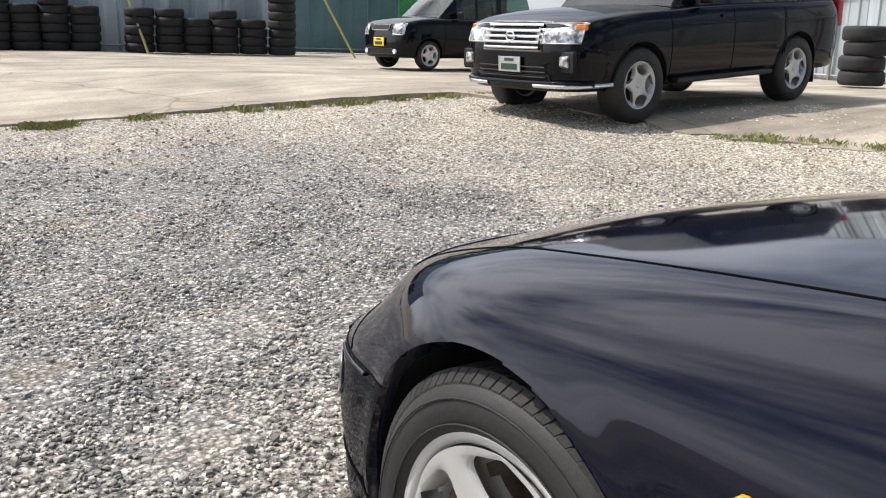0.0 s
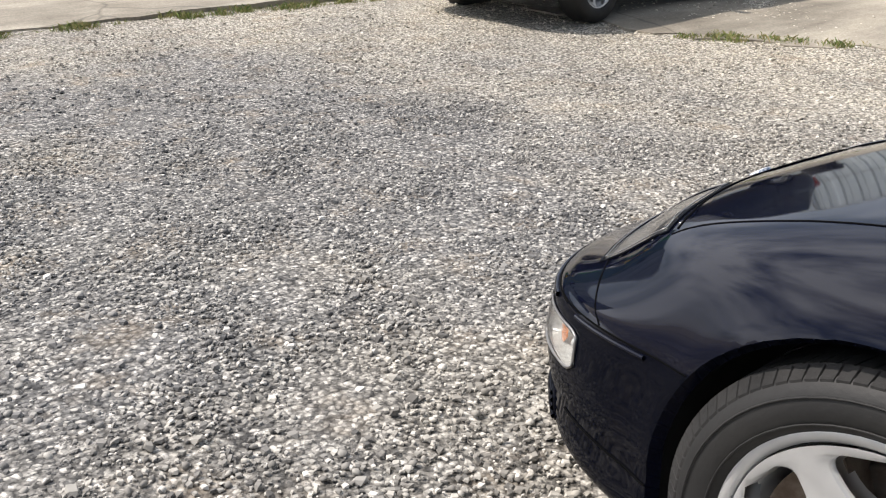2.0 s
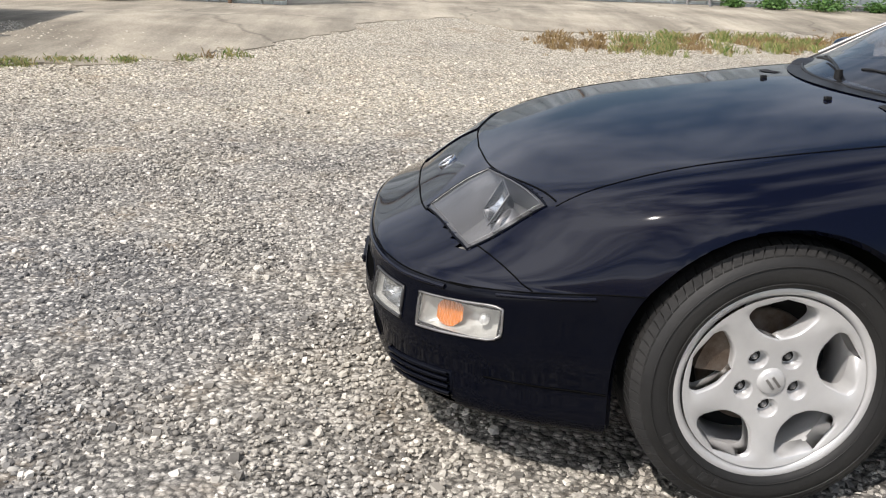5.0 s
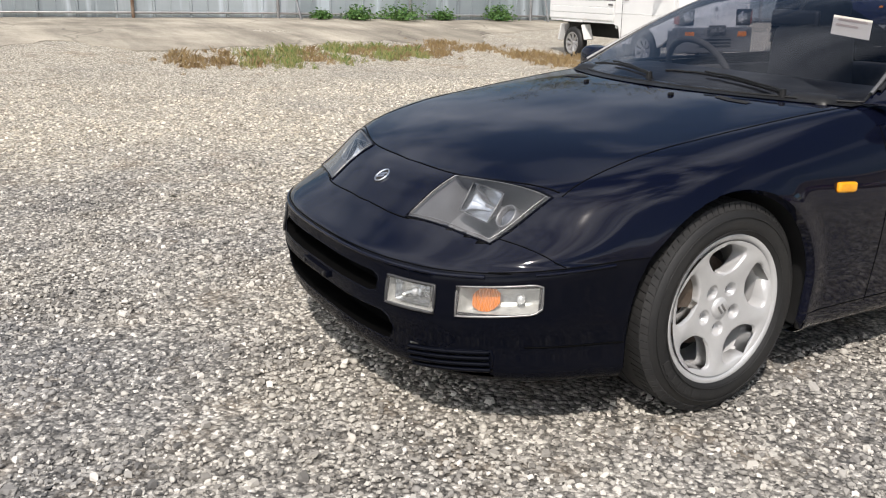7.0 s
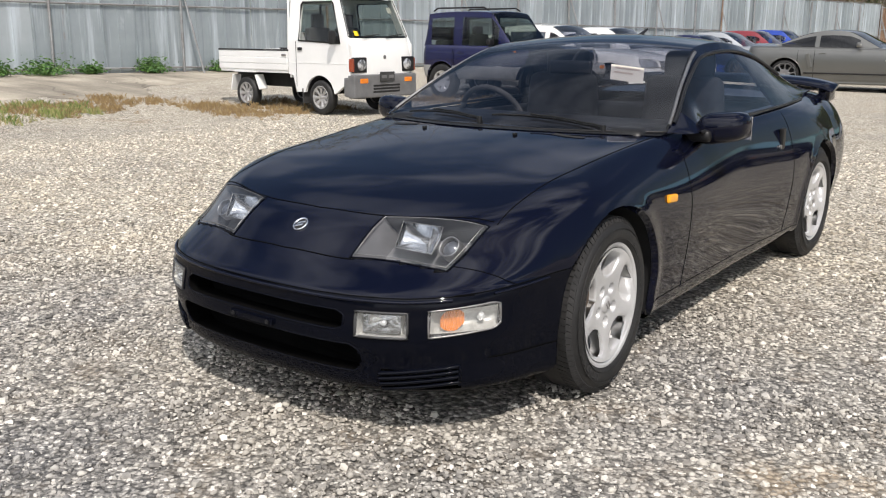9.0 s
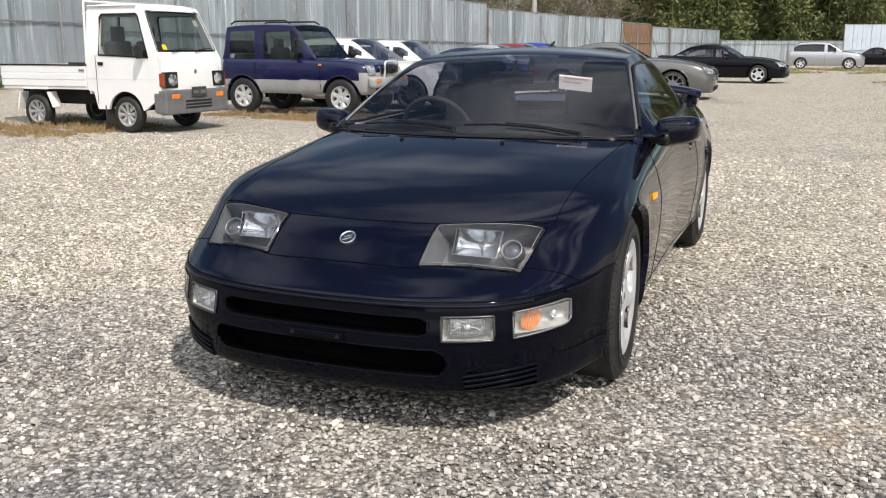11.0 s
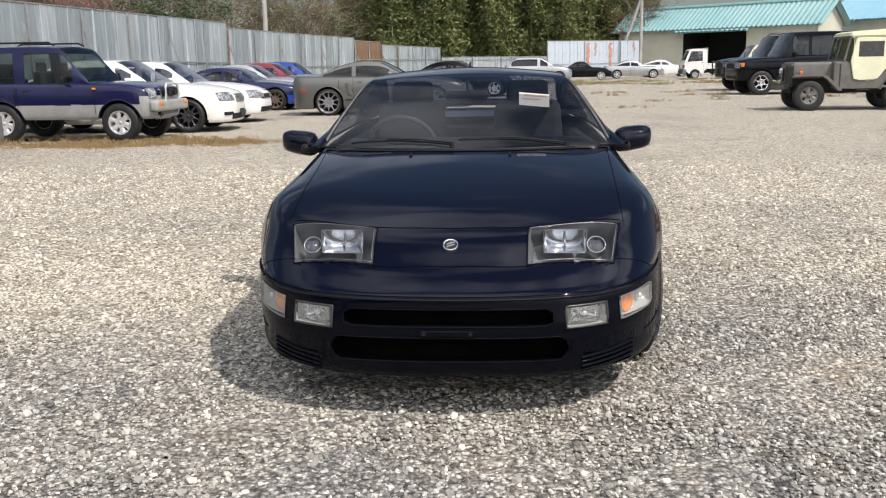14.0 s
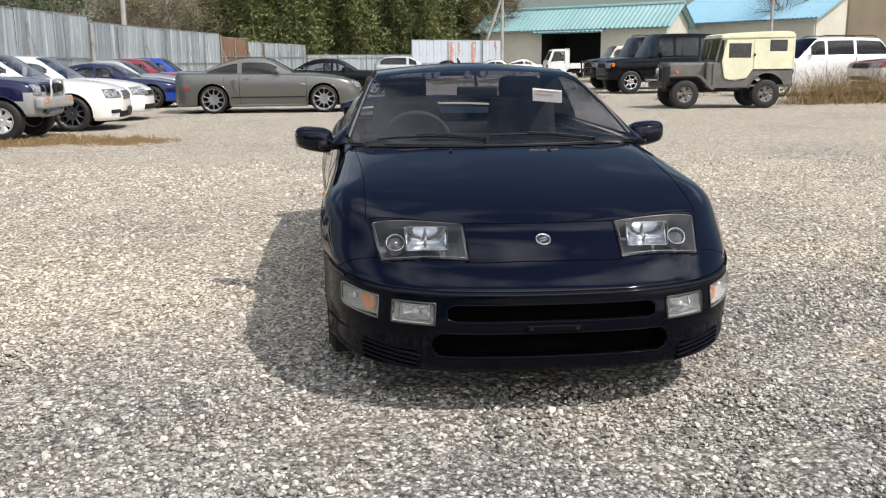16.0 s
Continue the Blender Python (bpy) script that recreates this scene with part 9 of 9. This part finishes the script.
def weed(px, py, r, h, seed):
    rng = np.random.default_rng(seed)
    z = float(ground_z(px, py))
    n = 950
    p = rng.normal(0, 0.42, (n, 3)) * (r, r * 0.7, h * 0.55)
    p[:, 2] = np.abs(p[:, 2]) + 0.02
    V, F = leaves(p + (px, py, z + 0.03), 0.075, rng, 1.9, 0.1)
    t = thing("weed", Matrix(), "leafy green weed clump at the foot of the fence", "weed", "weeds by the fence")
    mesh_ob("leaves", V, F, WEED_LEAF, t, smooth=False)
    stems = join_bm([rod_bm((px + q[0] * 0.2, py + q[1] * 0.2, z), (px + q[0], py + q[1], z + q[2]), 0.006, 0.003, 5) for q in p[:30]])
    part("stems", stems, CULM, t)


for k, (px, py, r, h) in enumerate(((-16.7, 6.6, 0.45, 0.45), (-16.5, 7.6, 0.8, 0.62), (-16.6, 8.75, 0.32, 0.36), (-16.3, 10.12, 0.48, 0.6), (-16.0, 11.95, 0.45, 0.45), (-16.9, 5.8, 0.25, 0.3))):
    weed(px, py, r, h, 70 + k)


def scrub(px, py, seed):
    """Dry leafless bush of arching twigs."""
    rng = np.random.default_rng(seed)
    t = thing("dry_bush", Matrix(), "tangled dry straw-coloured bush", "bush")
    V, F = [], []
    for k in range(420):
        a, r, h = rng.uniform(0, 6.28), rng.uniform(0.1, 1.1), rng.uniform(0.25, 1.25)
        b = np.array((px + rng.normal(0, 0.7), py + rng.normal(0, 0.4), float(ground_z(px, py))))
        pr = b
        for q in range(1, 5):
            u = q / 4
            c = b + np.array((math.cos(a) * r * u, math.sin(a) * r * u, h * u * (1.5 - 0.6 * u))) + rng.normal(0, 0.04, 3)
            i = len(V)
            w = 0.011 * (1.2 - u)
            V += [tuple(pr + (w, 0, 0)), tuple(pr - (w, 0, 0)), tuple(c - (0, w, 0)), tuple(c + (0, w, 0))]
            F.append((i, i + 1, i + 2, i + 3))
            pr = c
    mesh_ob("twig_mass", V, F, DRY_LEAF, t, smooth=False)


for k, (px, py) in enumerate(((11.7, 20.3), (12.7, 20.9), (13.8, 20.6), (15.0, 21.0), (16.2, 21.4))):
    scrub(px, py, 90 + k)


# ---- loose stones ----
def pebbles(name, label, n, box, size, seed, mat=PEBBLE, fine=False):
    """Loose stones strewn over a stretch of the yard, clear of the coupe's tyres."""
    rng = np.random.default_rng(seed)
    bm = bmesh.new()
    if fine:
        # two rings of four corners, the upper one drawn in
        q = [bm.verts.new((r * math.cos(t), r * math.sin(t), h)) for r, h, dt in ((1.15, -0.45, 0.0), (0.85, 0.75, 0.6)) for t in (dt, dt + 1.4, dt + 3.0, dt + 4.6)]
        for k in range(4):
            l = (k + 1) % 4
            bm.faces.new((q[k], q[l], q[4 + k]))
            bm.faces.new((q[l], q[4 + l], q[4 + k]))
        bm.faces.new((q[4], q[5], q[6]))
        bm.faces.new((q[4], q[6], q[7]))
        bm.verts.index_update()
    else:
        bmesh.ops.create_icosphere(bm, subdivisions=1, radius=1.0)
    tv = np.array([v.co for v in bm.verts])
    tf = np.array([[v.index for v in f.verts] for f in bm.faces])
    bm.free()
    x = rng.uniform(box[0], box[1], n)
    y = rng.uniform(box[2], box[3], n)
    edge = np.minimum(np.minimum(x - box[0], box[1] - x), np.minimum(y - box[2], box[3] - y))
    ok = ~((np.abs(x) < 0.62) & (y > -0.55) & (y < 3.3)) & (rng.uniform(0, 1, n) < np.clip(edge / 1.3, 0.0, 1))
    x, y = x[ok], y[ok]
    n = len(x)
    s = size * np.clip(np.exp(rng.normal(0, 0.40, n)), 0.5, 1.9)
    sc = s[:, None] * rng.uniform(0.68, 1.3, (n, 3)) * (1, 1, 0.62)
    a = rng.uniform(0, 2 * math.pi, n)
    z = ground_z(x, y) + sc[:, 2] * rng.uniform(0.05 if fine else 0.3, 0.75 if fine else 0.95, n)
    k = rng.integers(0, 24, n)
    shapes = tv[None] * rng.uniform(*((0.78, 1.18) if fine else (0.70, 1.18)), (24, len(tv), 1))
    P = shapes[k] * sc[:, None, :]
    tilt = rng.normal(0, 0.25, (n, 1))
    P[:, :, 2] += P[:, :, 0] * tilt
    c, d = np.cos(a)[:, None], np.sin(a)[:, None]
    X = P[:, :, 0] * c - P[:, :, 1] * d + x[:, None]
    Y = P[:, :, 0] * d + P[:, :, 1] * c + y[:, None]
    Z = P[:, :, 2] + z[:, None]
    V = np.stack([X, Y, Z], -1).reshape(-1, 3)
    F = (tf[None] + (np.arange(n) * len(tv))[:, None, None]).reshape(-1, 3)
    me = bpy.data.meshes.new(name)
    me.vertices.add(len(V))
    me.vertices.foreach_set("co", V.ravel())
    me.loops.add(F.size)
    me.loops.foreach_set("vertex_index", F.ravel().astype(np.int32))
    me.polygons.add(len(F))
    me.polygons.foreach_set("loop_start", np.arange(0, F.size, 3, dtype=np.int32))
    me.polygons.foreach_set("use_smooth", np.full(len(F), not fine))
    me.update(calc_edges=True)
    me.materials.append(mat)
    ob = new(name, me)
    return tagged(ob, label, "gravel", kind="stuff")


pebbles("gravel_fine", "fine crushed grey and cream stone chips", 125000, (-3.4, 3.6, -4.6, 2.1), 0.0049, 11, fine=True)
pebbles("gravel_coarse", "loose angular grey and pale stones", 17000, (-4.2, 4.2, -5.4, 3.0), 0.0074, 12)
pebbles("gravel_outer", "loose stones further out on the yard", 82000, (-8.5, 7.0, -8.6, 8.0), 0.0080, 13, fine=True)
